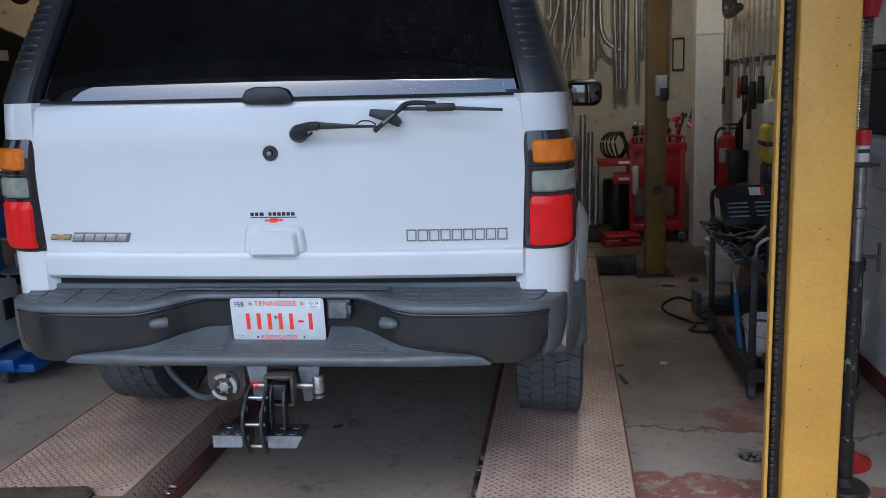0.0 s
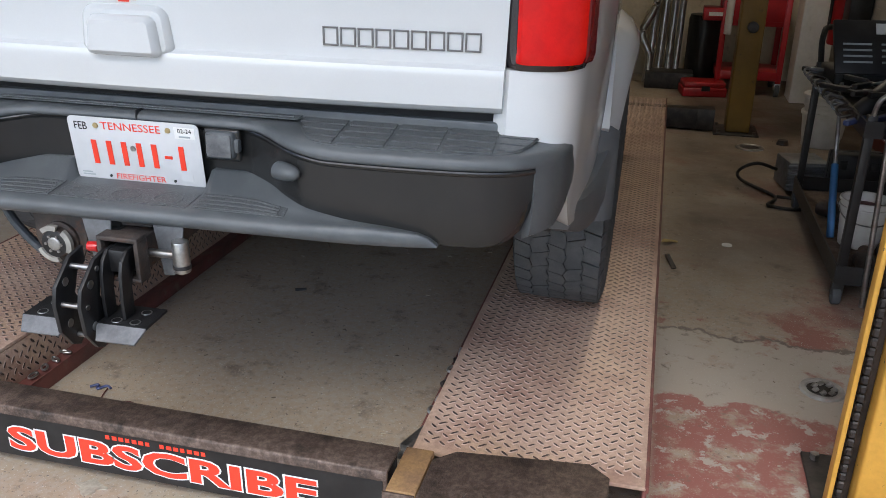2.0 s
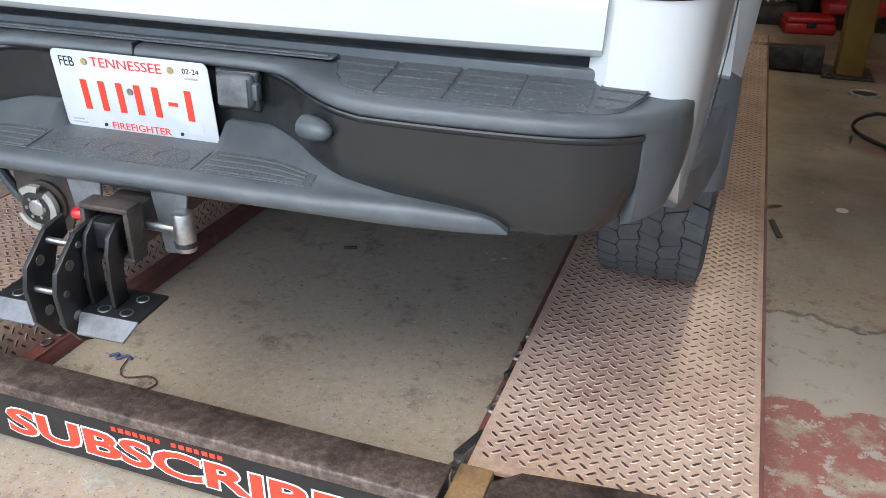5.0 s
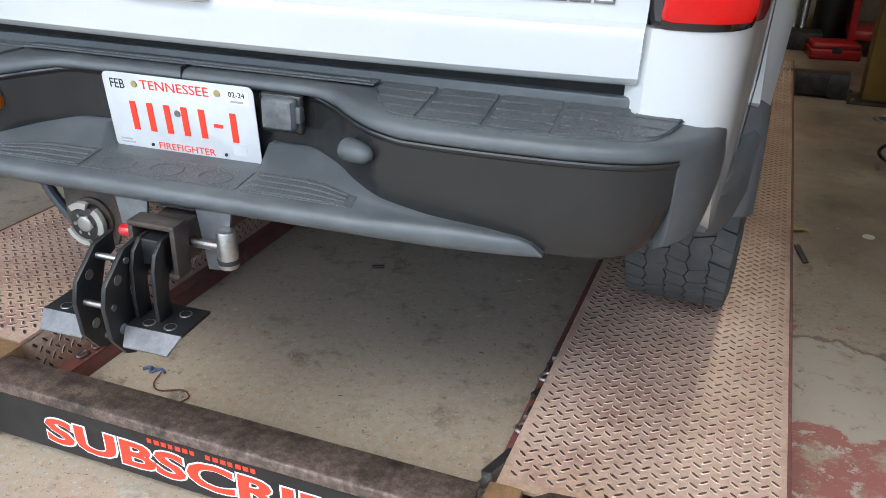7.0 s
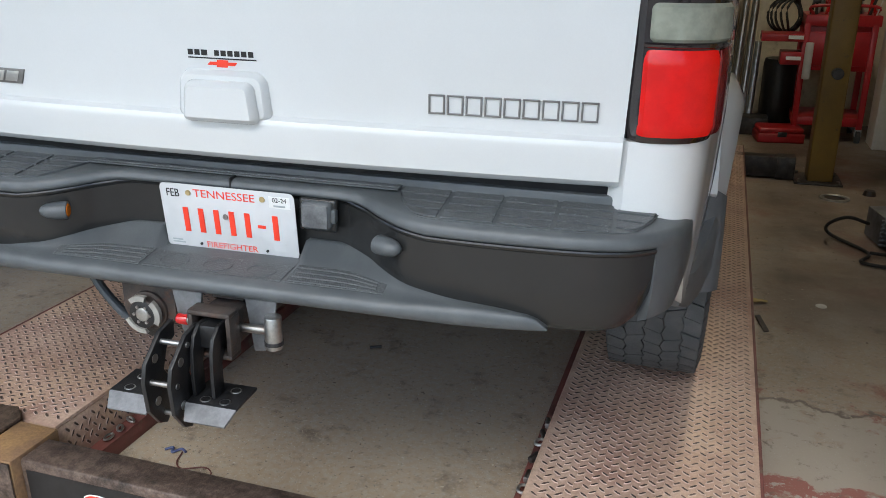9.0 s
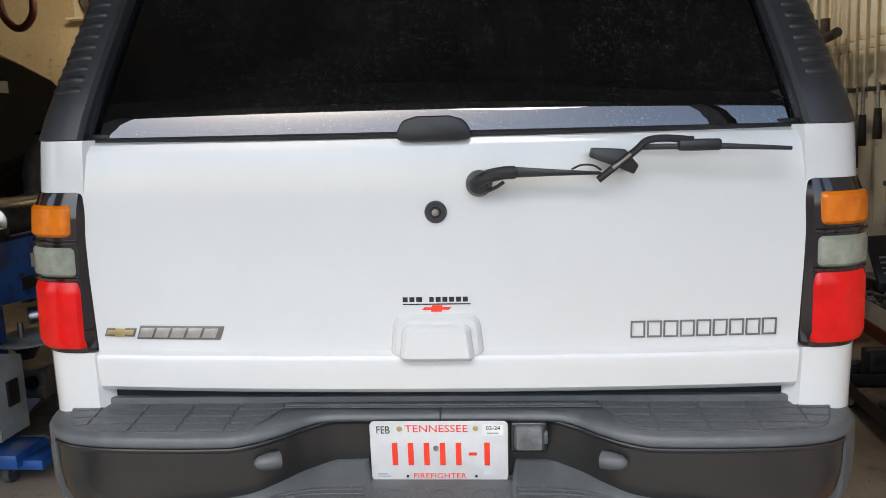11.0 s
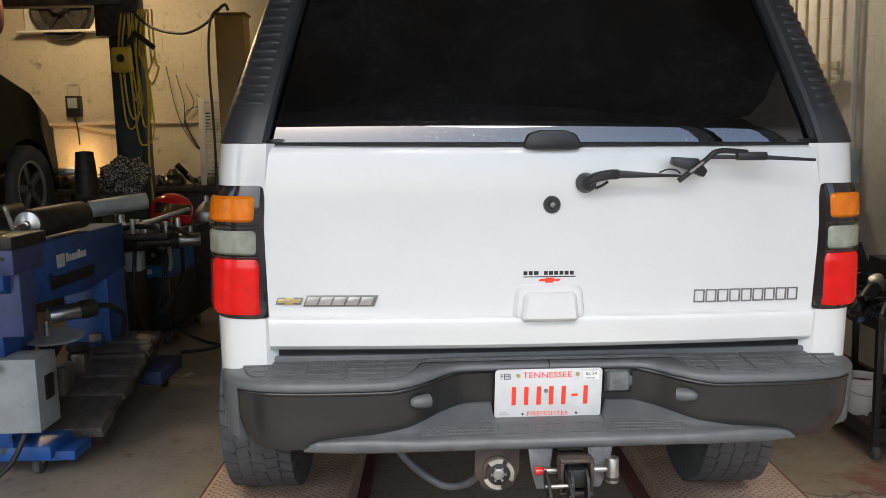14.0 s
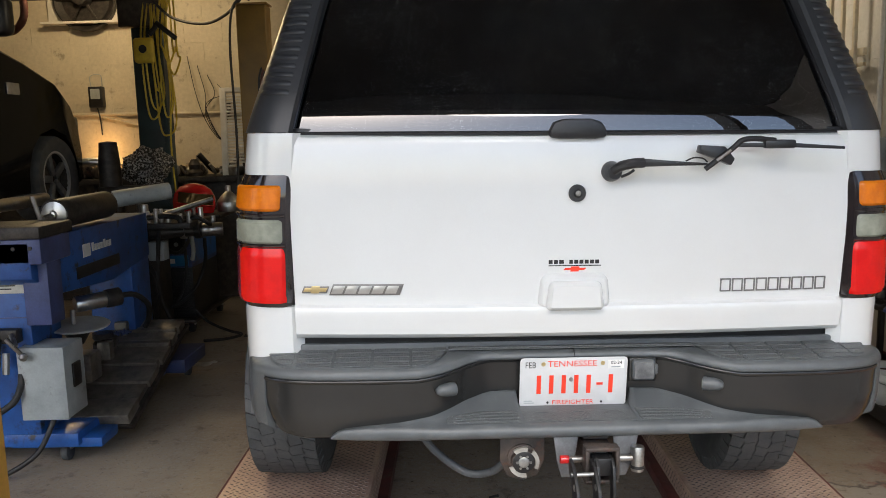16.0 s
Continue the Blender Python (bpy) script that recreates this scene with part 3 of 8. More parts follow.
stick = box(-0.650, 0.575, BY0 - 0.0015, BY0 - 0.0002, BZ0 + 0.004, BZ1 - 0.028, 0.0)
sticker = part("sticker", stick, DECALBLACK, beam, "black vinyl sticker with red lettering")
up = Matrix.Rotation(radians(90), 4, "X")
def fitted_text(body, x0, x1, z0, z1, y, material, label, bold):
    ob = text_part("lettering", body, 0.1, material, sticker, up, 0.0003, 1.0, label, bold=bold)
    co = np.array([v.co for v in ob.data.vertices])
    lo, hi = co.min(0), co.max(0)
    for v in ob.data.vertices:
        v.co.x = x0 + (v.co.x - lo[0]) / (hi[0] - lo[0]) * (x1 - x0)
        v.co.z = z0 + (v.co.z - lo[2]) / (hi[2] - lo[2]) * (z1 - z0)
        v.co.y += y
    return ob


fitted_text("SUBSCRIBE", -0.476, 0.414, 0.056, 0.137, BY0 - 0.0022, DECALWHITE, "white outline of the lettering", 0.0058)
fitted_text("SUBSCRIBE", -0.472, 0.410, 0.060, 0.133, BY0 - 0.0030, DECALRED, "bold red lettering", 0.0030)
bars = bmesh.new()
for x0 in (-0.168, -0.012):
    for k in range(7):
        w = 0.0135 if k % 3 else 0.0115
        merge(bars, box(x0 + k * 0.0192, x0 + k * 0.0192 + w, BY0 - 0.0026, BY0 - 0.0016, 0.1455, 0.157, 0))
part("print_bar", bars, DECALRED, sticker, "small red line of print")

# end fittings of the two runways
for x0, x1, RZ in ((0.590, 0.662, 0.155), (-0.80, -0.670, 0.185)):
    blk = thing("runway_bracket", pose(0, 0, 0), "worn ochre steel bracket at the end of the runway", "lift bracket", LIFTGROUP)
    b = box(x0, x1, -0.085, 0.083, 0.012, RZ + 0.014, 0.004)
    part("plate", b, OCHREPLATE, blk)
    part("lip", box(x0 - 0.006, x1 - 0.002, -0.092, -0.087, 0.02, RZ + 0.010, 0.001), RUSTBEAM, blk)
for x0, x1, RZ in ((0.665, 1.085, 0.152), (-1.27, -0.803, 0.192)):
    stop = thing("wheel_stop", pose(0, 0, 0), "dark rusty steel stop plate with clipped corners", "wheel stop", LIFTGROUP)
    w = x1 - x0
    outl = [(x0, -0.12), (x0, 0.050), (x0 + 0.05, 0.096), (x1 - 0.05, 0.132), (x1, 0.09), (x1, -0.12)]
    part("plate", prism(outl, RZ + 0.004, RZ + 0.016, "z", 0.002), RUSTBEAM, stop)
    part("skirt", box(x0, x1, -0.128, -0.120, 0.01, RZ + 0.014, 0.002), RUSTBEAM, stop)
    part("rib", box(x0 + 0.02, x1 - 0.02, -0.118, 0.06, 0.0, RZ + 0.002, 0.002), DARKIRON, stop)
    part("knob", cyl((x0 + 0.13, -0.07, RZ + 0.016), (x0 + 0.13, -0.07, RZ + 0.030), 0.028, 0.018, 14, 0.003), RUSTBEAM, stop)


def lift_post(x0, x1, y0, y1, inward, material, label, chain=True, h=2.66):
    t = thing("lift_post", pose(0, 0, 0), label, "lift post", LIFTGROUP)
    part("column", box(x0, x1, y0, y1, 0.012, h, 0.010, 3), material, t)
    xi = x0 if inward < 0 else x1
    if chain:
        a, b = sorted((xi + inward * 0.002, xi + inward * 0.050))
        part("track", box(a, b, y0 + 0.045, y0 + 0.060, 0.012, h, 0.002), DARKIRON, t)
        a, b = sorted((xi + inward * 0.050, xi + inward * 0.062))
        part("flange", box(a, b, y0 - 0.004, y0 + 0.034, 0.012, h, 0.003), material, t)
    if chain:
        links = bmesh.new()
        z = 0.05
        while z < 2.3:
            merge(links, box(xi + inward * 0.030 - 0.009, xi + inward * 0.030 + 0.009, y0 + 0.018, y0 + 0.034, z, z + 0.022, 0.004, 1))
            z += 0.025
        part("chain", links, DARKIRON, t, "black oily lifting chain")
    part("base_plate", box(x0 - 0.08, x1 + 0.06, y0 - 0.06, y1 + 0.06, 0.0, 0.012, 0.003), DARKIRON, t)
    part("cap", box(x0 - 0.012, x1 + 0.012, y0 - 0.012, y1 + 0.012, h, h + 0.015, 0.003), material, t)
    for bx, by in ((x0 - 0.05, y0 - 0.03), (x1 + 0.03, y0 - 0.03), (x0 - 0.05, y1 + 0.03), (x1 + 0.03, y1 + 0.03)):
        part("bolt", cyl((bx, by, 0.012), (bx, by, 0.03), 0.012, seg=6), STEEL, t)
    return t


post_rr = lift_post(1.668, 1.852, 0.30, 0.50, -1, YELLOW, "yellow painted steel lift post with a chain")
post_rf = lift_post(1.578, 1.735, 4.30, 4.48, -1, YELLOWSHADE, "yellow painted lift post, darkened as in shade", chain=False)
post_lf = lift_post(-2.022, -1.785, 4.30, 4.48, 1, YELLOWSHADE, "yellow lift post darkened as in shade, with a hose on its top", chain=False)
post_lr = lift_post(-2.118, -1.958, 0.30, 0.50, 1, YELLOW, "yellow painted steel lift post", chain=False)
top_br = part("top_bracket", box(1.515, 1.80, 4.25, 4.50, 2.60, 2.648, 0.006), DARKIRON, post_rf, "dark bolted bracket round the post head")
for bx in (1.535, 1.78):
    part("bolt", cyl((bx, 4.27, 2.56), (bx, 4.27, 2.70), 0.013, seg=8), STEEL, top_br)
sw = part("switch_box", box(1.645, 1.728, 4.235, 4.299, 1.47, 1.63, 0.008), WHITEPLASTIC, post_rf, "small white switch box")
part("lever", box(1.675, 1.735, 4.215, 4.236, 1.43, 1.53, 0.008), BLACKPAINT, sw)
part("lock_pin", cyl((1.66, 4.24, 0.72), (1.66, 4.30, 0.72), 0.035, seg=14, bevel=0.005), DARKIRON, post_rf)
# front cross beam ends
fb = thing("cross_beam", pose(0, 0, 0), "dark oily cross beam between the far posts", "lift beam", LIFTGROUP)
part("channel", box(-1.72, 1.50, 4.33, 4.44, 0.012, 0.15, 0.006), DARKIRON, fb)
part("bracket", box(1.385, 1.50, 4.322, 4.45, 0.005, 0.155, 0.004), DARKIRON, fb)


# ---- the white suv ----
CAR = pose(-0.017, 0.03, 0, 0, 1.3, 4.0)
suv = thing("suv", CAR, "white sport utility vehicle with tinted glass parked on a lift", "car")


def interp(pts, t):
    for (a, va), (b, vb) in zip(pts, pts[1:]):
        if t <= b:
            k = (t - a) / (b - a) if b > a else 0
            k = max(0.0, min(1.0, k))
            return va + (vb - va) * k
    return pts[-1][1]


# outline of the rear corner and side in plan, at the waist
CORNER = smooth_path([(0.800, 0.012, 0), (0.845, 0.012, 0), (0.885, 0.022, 0), (0.920, 0.050, 0), (0.943, 0.100, 0), (0.957, 0.18, 0), (0.978, 0.32, 0), (1.004, 0.55, 0)], 6)
LENS = [0.0]
for a, b in zip(CORNER, CORNER[1:]):
    LENS.append(LENS[-1] + (b - a).length)


def corner_at(s):
    """Point and outward direction on the corner outline, s metres from its inner edge."""
    s = max(0.0, min(LENS[-1] - 1e-6, s))
    for i in range(len(LENS) - 1):
        if s <= LENS[i + 1]:
            k = (s - LENS[i]) / (LENS[i + 1] - LENS[i])
            d = (CORNER[i + 1] - CORNER[i]).normalized()
            return CORNER[i].lerp(CORNER[i + 1], k), Vector((d.y, -d.x, 0))
    return CORNER[-1], Vector((1, 0, 0))


def widen(z):
    """How much the side stands out or in at height z."""
    return interp([(0.55, -0.05), (0.72, -0.012), (0.95, 0.004), (1.15, 0.010), (1.40, 0.004), (1.61, -0.022), (1.75, -0.075), (2.0, -0.175), (2.06, -0.205), (2.13, -0.25)], z)


def lean(z):
    """How far the rear face lies forward at height z."""
    return interp([(0.5, 0.03), (0.95, 0.0), (1.60, 0.0), (1.625, 0.005), (1.65, 0.0115), (1.68, 0.0225), (1.72, 0.040), (2.04, 0.187), (2.13, 0.237)], z)


def skin(sx, s, z, off=0.0):
    q, n = corner_at(s)
    q = q + n * off
    return Vector((sx * (q.x + widen(z) * min(1.0, 0.55 + s)), q.y + lean(z), z))


WAIST = 1.607
for sx in (-1, 1):
    ss = lin(0.0, LENS[-1], 22)
    # painted corner above and below the lamp, and the side up to the rear wheel
    def low_fn(u, v, sx=sx):
        zb = interp([(0.0, 0.955), (0.15, 0.955), (0.19, 0.80), (0.25, 0.735), (0.40, 0.715), (0.66, 0.69)], u)
        return skin(sx, u, zb + (1.118 - zb) * v)
    low = grid(low_fn, ss, lin(0, 1, 8), Vector((-0.03 * sx, 0.03, 0)))
    part("quarter_panel", low, PAINT, suv)
    mid = grid(lambda u, v: skin(sx, u, v), [s for s in lin(0.186, LENS[-1], 12)], [1.114, 1.2, 1.3, 1.4, 1.492], None)
    part("quarter_panel", mid, PAINT, suv)
    top = grid(lambda u, v: skin(sx, u, v), ss, [1.488, 1.52, 1.56, 1.59, WAIST], Vector((-0.02 * sx, 0.02, 0)))
    part("quarter_panel", top, PAINT, suv)
    # long side to the front, with the greenhouse
    def side_fn(y, z, sx=sx):
        front = interp([(0.53, 0.033), (1.1, 0.055), (3.9, 0.055), (4.6, 0.0), (4.95, -0.12)], y)
        return Vector((sx * (0.970 + widen(z) + front), y + (lean(z) if y < 0.7 else 0), z))
    part("side_panel", grid(side_fn, [0.53, 0.58], [0.68, 0.8, 0.95, 1.1, 1.3, 1.5, WAIST]), PAINT, suv)
    for y0, y1 in ((0.575, 1.60), (3.52, 4.54)):
        yc = 1.08 if y0 < 1 else 4.03
        def arch_fn(u, v, yc=yc, y0=y0, y1=y1):
            y = y0 + (y1 - y0) * u
            zb = 0.57 + math.sqrt(max(0.0, 0.47 ** 2 - (y - yc) ** 2)) if abs(y - yc) < 0.47 else 0.66
            return side_fn(y, zb + (WAIST - zb) * v)
        part("fender", grid(arch_fn, lin(0, 1, 41), lin(0, 1, 9)), PAINT, suv)
    part("door", grid(side_fn, lin(1.605, 2.55, 5), [0.62, 0.8, 0.95, 1.1, 1.3, 1.5, WAIST], Vector((-0.03 * sx, 0, 0))), PAINT, suv)
    part("door", grid(side_fn, lin(2.558, 3.512, 5), [0.62, 0.8, 0.95, 1.1, 1.3, 1.5, WAIST], Vector((-0.03 * sx, 0, 0))), PAINT, suv)
    part("side_panel", grid(side_fn, lin(4.545, 4.95, 5), [0.62, 0.8, 1.0, 1.15, 1.3]), PAINT, suv)
    # side glass and pillars
    def glass_fn(y, z, sx=sx):
        return Vector((sx * (0.995 + widen(z)), y + interp([(WAIST, 0.0), (2.04, -0.0)], z), z))
    for y0, y1 in ((0.60, 1.50), (1.58, 2.50), (2.58, 3.35)):
        part("side_window", grid(glass_fn, lin(y0, y1, 4), [WAIST + 0.004, 1.75, 1.9, 2.06]), GLASS, suv)
    for y0, y1 in ((0.52, 0.605), (1.495, 1.585), (2.495, 2.585), (3.345, 3.45)):
        part("pillar", grid(lambda u, v: glass_fn(u, v) + Vector((0.003 * sx, 0, 0)), lin(y0, y1, 3), [WAIST, 1.75, 1.9, 2.0, 2.11]), TRIMBLACK if y0 > 1 else PAINT, suv)
    # ribbed black pillar cover at the rear corner
    cover = part("pillar_cover", grid(lambda u, v: skin(sx, u, v, 0.004), lin(0.012, 0.42, 14), [WAIST + 0.002, 1.66, 1.72, 1.8, 1.88, 1.96, 2.04, 2.115], Vector((-0.01 * sx, 0.01, 0))), PILLARBLACK, suv, "black ribbed plastic pillar cover")
    for k in range(16):
        z0 = 1.712 + k * 0.025
        rib = loft([[skin(sx, s, z0, 0.003), skin(sx, s, z0 + 0.004, h), skin(sx, s, z0 + 0.008, h + 0.0005), skin(sx, s, z0 + 0.012, h), skin(sx, s, z0 + 0.017, 0.003)]
                    for s, h in ((0.036, 0.0035), (0.044, 0.0068), (0.07, 0.0082), (0.10, 0.0082), (0.125, 0.0065), (0.142, 0.0032))])
        part("rib", rib, PILLARBLACK, cover, sharp=50)

# roof, bonnet, windscreen, nose and underbody
def roof_fn(u, v):
    y = 0.235 + (3.15 - 0.235) * v
    edge = 0.995 + widen(2.11)
    x = u * edge
    return Vector((x, y, 2.105 + 0.055 * (1 - abs(u) ** 2.6) * interp([(0, 0.35), (0.12, 1.0), (1.0, 0.9)], v)))
part("roof", grid(roof_fn, lin(-1, 1, 17), lin(0, 1, 13), Vector((0, 0, -0.03))), PAINT, suv)
part("windscreen", grid(lambda u, v: Vector((u * (0.74 + 0.12 * v), 3.15 + 0.62 * v - 0.06 * u * u, 2.13 - 0.55 * v)), lin(-1, 1, 9), lin(0, 1, 6)), GLASS, suv)
part("bonnet", grid(lambda u, v: Vector((u * (0.90 - 0.10 * v), 3.70 + 1.22 * v, 1.50 - 0.16 * v * v - 0.05 * u * u)), lin(-1, 1, 11), lin(0, 1, 8), Vector((0, 0, -0.05))), PAINT, suv)
part("grille", box(-0.80, 0.80, 4.86, 4.93, 0.98, 1.30, 0.03), TRIMBLACK, suv)
part("front_bumper", box(-0.93, 0.93, 4.80, 5.02, 0.62, 0.95, 0.06, 3), PAINT, suv)
part("underbody", box(-0.62, 0.62, 1.5, 4.60, 0.56, 0.70, 0.03), DARKIRON, suv)
part("cabin_floor", box(-0.90, 0.90, 0.20, 4.70, 0.84, 0.92, 0.01), DARKIRON, suv)
part("axle", cyl((-0.80, 1.08, 0.57), (0.80, 1.08, 0.57), 0.045), DARKIRON, suv)
part("differential", lathe([(0.02, -0.14), (0.10, -0.12), (0.15, 0.0), (0.10, 0.12), (0.02, 0.14)], 20, "y"), DARKIRON, suv).location = (0, 1.08, 0.57)
part("muffler", cyl((0.36, 1.35, 0.68), (0.36, 1.85, 0.68), 0.09, bevel=0.02), DARKIRON, suv)
for s in (-1, 1):
    part("frame_rail", box(s * 0.52 - 0.04, s * 0.52 + 0.04, 0.12, 4.6, 0.72, 0.82, 0.005), DARKIRON, suv)

# tailgate, slightly bowed, with a step below the crease
def gate_y(z):
    return interp([(1.02, 0.030), (1.028, 0.006), (1.04, -0.006), (1.095, -0.013), (1.112, -0.012), (1.1165, -0.010), (1.120, -0.001), (1.124, 0.0035), (1.130, 0.004), (1.30, -0.003), (1.50, 0.0), (1.575, 0.006), (1.595, 0.014), (1.603, 0.03)], z)
def gate_fn(u, z):
    hw = interp([(1.02, 0.793), (1.12, 0.795), (1.60, 0.806)], z)
    return Vector((u * hw, gate_y(z) - 0.020 + 0.034 * abs(u) ** 2.2, z))
GZ = [1.020, 1.024, 1.028, 1.034, 1.04, 1.06, 1.08, 1.095, 1.104, 1.112, 1.1165, 1.120, 1.124, 1.130, 1.15, 1.2, 1.25, 1.3, 1.35, 1.4, 1.45, 1.5, 1.54, 1.575, 1.585, 1.595, 1.603]
gate = part("tailgate", grid(gate_fn, [math.sin(a) for a in lin(-math.pi / 2, math.pi / 2, 33)], GZ, Vector((0, 0.04, 0))), PAINT, suv, "glossy white tailgate")
part("gate_seal", box(-0.80, 0.80, 0.045, 0.075, 0.99, 1.62, 0.004), TRIMBLACK, suv)

def rear_glass_fn(u, v):
    z = WAIST + 0.002 + (2.115 - WAIST) * v
    hw = 0.802 - 0.118 * v - 0.010 * v * v
    return Vector((u * hw, 0.012 + lean(z) + 0.010 + 0.028 * abs(u) ** 2.2 - 0.010 * (1 - v) * (1 - u * u) - 0.016 * (1 - u * u), z))
rg = part("rear_window", grid(rear_glass_fn, lin(-1, 1, 31), lin(0, 0.25, 14) + lin(0.29, 1, 14), Vector((0, 0.012, 0))), GLASS, suv, "dark tinted rear window with dried rain spots")
part("window_seal", tube([rear_glass_fn(u, 0.0) + Vector((0, -0.004, -0.004)) for u in lin(-1, 1, 25)], 0.006, 8, 2), TRIMBLACK, suv)

# smooth black strips between the glass and the pillar covers
for sx in (-1, 1):
    def strip_fn(u, v, sx=sx):
        g = rear_glass_fn(sx * 0.985, v) + Vector((0, -0.003, 0))
        return g.lerp(skin(sx, 0.016, g.z, 0.003), u)
    part("window_strip", grid(strip_fn, lin(0, 1, 4), lin(0, 1, 15), Vector((0, 0.010, 0))), PILLARBLACK, suv)

# ---- rear lamps ----
def lamp_patch(sx, s0, s1, z0, z1, off, bulge=0.004, ns=9, nz=7):
    def fn(u, v):
        rim = min(u, 1 - u, v, 1 - v)
        if u in (0, 1) and v in (0, 1):
            u, v = abs(u - 0.030), abs(v - 0.030)
        elif (u in (0, 1) and min(v, 1 - v) < 0.11) or (v in (0, 1) and min(u, 1 - u) < 0.06):
            u, v = (abs(u - 0.006), v) if u in (0, 1) else (u, abs(v - 0.006))
        return skin(sx, s0 + (s1 - s0) * u, z0 + (z1 - z0) * v, off + (bulge if rim > 0.01 else 0))
    us = [0, 0.055] + lin(0.1, 0.9, ns - 4) + [0.945, 1]
    vs = [0, 0.10] + lin(0.18, 0.82, nz - 4) + [0.90, 1]
    return grid(fn, us, vs, Vector((-0.012 * sx, 0.014, 0)))


for sx in (-1, 1):
    lamp = part("tail_lamp", lamp_patch(sx, 0.0, 0.200, 1.118, 1.492, 0.002, 0.012, 18, 13), LAMPBLACK, suv, "tall tail lamp in a black housing")
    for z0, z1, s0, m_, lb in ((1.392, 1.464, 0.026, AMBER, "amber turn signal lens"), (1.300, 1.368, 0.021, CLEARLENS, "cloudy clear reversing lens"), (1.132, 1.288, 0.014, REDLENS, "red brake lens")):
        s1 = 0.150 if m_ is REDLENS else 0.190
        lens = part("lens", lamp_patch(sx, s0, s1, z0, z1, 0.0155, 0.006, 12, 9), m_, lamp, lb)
        if m_ is REDLENS:
            part("side_lens", lamp_patch(sx, 0.151, 0.190, z0, z1, 0.0155, 0.004, 8, 9), SHADEDRED, lens, "side of the red lens, darkened as in shade")
    for z in (1.296, 1.380):
        part("divider", tube([skin(sx, s_, z, 0.0155) for s_ in lin(0.012, 0.192, 9)], 0.0055, 8, 2), LAMPBLACK, lamp)

# ---- rear bumper ----
HALF = [(0.0, -0.028), (0.24, -0.030), (0.30, -0.046), (0.35, -0.085), (0.41, -0.116), (0.50, -0.126), (0.62, -0.126), (0.74, -0.118), (0.82, -0.098), (0.875, -0.062), (0.916, -0.010), (0.936, 0.06), (0.949, 0.15), (0.957, 0.24)]
hp = smooth_path([(x, y, 0) for x, y in HALF], 4)
PLAN = [Vector((-q.x, q.y, 0)) for q in reversed(hp[1:])] + hp
NORM = []
for i in range(len(PLAN)):
    d = (PLAN[min(i + 1, len(PLAN) - 1)] - PLAN[max(i - 1, 0)]).normalized()
    NORM.append(Vector((d.y, -d.x, 0)))
bumper = part("rear_bumper", box(-0.86, 0.86, 0.045, 0.11, 0.80, 0.95, 0.01), DARKIRON, suv, "dark grey plastic step bumper")


def back_point(q, z):
    if q.y > 0.05:
        return Vector((q.x - 0.09 * (1 if q.x > 0 else -1), q.y, z))
    return Vector((max(-0.84, min(0.84, q.x)), 0.055, z))


def sweep(idx, ring_of):
    return loft([ring_of(PLAN[i], NORM[i]) for i in idx])


def ledge_drop(x):
    """How much lower the front of the ledge lies than its back."""
    return interp([(0.0, 0.004), (0.26, 0.004), (0.45, 0.019), (1.0, 0.019)], abs(x))


def ledge_ring(q, n):
    zb = interp([(0.0, 0.962), (0.26, 0.962), (0.45, 0.938), (1.0, 0.938)], abs(q.x))
    r = interp([(0.0, 0.014), (0.26, 0.014), (0.42, 0.018), (1.0, 0.018)], abs(q.x))
    top = 0.988 - ledge_drop(q.x)
    k = (top - zb) / 0.050
    pts = [back_point(q, 0.986)]
    for d, fall in ((-1.4, 0.0), (-0.95, 0.0010), (-0.55, 0.0042), (-0.24, 0.010), (-0.04, 0.019), (0.06, 0.029)):
        pts.append(Vector((q.x, q.y, top - fall * k)) + n * d * r)
    tail = ((0.07, 0.008), (0.07, 0.002), (0.05, -0.003), (-0.9, -0.003)) if abs(q.x) > 0.880 else ((0.08, 0.008), (0.0, 0.004), (-0.20, 0.001), (-0.9, 0.0))
    for d, up_ in tail:
        pts.append(Vector((q.x, q.y, zb + up_)) + n * d * r)
    return pts + [back_point(q, zb - 0.01)]


part("ledge", sweep(range(len(PLAN)), ledge_ring), TEXTURED, bumper, "grey textured top ledge", sharp=60)
part("rear_fill", box(-0.80, 0.80, 0.030, 0.24, 0.95, 1.004, 0.006), TEXTURED, bumper)
mid_i = [i for i, q in enumerate(PLAN) if abs(q.x) <= 0.885]


def fascia_ring(q, n):
    zt = interp([(0.0, 0.964), (0.26, 0.964), (0.45, 0.940), (1.0, 0.940)], abs(q.x))
    inn = interp([(0.0, 0.016), (0.24, 0.016), (0.28, 0.0), (1.0, 0.0)], abs(q.x))
    zl = interp([(0.0, 0.80), (0.60, 0.785), (0.66, 0.768), (0.78, 0.766), (0.83, 0.774), (0.865, 0.80), (0.89, 0.86)], abs(q.x))
    r = [Vector((q.x, q.y, z)) + n * (d - inn) for d, z in ((-0.012, zt), (0.0010, zt - 0.001), (0.0024, zt - 0.004), (0.0014, zt - 0.008), (-0.002, zt - 0.012), (-0.003, zt - 0.03), (-0.003, (zt + zl) / 2), (-0.006, zl + 0.03), (-0.016, zl + 0.008), (-0.034, zl))]
    return r + [back_point(q, zl + 0.01), back_point(q, zt)]


part("fascia", sweep(mid_i, fascia_ring), SMOOTHBLACK, bumper, "satin black plastic face")
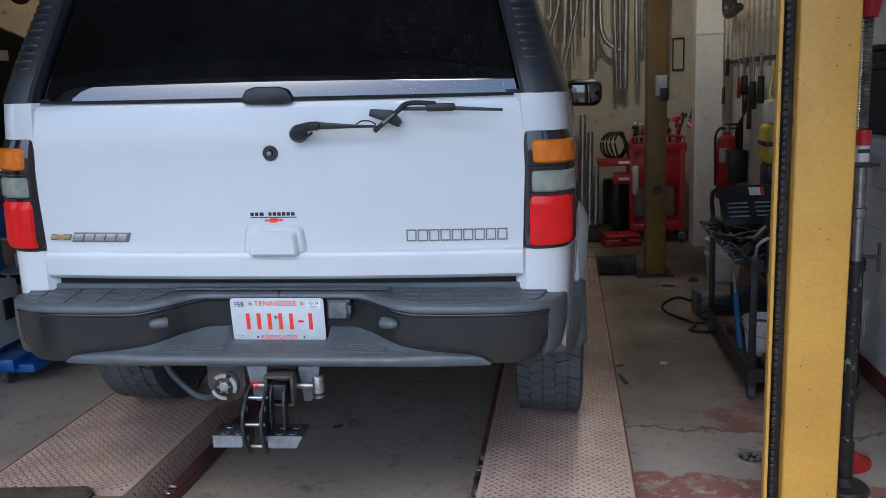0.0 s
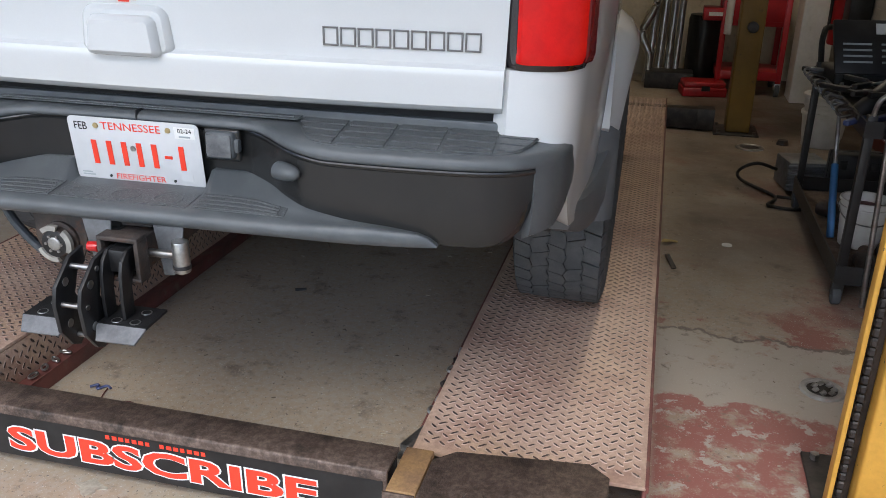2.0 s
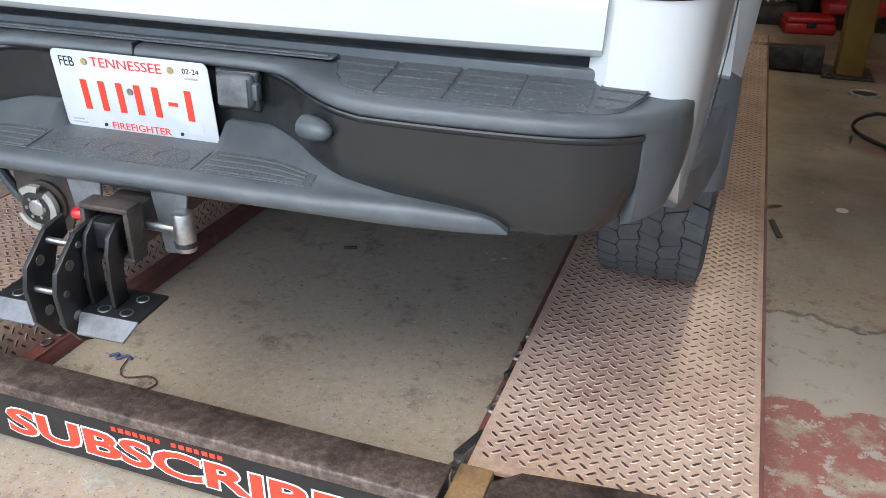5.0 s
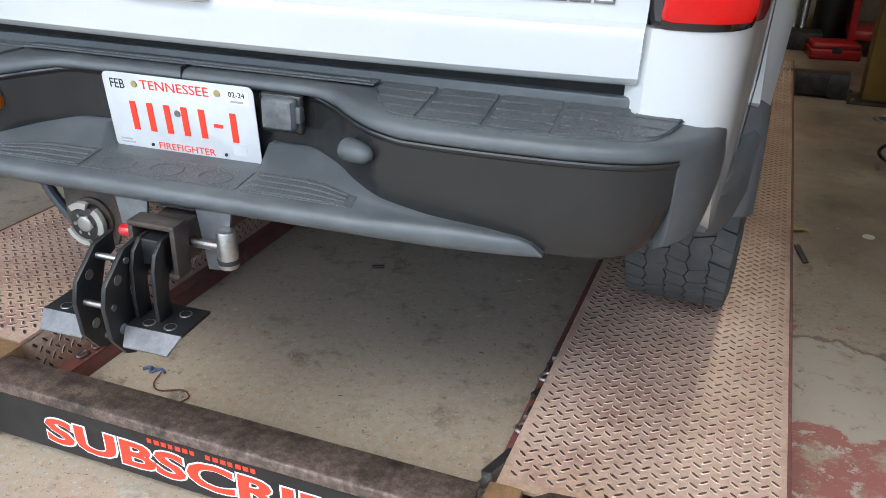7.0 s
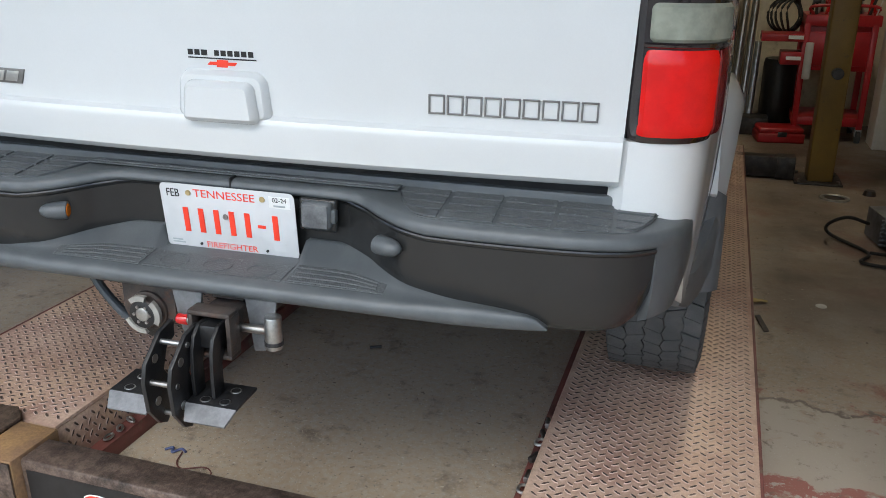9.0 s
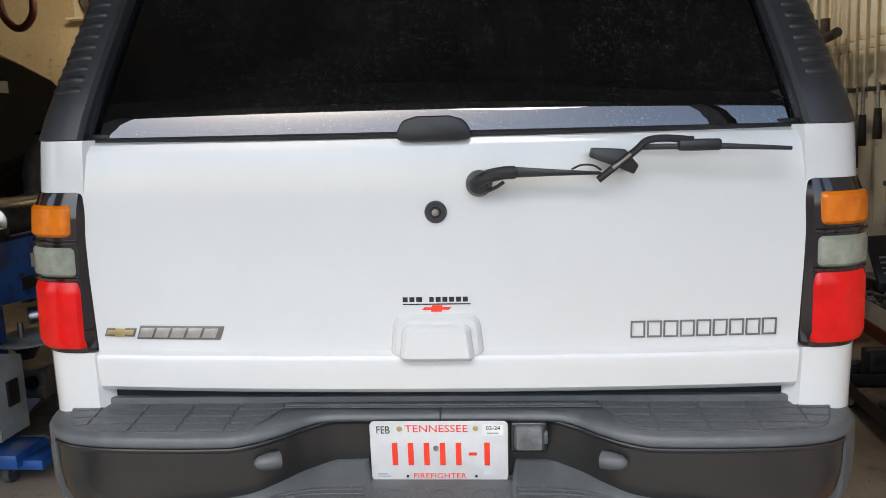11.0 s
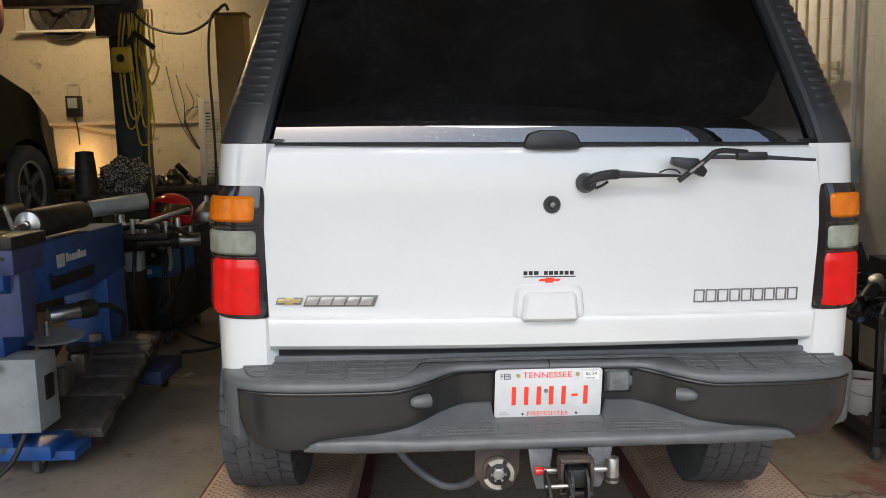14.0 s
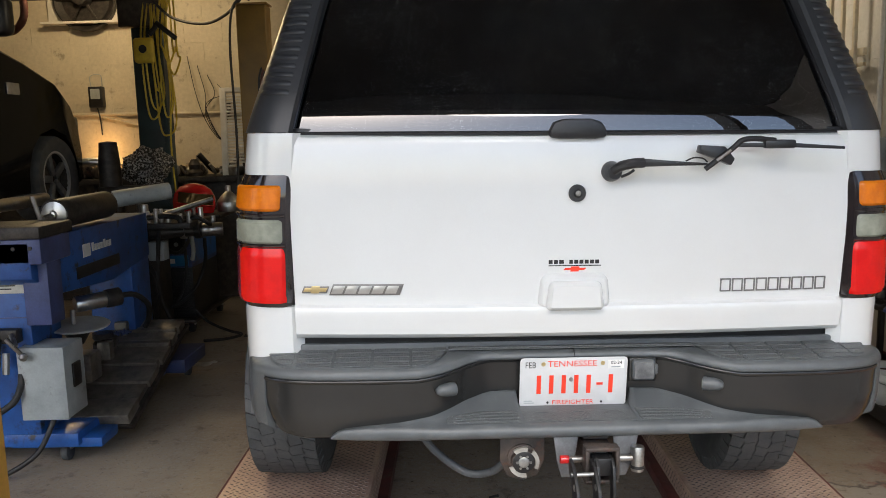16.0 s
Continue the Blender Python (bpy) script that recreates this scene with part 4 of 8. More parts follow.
for sgn in (-1, 1):
    end_i = [i for i, q in enumerate(PLAN) if q.x * sgn >= 0.872]

    def cap_ring(q, n):
        zl = interp([(-0.07, 0.780), (0.0, 0.786), (0.08, 0.806), (0.16, 0.838), (0.24, 0.880)], q.y)
        r = [Vector((q.x, q.y, z)) + n * d for d, z in ((-0.03, 0.944), (0.001, 0.944), (0.002, 0.90), (0.0, (0.9 + zl) / 2), (-0.006, zl + 0.015), (-0.03, zl))]
        return r
    part("end_cap", sweep(end_i, cap_ring), TEXTURED, bumper, "grey textured corner cap")


def plan_y(x):
    return interp([(q.x, q.y) for q in PLAN if q.x >= 0 and q.y < 0.0], abs(x))


def step_ring(x):
    a = abs(x)
    yl = interp([(0.0, -0.168), (0.40, -0.166), (0.52, -0.158), (0.62, -0.143), (0.67, -0.131), (0.692, -0.124)], a)
    zb = interp([(0.0, 0.826), (0.160, 0.826), (0.168, 0.868), (0.25, 0.866), (0.33, 0.852), (0.41, 0.832), (0.50, 0.818), (0.60, 0.810), (0.66, 0.803), (0.68, 0.793), (0.692, 0.780)], a)
    yb = plan_y(x) + 0.004
    k = interp([(0.0, 1.0), (0.60, 1.0), (0.66, 0.9), (0.68, 0.6), (0.692, 0.2)], a)
    zt = min(0.776 + 0.040 * k, zb)
    w = max(0.004, min(0.026, (yb - yl) * 0.45))
    zb0 = 0.7745
    arc = [(x, yl + w * (1 - math.cos(th)), (zb0 + zt) / 2 + (zt - zb0) / 2 * math.sin(th)) for th in lin(-math.pi / 2, math.pi / 2, 11)]
    return [Vector(q) for q in [(x, yb + 0.06, 0.784)] + arc + [(x, (yl + w) * 0.35 + yb * 0.65, zt + (min(zb, 0.832) - zt) * 0.6), (x, yb - 0.006, zb), (x, yb + 0.02, zb), (x, yb + 0.06, zb - 0.01)]]


xs = sorted(set(lin(-0.692, 0.692, 71) + [-0.168, -0.160, 0.160, 0.168]))
part("lower_step", loft([step_ring(x) for x in xs]), TEXTURED, bumper, "grey textured lower step with a rounded lip", sharp=70)

# worn tread pads on ledge and step, with raised bars
def pad_front(x):
    """Front limit of the tread on the ledge, set back from the rounded edge and cut off round at its outer end."""
    return plan_y(x) + 0.024 + 0.10 * max(0.0, (x - 0.80) / 0.085) ** 3 + 0.085 * max(0.0, (0.43 - x) / 0.07) ** 2


def ledge_z(x, y):
    f_ = plan_y(x) + 0.024
    return 0.986 + (0.002 - ledge_drop(x)) * max(0.0, min(1.0, (0.055 - y) / (0.055 - f_)))


def on_ledge(x, y, up_, sx):
    return Vector((sx * x, y, ledge_z(x, y) + up_))


for sx in (-1, 1):
    def bed_fn(u, v, sx=sx):
        x = 0.365 + 0.515 * u
        return on_ledge(x, 0.040 + v * (min(0.036, pad_front(x) - 0.004) - 0.040), 0.0012, sx)
    pad = part("tread_pad", grid(bed_fn, lin(0, 1, 25), lin(0, 1, 5), Vector((0, 0, -0.002))), TEXTURED, bumper, "dusty ribbed step pad")
    for c_ in range(5):
        for r_ in range(4):
            xa = 0.366 + c_ * 0.108
            xb = xa + 0.099
            if xa > 0.85:
                continue
            y1 = 0.030 - r_ * 0.034
            def block_fn(u, v, xa=xa, xb=xb, y1=y1, sx=sx):
                x = xa + (min(xb, 0.878) - xa) * u
                f_ = pad_front(x)
                t_ = max(y1, f_ + 0.0008)
                return on_ledge(x, t_ + (max(y1 - 0.0265, f_) - t_) * v, 0.0045, sx)
            if y1 - 0.008 < pad_front((xa + min(xb, 0.878)) / 2):
                continue
            part("tread_block", grid(block_fn, lin(0, 1, 7), [0, 0.5, 1], Vector((0, 0, -0.0034))), PADPLASTIC, pad)
strip = part("tread_pad", grid(lambda u, v: Vector((-0.36 + 0.72 * u, 0.032 - 0.036 * v, 0.9905)), lin(0, 1, 13), [0, 1], Vector((0, 0, -0.003))), PADPLASTIC, bumper, "narrow dusty strip under the tailgate")
part("tread_bar", tube([(-0.35, 0.006, 0.9905), (0.35, 0.006, 0.9905)], 0.0025, 6, 2), PADPLASTIC, strip)
for k in range(3):
    x0, x1 = ((-0.372, -0.166), (-0.156, 0.156), (0.166, 0.372))[k]
    def pad_fn(u, v, x0=x0, x1=x1):
        x = x0 + (x1 - x0) * u
        r = step_ring(x)
        return r[11].lerp(r[12], v) + Vector((0, 0, 0.0015))
    pad = part("tread_pad", grid(pad_fn, lin(0, 1, 9), [0.05, 0.5, 1.0], Vector((0, 0, -0.0015))), PADPLASTIC, bumper, "dusty step pad")
    if k != 1:
        for v in (0.12, 0.36, 0.60, 0.84):
            q = [pad_fn(u, v) for u in lin(0.08 if k == 0 else 0.03, 0.97 if k == 0 else 0.92, 7)]
            part("tread_bar", tube(q, 0.0022, 6, 1, smooth=False), PADPLASTIC, pad)
    else:
        for u in (0.18, 0.5, 0.82):
            ring = [pad_fn(u + 0.10 * math.cos(a), 0.5 + 0.34 * math.sin(a)) for a in lin(0, 2 * math.pi, 25)]
            part("tread_ring", tube(ring, 0.0014, 5, 1, smooth=False), PADPLASTIC, pad)
part("seam", box(-0.0015, 0.0015, -0.0295, 0.03, 0.962, 0.9895, 0.0), TRIMBLACK, bumper)

# plate lamps facing the number plate, blank socket cover
for sx in (-1, 1):
    st = lathe([(0.002, 0.052), (0.009, 0.049), (0.015, 0.040), (0.0185, 0.024), (0.0195, 0.004), (0.0185, 0.0), (0.002, 0.0)], 20, "x")
    m_ = Matrix.Translation((sx * 0.350, -0.100, 0.905)) @ Matrix.Rotation(radians(-24 * sx), 4, "Z") @ Matrix.Diagonal((sx * 1.1, 1.1, 1.0, 1))
    bmesh.ops.transform(st, matrix=m_, verts=st.verts)
    stud = part("plate_lamp", st, TEXTURED, bumper, "small plate lamp housing")
    le = lathe([(0.001, -0.003), (0.013, -0.002), (0.0155, 0.002), (0.001, 0.002)], 18, "x")
    bmesh.ops.transform(le, matrix=m_, verts=le.verts)
    part("lens", le, AMBER if sx < 0 else CLEARLENS, stud)
part("socket_recess", box(0.156, 0.240, -0.036, -0.020, 0.892, 0.964, 0.008, 3), SMOOTHBLACK, bumper)
sc_ = part("socket_cover", box(0.164, 0.232, -0.050, -0.020, 0.899, 0.960, 0.012, 4), TEXTURED, bumper, "grey rubber socket cover dulled by dust")
part("cover_face", box(0.170, 0.226, -0.0525, -0.048, 0.905, 0.954, 0.006, 3), DUSTY, sc_)
part("cover_tab", box(0.228, 0.240, -0.044, -0.024, 0.915, 0.945, 0.004), TEXTURED, sc_)

# ---- number plate ----
pl = Matrix.Translation((-0.004, -0.036, 0.8965)) @ Matrix.Rotation(radians(6.5), 4, "X")
outl = []
for cx, cz, a0 in ((0.143, 0.063, 0), (-0.143, 0.063, 90), (-0.143, -0.063, 180), (0.143, -0.063, 270)):
    outl += [(cx + 0.012 * math.cos(radians(a0 + k * 22.5)), cz + 0.012 * math.sin(radians(a0 + k * 22.5))) for k in range(5)]
b = prism(outl, -0.001, 0.001, "y", 0.0006)
bmesh.ops.transform(b, matrix=pl, verts=b.verts)
plate = part("number_plate", b, PLATEWHITE, suv, "white metal number plate with red print")
def on_plate(x, z, y=-0.0015):
    return pl @ Matrix.Translation((x, y, z)) @ up
text_part("print", "TENNESSEE", 0.025, DECALRED, plate, on_plate(-0.005, 0.056), 0.0003, 1.12)
text_part("print", "FIREFIGHTER", 0.019, DECALRED, plate, on_plate(0.0, -0.062), 0.0003, 1.12)
text_part("print", "FEB", 0.026, DECALBLACK, plate, on_plate(-0.125, 0.053), 0.0003, 0.80)
text_part("print", "02-24", 0.014, DECALBLACK, plate, on_plate(0.122, 0.058, -0.0022), 0.0003, 1.0)
for k, x in enumerate((-0.100, -0.064, -0.028, 0.008, 0.044, 0.076, 0.108)):
    w, h = (0.0062, 0.028) if k != 5 else (0.009, 0.0035)
    b = box(x - w, x + w, -0.0024, -0.0012, -0.006 - h, -0.006 + h, 0.0)
    bmesh.ops.transform(b, matrix=pl, verts=b.verts)
    part("print_bar", b, DECALRED, plate)
for nm, x0, x1, z0, z1, m_ in (("sticker", 0.098, 0.145, 0.040, 0.066, DECALWHITE), ("sticker_bar", 0.108, 0.134, 0.043, 0.047, GREYBOX), ("fine_print", -0.142, -0.118, -0.058, -0.055, GREYBOX), ("fine_print", -0.142, -0.112, -0.064, -0.061, GREYBOX), ("sticker", 0.100, 0.128, -0.060, -0.040, PLATEWHITE)):
    b = box(x0, x1, -0.0016 if nm == "sticker" else -0.0020, -0.0010, z0, z1, 0.0)
    bmesh.ops.transform(b, matrix=pl, verts=b.verts)
    part(nm, b, m_, plate)
for x, z, m_ in ((-0.088, 0.056, GOLD), (0.083, 0.057, GOLD), (-0.007, 0.008, STEEL), (-0.073, -0.062, TRIMBLACK), (0.083, -0.062, TRIMBLACK)):
    r = 0.007 if m_ is not TRIMBLACK else 0.0035
    b = cyl((x, -0.0035, z), (x, 0.0, z), r * 0.8, r, 14)
    bmesh.ops.transform(b, matrix=pl, verts=b.verts)
    part("bolt", b, m_, plate)

# ---- badges, decal, handle, lock, wiper ----
def on_gate(x, z):
    return gate_y(z) - 0.020 + 0.034 * abs(x / 0.80) ** 2.2


def badge_box(x0, x1, z0, z1, d0, d1, skew=0.0, bevel=0.001):
    y = on_gate((x0 + x1) / 2, (z0 + z1) / 2)
    o = [(x0 - skew, z0), (x1 - skew, z0), (x1 + skew, z1), (x0 + skew, z1)]
    bm = prism(o, y - d1, y - d0, "y", bevel)
    for v in bm.verts:
        v.co.y += on_gate(v.co.x, v.co.z) - y
    return bm


bd = part("badge", badge_box(-0.692, -0.492, 1.152, 1.184, -0.002, 0.0035, 0.006), BADGEGREY, gate, "dark grey bar badge with silver shapes")
for k in range(5):
    x = -0.688 + k * 0.038
    bar = badge_box(x, x + 0.032, 1.157, 1.179, 0.0036, 0.005, 0.005, 0.0005)
    part("badge_bar", bar, BADGESILVER, bd)
em = part("emblem", badge_box(-0.772, -0.70, 1.158, 1.178, -0.002, 0.004, 0.004), BADGEGREY, gate, "small gold and grey emblem")
part("emblem_bar", badge_box(-0.768, -0.704, 1.163, 1.174, 0.0042, 0.006, 0.003), GOLD, em)
part("emblem_bar", badge_box(-0.748, -0.724, 1.158, 1.179, 0.0042, 0.0065, 0.002), GOLD, em)
for k in range(9):
    x0 = 0.424 + k * 0.0362
    ringb = bmesh.new()
    for a, b_, c_, d_ in ((0, 0.032, 0.0345, 0.038), (0, 0.032, 0, 0.0035), (0, 0.0035, 0.0035, 0.0345), (0.0285, 0.032, 0.0035, 0.0345)):
        merge(ringb, badge_box(x0 + a, x0 + b_, 1.149 + c_, 1.149 + d_, -0.002, 0.0035, 0, 0.0006))
    part("badge_block", ringb, BADGEGREY, gate, "outlined dark grey badge block")
dec = part("decal_line", badge_box(-0.077, 0.073, 1.231, 1.2335, -0.001, 0.0012, 0, 0), DECALBLACK, gate, "black printed line")
for x0, x1 in ((-0.077, -0.066), (-0.062, -0.051), (-0.047, -0.034), (-0.018, -0.008), (-0.004, 0.007), (0.011, 0.022), (0.026, 0.037), (0.041, 0.052), (0.056, 0.067)):
    part("print_bar", badge_box(x0, x1, 1.2375, 1.2485, -0.001, 0.0012, 0, 0), DECALBLACK, gate)
part("decal_mark", badge_box(-0.032, 0.028, 1.219, 1.2255, -0.001, 0.0012, 0.003, 0), DECALRED, gate, "small red mark")
part("decal_mark", badge_box(-0.014, 0.010, 1.215, 1.2295, -0.001, 0.0014, 0.001, 0), DECALRED, gate, "small red mark")

HZ = Vector((-0.003, -0.020, 1.159))


def cushion(w_top, w_bot, z0, z1, y0, y1, round_=0.022, n=6):
    """A rounded trapezoid with softened front, as moulded covers have."""
    rings = []
    for k, (inset, y) in enumerate(((0.0, y0), (0.0, y0 + 0.55 * (y1 - y0)), (0.004, y0 + 0.85 * (y1 - y0)), (0.011, y1))):
        ring = []
        for cx, cz, a0 in ((w_top - round_, z1 - round_, 0), (-w_top + round_, z1 - round_, 90), (-w_bot + round_ * 0.7, z0 + round_ * 0.7, 180), (w_bot - round_ * 0.7, z0 + round_ * 0.7, 270)):
            rr_ = round_ if a0 < 180 else round_ * 0.7
            for j in range(n):
                a_ = radians(a0 + 90 * j / (n - 1))
                ring.append(Vector((HZ.x + cx + (rr_ - inset) * math.cos(a_), y, cz + (rr_ - inset) * math.sin(a_))))
        rings.append(ring)
    return loft(rings)


hb = part("gate_handle", cushion(0.098, 0.103, 1.108, 1.211, 0.004, -0.034, 0.030), PAINT, gate, "white tailgate handle")
# grey moulding behind the paddle stands in for the shade round its edge
part("paddle_gap", cushion(0.079, 0.085, 1.110, 1.194, -0.02, -0.0355, 0.018), GREYBOX, hb)
part("paddle", cushion(0.076, 0.082, 1.107, 1.191, -0.02, -0.056, 0.020), PAINT, hb)
lk = part("gate_lock", lathe([(0.002, -0.014), (0.010, -0.014), (0.012, -0.010), (0.022, -0.010), (0.0245, -0.004), (0.0245, 0.004)], 28, "y"), TRIMBLACK, gate, "round black lock cover")
lk.location = (0.001, -0.021, 1.437)
kl = part("key_cylinder", lathe([(0.001, -0.017), (0.007, -0.0165), (0.009, -0.012)], 18, "y"), STEEL, lk)

wiper = part("wiper", lathe([(0.004, -0.036), (0.020, -0.034), (0.025, -0.020), (0.029, 0.004)], 22, "y"), TRIMBLACK, gate, "black rear wiper with a bent joint")
wiper.location = (0.096, -0.026, 1.497)
W0 = Vector((0.097, 0.0, 1.494))
def wpart(name, pts, r, mt, flat=1.0):
    b = tube(pts, r, 10, 5)
    for v in b.verts:
        v.co -= W0
    return part(name, b, mt, wiper)
wpart("knuckle", [(0.092, -0.036, 1.496), (0.11, -0.048, 1.510), (0.145, -0.052, 1.518), (0.172, -0.048, 1.519)], 0.014, TRIMBLACK)
wpart("hose_nipple", [(0.115, -0.03, 1.480), (0.135, -0.034, 1.489), (0.150, -0.034, 1.499)], 0.004, TRIMBLACK)
ab = prism([(0.165, 1.508), (0.165, 1.531), (0.25, 1.524), (0.352, 1.517), (0.352, 1.511), (0.25, 1.510)], -0.052, -0.036, "y", 0.004)
for v in ab.verts:
    v.co -= W0
part("arm", ab, TRIMBLACK, wiper)
wpart("link", [(0.345, -0.044, 1.500), (0.372, -0.050, 1.522), (0.420, -0.054, 1.560), (0.440, -0.054, 1.578), (0.475, -0.054, 1.583), (0.535, -0.052, 1.578)], 0.0075, TRIMBLACK)
wpart("joint_scar", [(0.372, -0.058, 1.525), (0.395, -0.060, 1.542), (0.408, -0.061, 1.553)], 0.0045, STEEL)
jb = prism([(0.328, 1.546), (0.332, 1.566), (0.40, 1.562), (0.428, 1.528), (0.418, 1.510), (0.372, 1.530)], -0.046, -0.014, "y", 0.003)
for v in jb.verts:
    v.co -= W0
part("joint", jb, TRIMBLACK, wiper)
mb = box(0.505, 0.592, -0.060, -0.036, 1.556, 1.580, 0.006, 2)
for v in mb.verts:
    v.co -= W0
part("blade_holder", mb, TRIMBLACK, wiper)
bl = prism([(0.430, 1.560), (0.430, 1.572), (0.60, 1.570), (0.735, 1.561), (0.735, 1.553), (0.60, 1.558)], -0.050, -0.034, "y", 0.002)
for v in bl.verts:
    v.co -= W0
part("blade", bl, TRIMBLACK, wiper)
wpart("wire", [(0.29, -0.044, 1.523), (0.31, -0.052, 1.532), (0.335, -0.05, 1.530), (0.35, -0.046, 1.52)], 0.0022, TRIMBLACK)
wh = prism([(-0.078, 1.592), (-0.078, 1.612), (-0.066, 1.634), (-0.035, 1.643), (0.035, 1.643), (0.066, 1.634), (0.080, 1.612), (0.080, 1.592), (0.05, 1.588), (-0.05, 1.588)], -0.030, 0.03, "y", 0.008)
part("glass_handle", wh, TRIMBLACK, rg, "black window release handle")

# ---- wheels ----
def tyre(side, x, y, zc):
    w = part("wheel", lathe([(0.02, -0.05), (0.10, -0.06), (0.16, -0.03), (0.20, -0.10), (0.215, -0.125), (0.215, 0.125), (0.19, 0.11), (0.10, 0.09), (0.02, 0.09)], 32, "x"), ALU, suv, "dusty alloy wheel with a chunky tyre")
    w.location = (x, y, zc)
    part("tyre", lathe([(0.208, -0.105), (0.26, -0.135), (0.33, -0.142), (0.372, -0.134), (0.388, -0.118), (0.391, -0.06), (0.392, 0.0), (0.391, 0.06), (0.388, 0.118), (0.372, 0.134), (0.33, 0.142), (0.26, 0.135), (0.208, 0.105)], 56, "x"), RUBBER, w)
    tr = bmesh.new()
    n = 44
    rnd = random.Random(side)
    step = 2 * math.pi / n

    def zig(k):
        f = k % 1.0
        return 0.0085 * (4 * abs(f - 0.5) - 1)
    edges = (-0.131, -0.079, -0.026, 0.026, 0.079, 0.131)
    for i in range(n):
        for row in range(5):
            long_ = 0.480 if row in (1, 2, 3) else 0.462
            c_ = i + (0.5 if row % 2 else 0.0) + rnd.uniform(-0.03, 0.03)
            slope = (0.30, -0.25, 0.28, -0.25, 0.30)[row]
            pts = []
            for edge, f in ((0, -1), (1, -1), (1, 0), (1, 1), (0, 1), (0, 0)):
                k = c_ + f * long_ + slope * (edge - 0.5)
                inset = 0.0018 * (1 if edge == 0 else -1)
                zz = zig(k) if 0 < row + edge < 5 else 0.0
                pts.append((edges[row + edge] + inset + zz, k * step))
            r_top = 0.3985 if row in (1, 2, 3) else 0.3965
            lo = [tr.verts.new((u, 0.387 * math.cos(q), 0.387 * math.sin(q))) for u, q in pts]
            hi = [tr.verts.new((u, r_top * math.cos(q), r_top * math.sin(q))) for u, q in pts]
            tr.faces.new(hi)
            for e in range(6):
                tr.faces.new((lo[e], lo[(e + 1) % 6], hi[(e + 1) % 6], hi[e]))
        for s in (-1, 1):
            a0 = step * (i + 0.0)
            da = step * 0.42
            q = [(s * 0.129, 0.394, a0 - da), (s * 0.129, 0.394, a0 + da), (s * 0.1405, 0.352, a0 + da * 0.9), (s * 0.1405, 0.352, a0 - da * 0.9)]
            hi = [tr.verts.new((u + s * 0.002, r_ * math.cos(g), r_ * math.sin(g))) for u, r_, g in q]
            lo = [tr.verts.new((u - s * 0.006, (r_ - 0.01) * math.cos(g), (r_ - 0.01) * math.sin(g))) for u, r_, g in q]
            tr.faces.new(hi)
            for e in range(4):
                tr.faces.new((lo[e], lo[(e + 1) % 4], hi[(e + 1) % 4], hi[e]))
    part("tread", tr, RUBBER, w, smooth=False)
    return w


ZT = {-1: 0.571, 1: 0.572}
for s in (-1, 1):
    for yw in (1.105 - 0.05 * s, 4.03):
        tyre(s, s * 0.938, yw, ZT[s]).rotation_euler.z = radians(-4)

GREYCLAD = mat("grey_cladding", (0.115, 0.12, 0.125), 0.5, colour2=(0.095, 0.10, 0.105), scale=10)
# wheel arch flares and grey cladding behind the rear wheel
for sx in (-1, 1):
    for yc, nm in ((1.08, "rear"), (4.03, "front")):
        rings = []
        lower = []
        for a in lin(radians(6), radians(34), 8):
            ca, sa = math.cos(a), math.sin(a)
            lower.append([Vector((sx * xo, yc - r * ca, 0.57 + r * sa)) for r, xo in ((0.456, 0.94), (0.454, 1.040 - 0.02 * (sx < 0)), (0.470, 1.058 - 0.02 * (sx < 0)), (0.510, 1.056 - 0.02 * (sx < 0)), (0.545, 1.030), (0.565, 0.99), (0.565, 0.94))])
        part("cladding", loft(lower), GREYCLAD, suv)
        for a in lin(radians(32), radians(186), 30):
            ca, sa = math.cos(a), math.sin(a)
            rings.append([Vector((sx * (xo - (0.05 if sx < 0 and xo > 1.03 else 0.0) - (0.045 * max(0.0, 1.0 - (a - 0.56) / 0.75) if xo > 1.03 else 0.0)), yc - r * ca, 0.57 + r * sa)) for r, xo in ((0.46, 0.96), (0.458, 1.080), (0.470, 1.096), (0.505, 1.096), (0.545, 1.070), (0.575, 1.025), (0.575, 0.96))])
        part("arch_flare", loft(rings), PAINT, suv)
    clad = [Vector((sx * 0.945, 0.25, 0.75)), Vector((sx * 0.972, 0.35, 0.71)), Vector((sx * 1.005, 0.50, 0.685)), Vector((sx * 1.030, 0.60, 0.70))]
    rings = []
    for q, h in zip(smooth_path(clad, 5), lin(0.03, 0.12, 16)):
        rings.append([q + Vector((-0.05 * sx, 0, -0.05)), q + Vector((0.0, 0, -0.05)), q + Vector((0.014 * sx, 0, 0.0)), q + Vector((0.012 * sx, 0, h * 0.8)), q + Vector((0.0, 0, h)), q + Vector((-0.05 * sx, 0, h))])
    part("cladding", loft(rings), GREYCLAD, suv, "grey plastic lower cladding")
    part("splash_guard", box(min(sx * 0.76, sx * 0.90), max(sx * 0.76, sx * 0.90), 0.33, 0.345, 0.66, 0.92, 0.003), BLACKPAINT, suv)
    # door mirror
    mr = part("door_mirror", box(min(sx * 1.16, sx * 1.41), max(sx * 1.16, sx * 1.41), 3.26, 3.40, 1.47, 1.655, 0.062, 5), TRIMBLACK, suv, "black door mirror")
    part("mirror_glass", box(min(sx * 1.185, sx * 1.385), max(sx * 1.185, sx * 1.385), 3.255, 3.263, 1.495, 1.63, 0.003), GLASS, mr)
    part("mirror_arm", box(min(sx * 0.93, sx * 1.2), max(sx * 0.93, sx * 1.2), 3.30, 3.36, 1.53, 1.60, 0.02, 3), TRIMBLACK, mr)

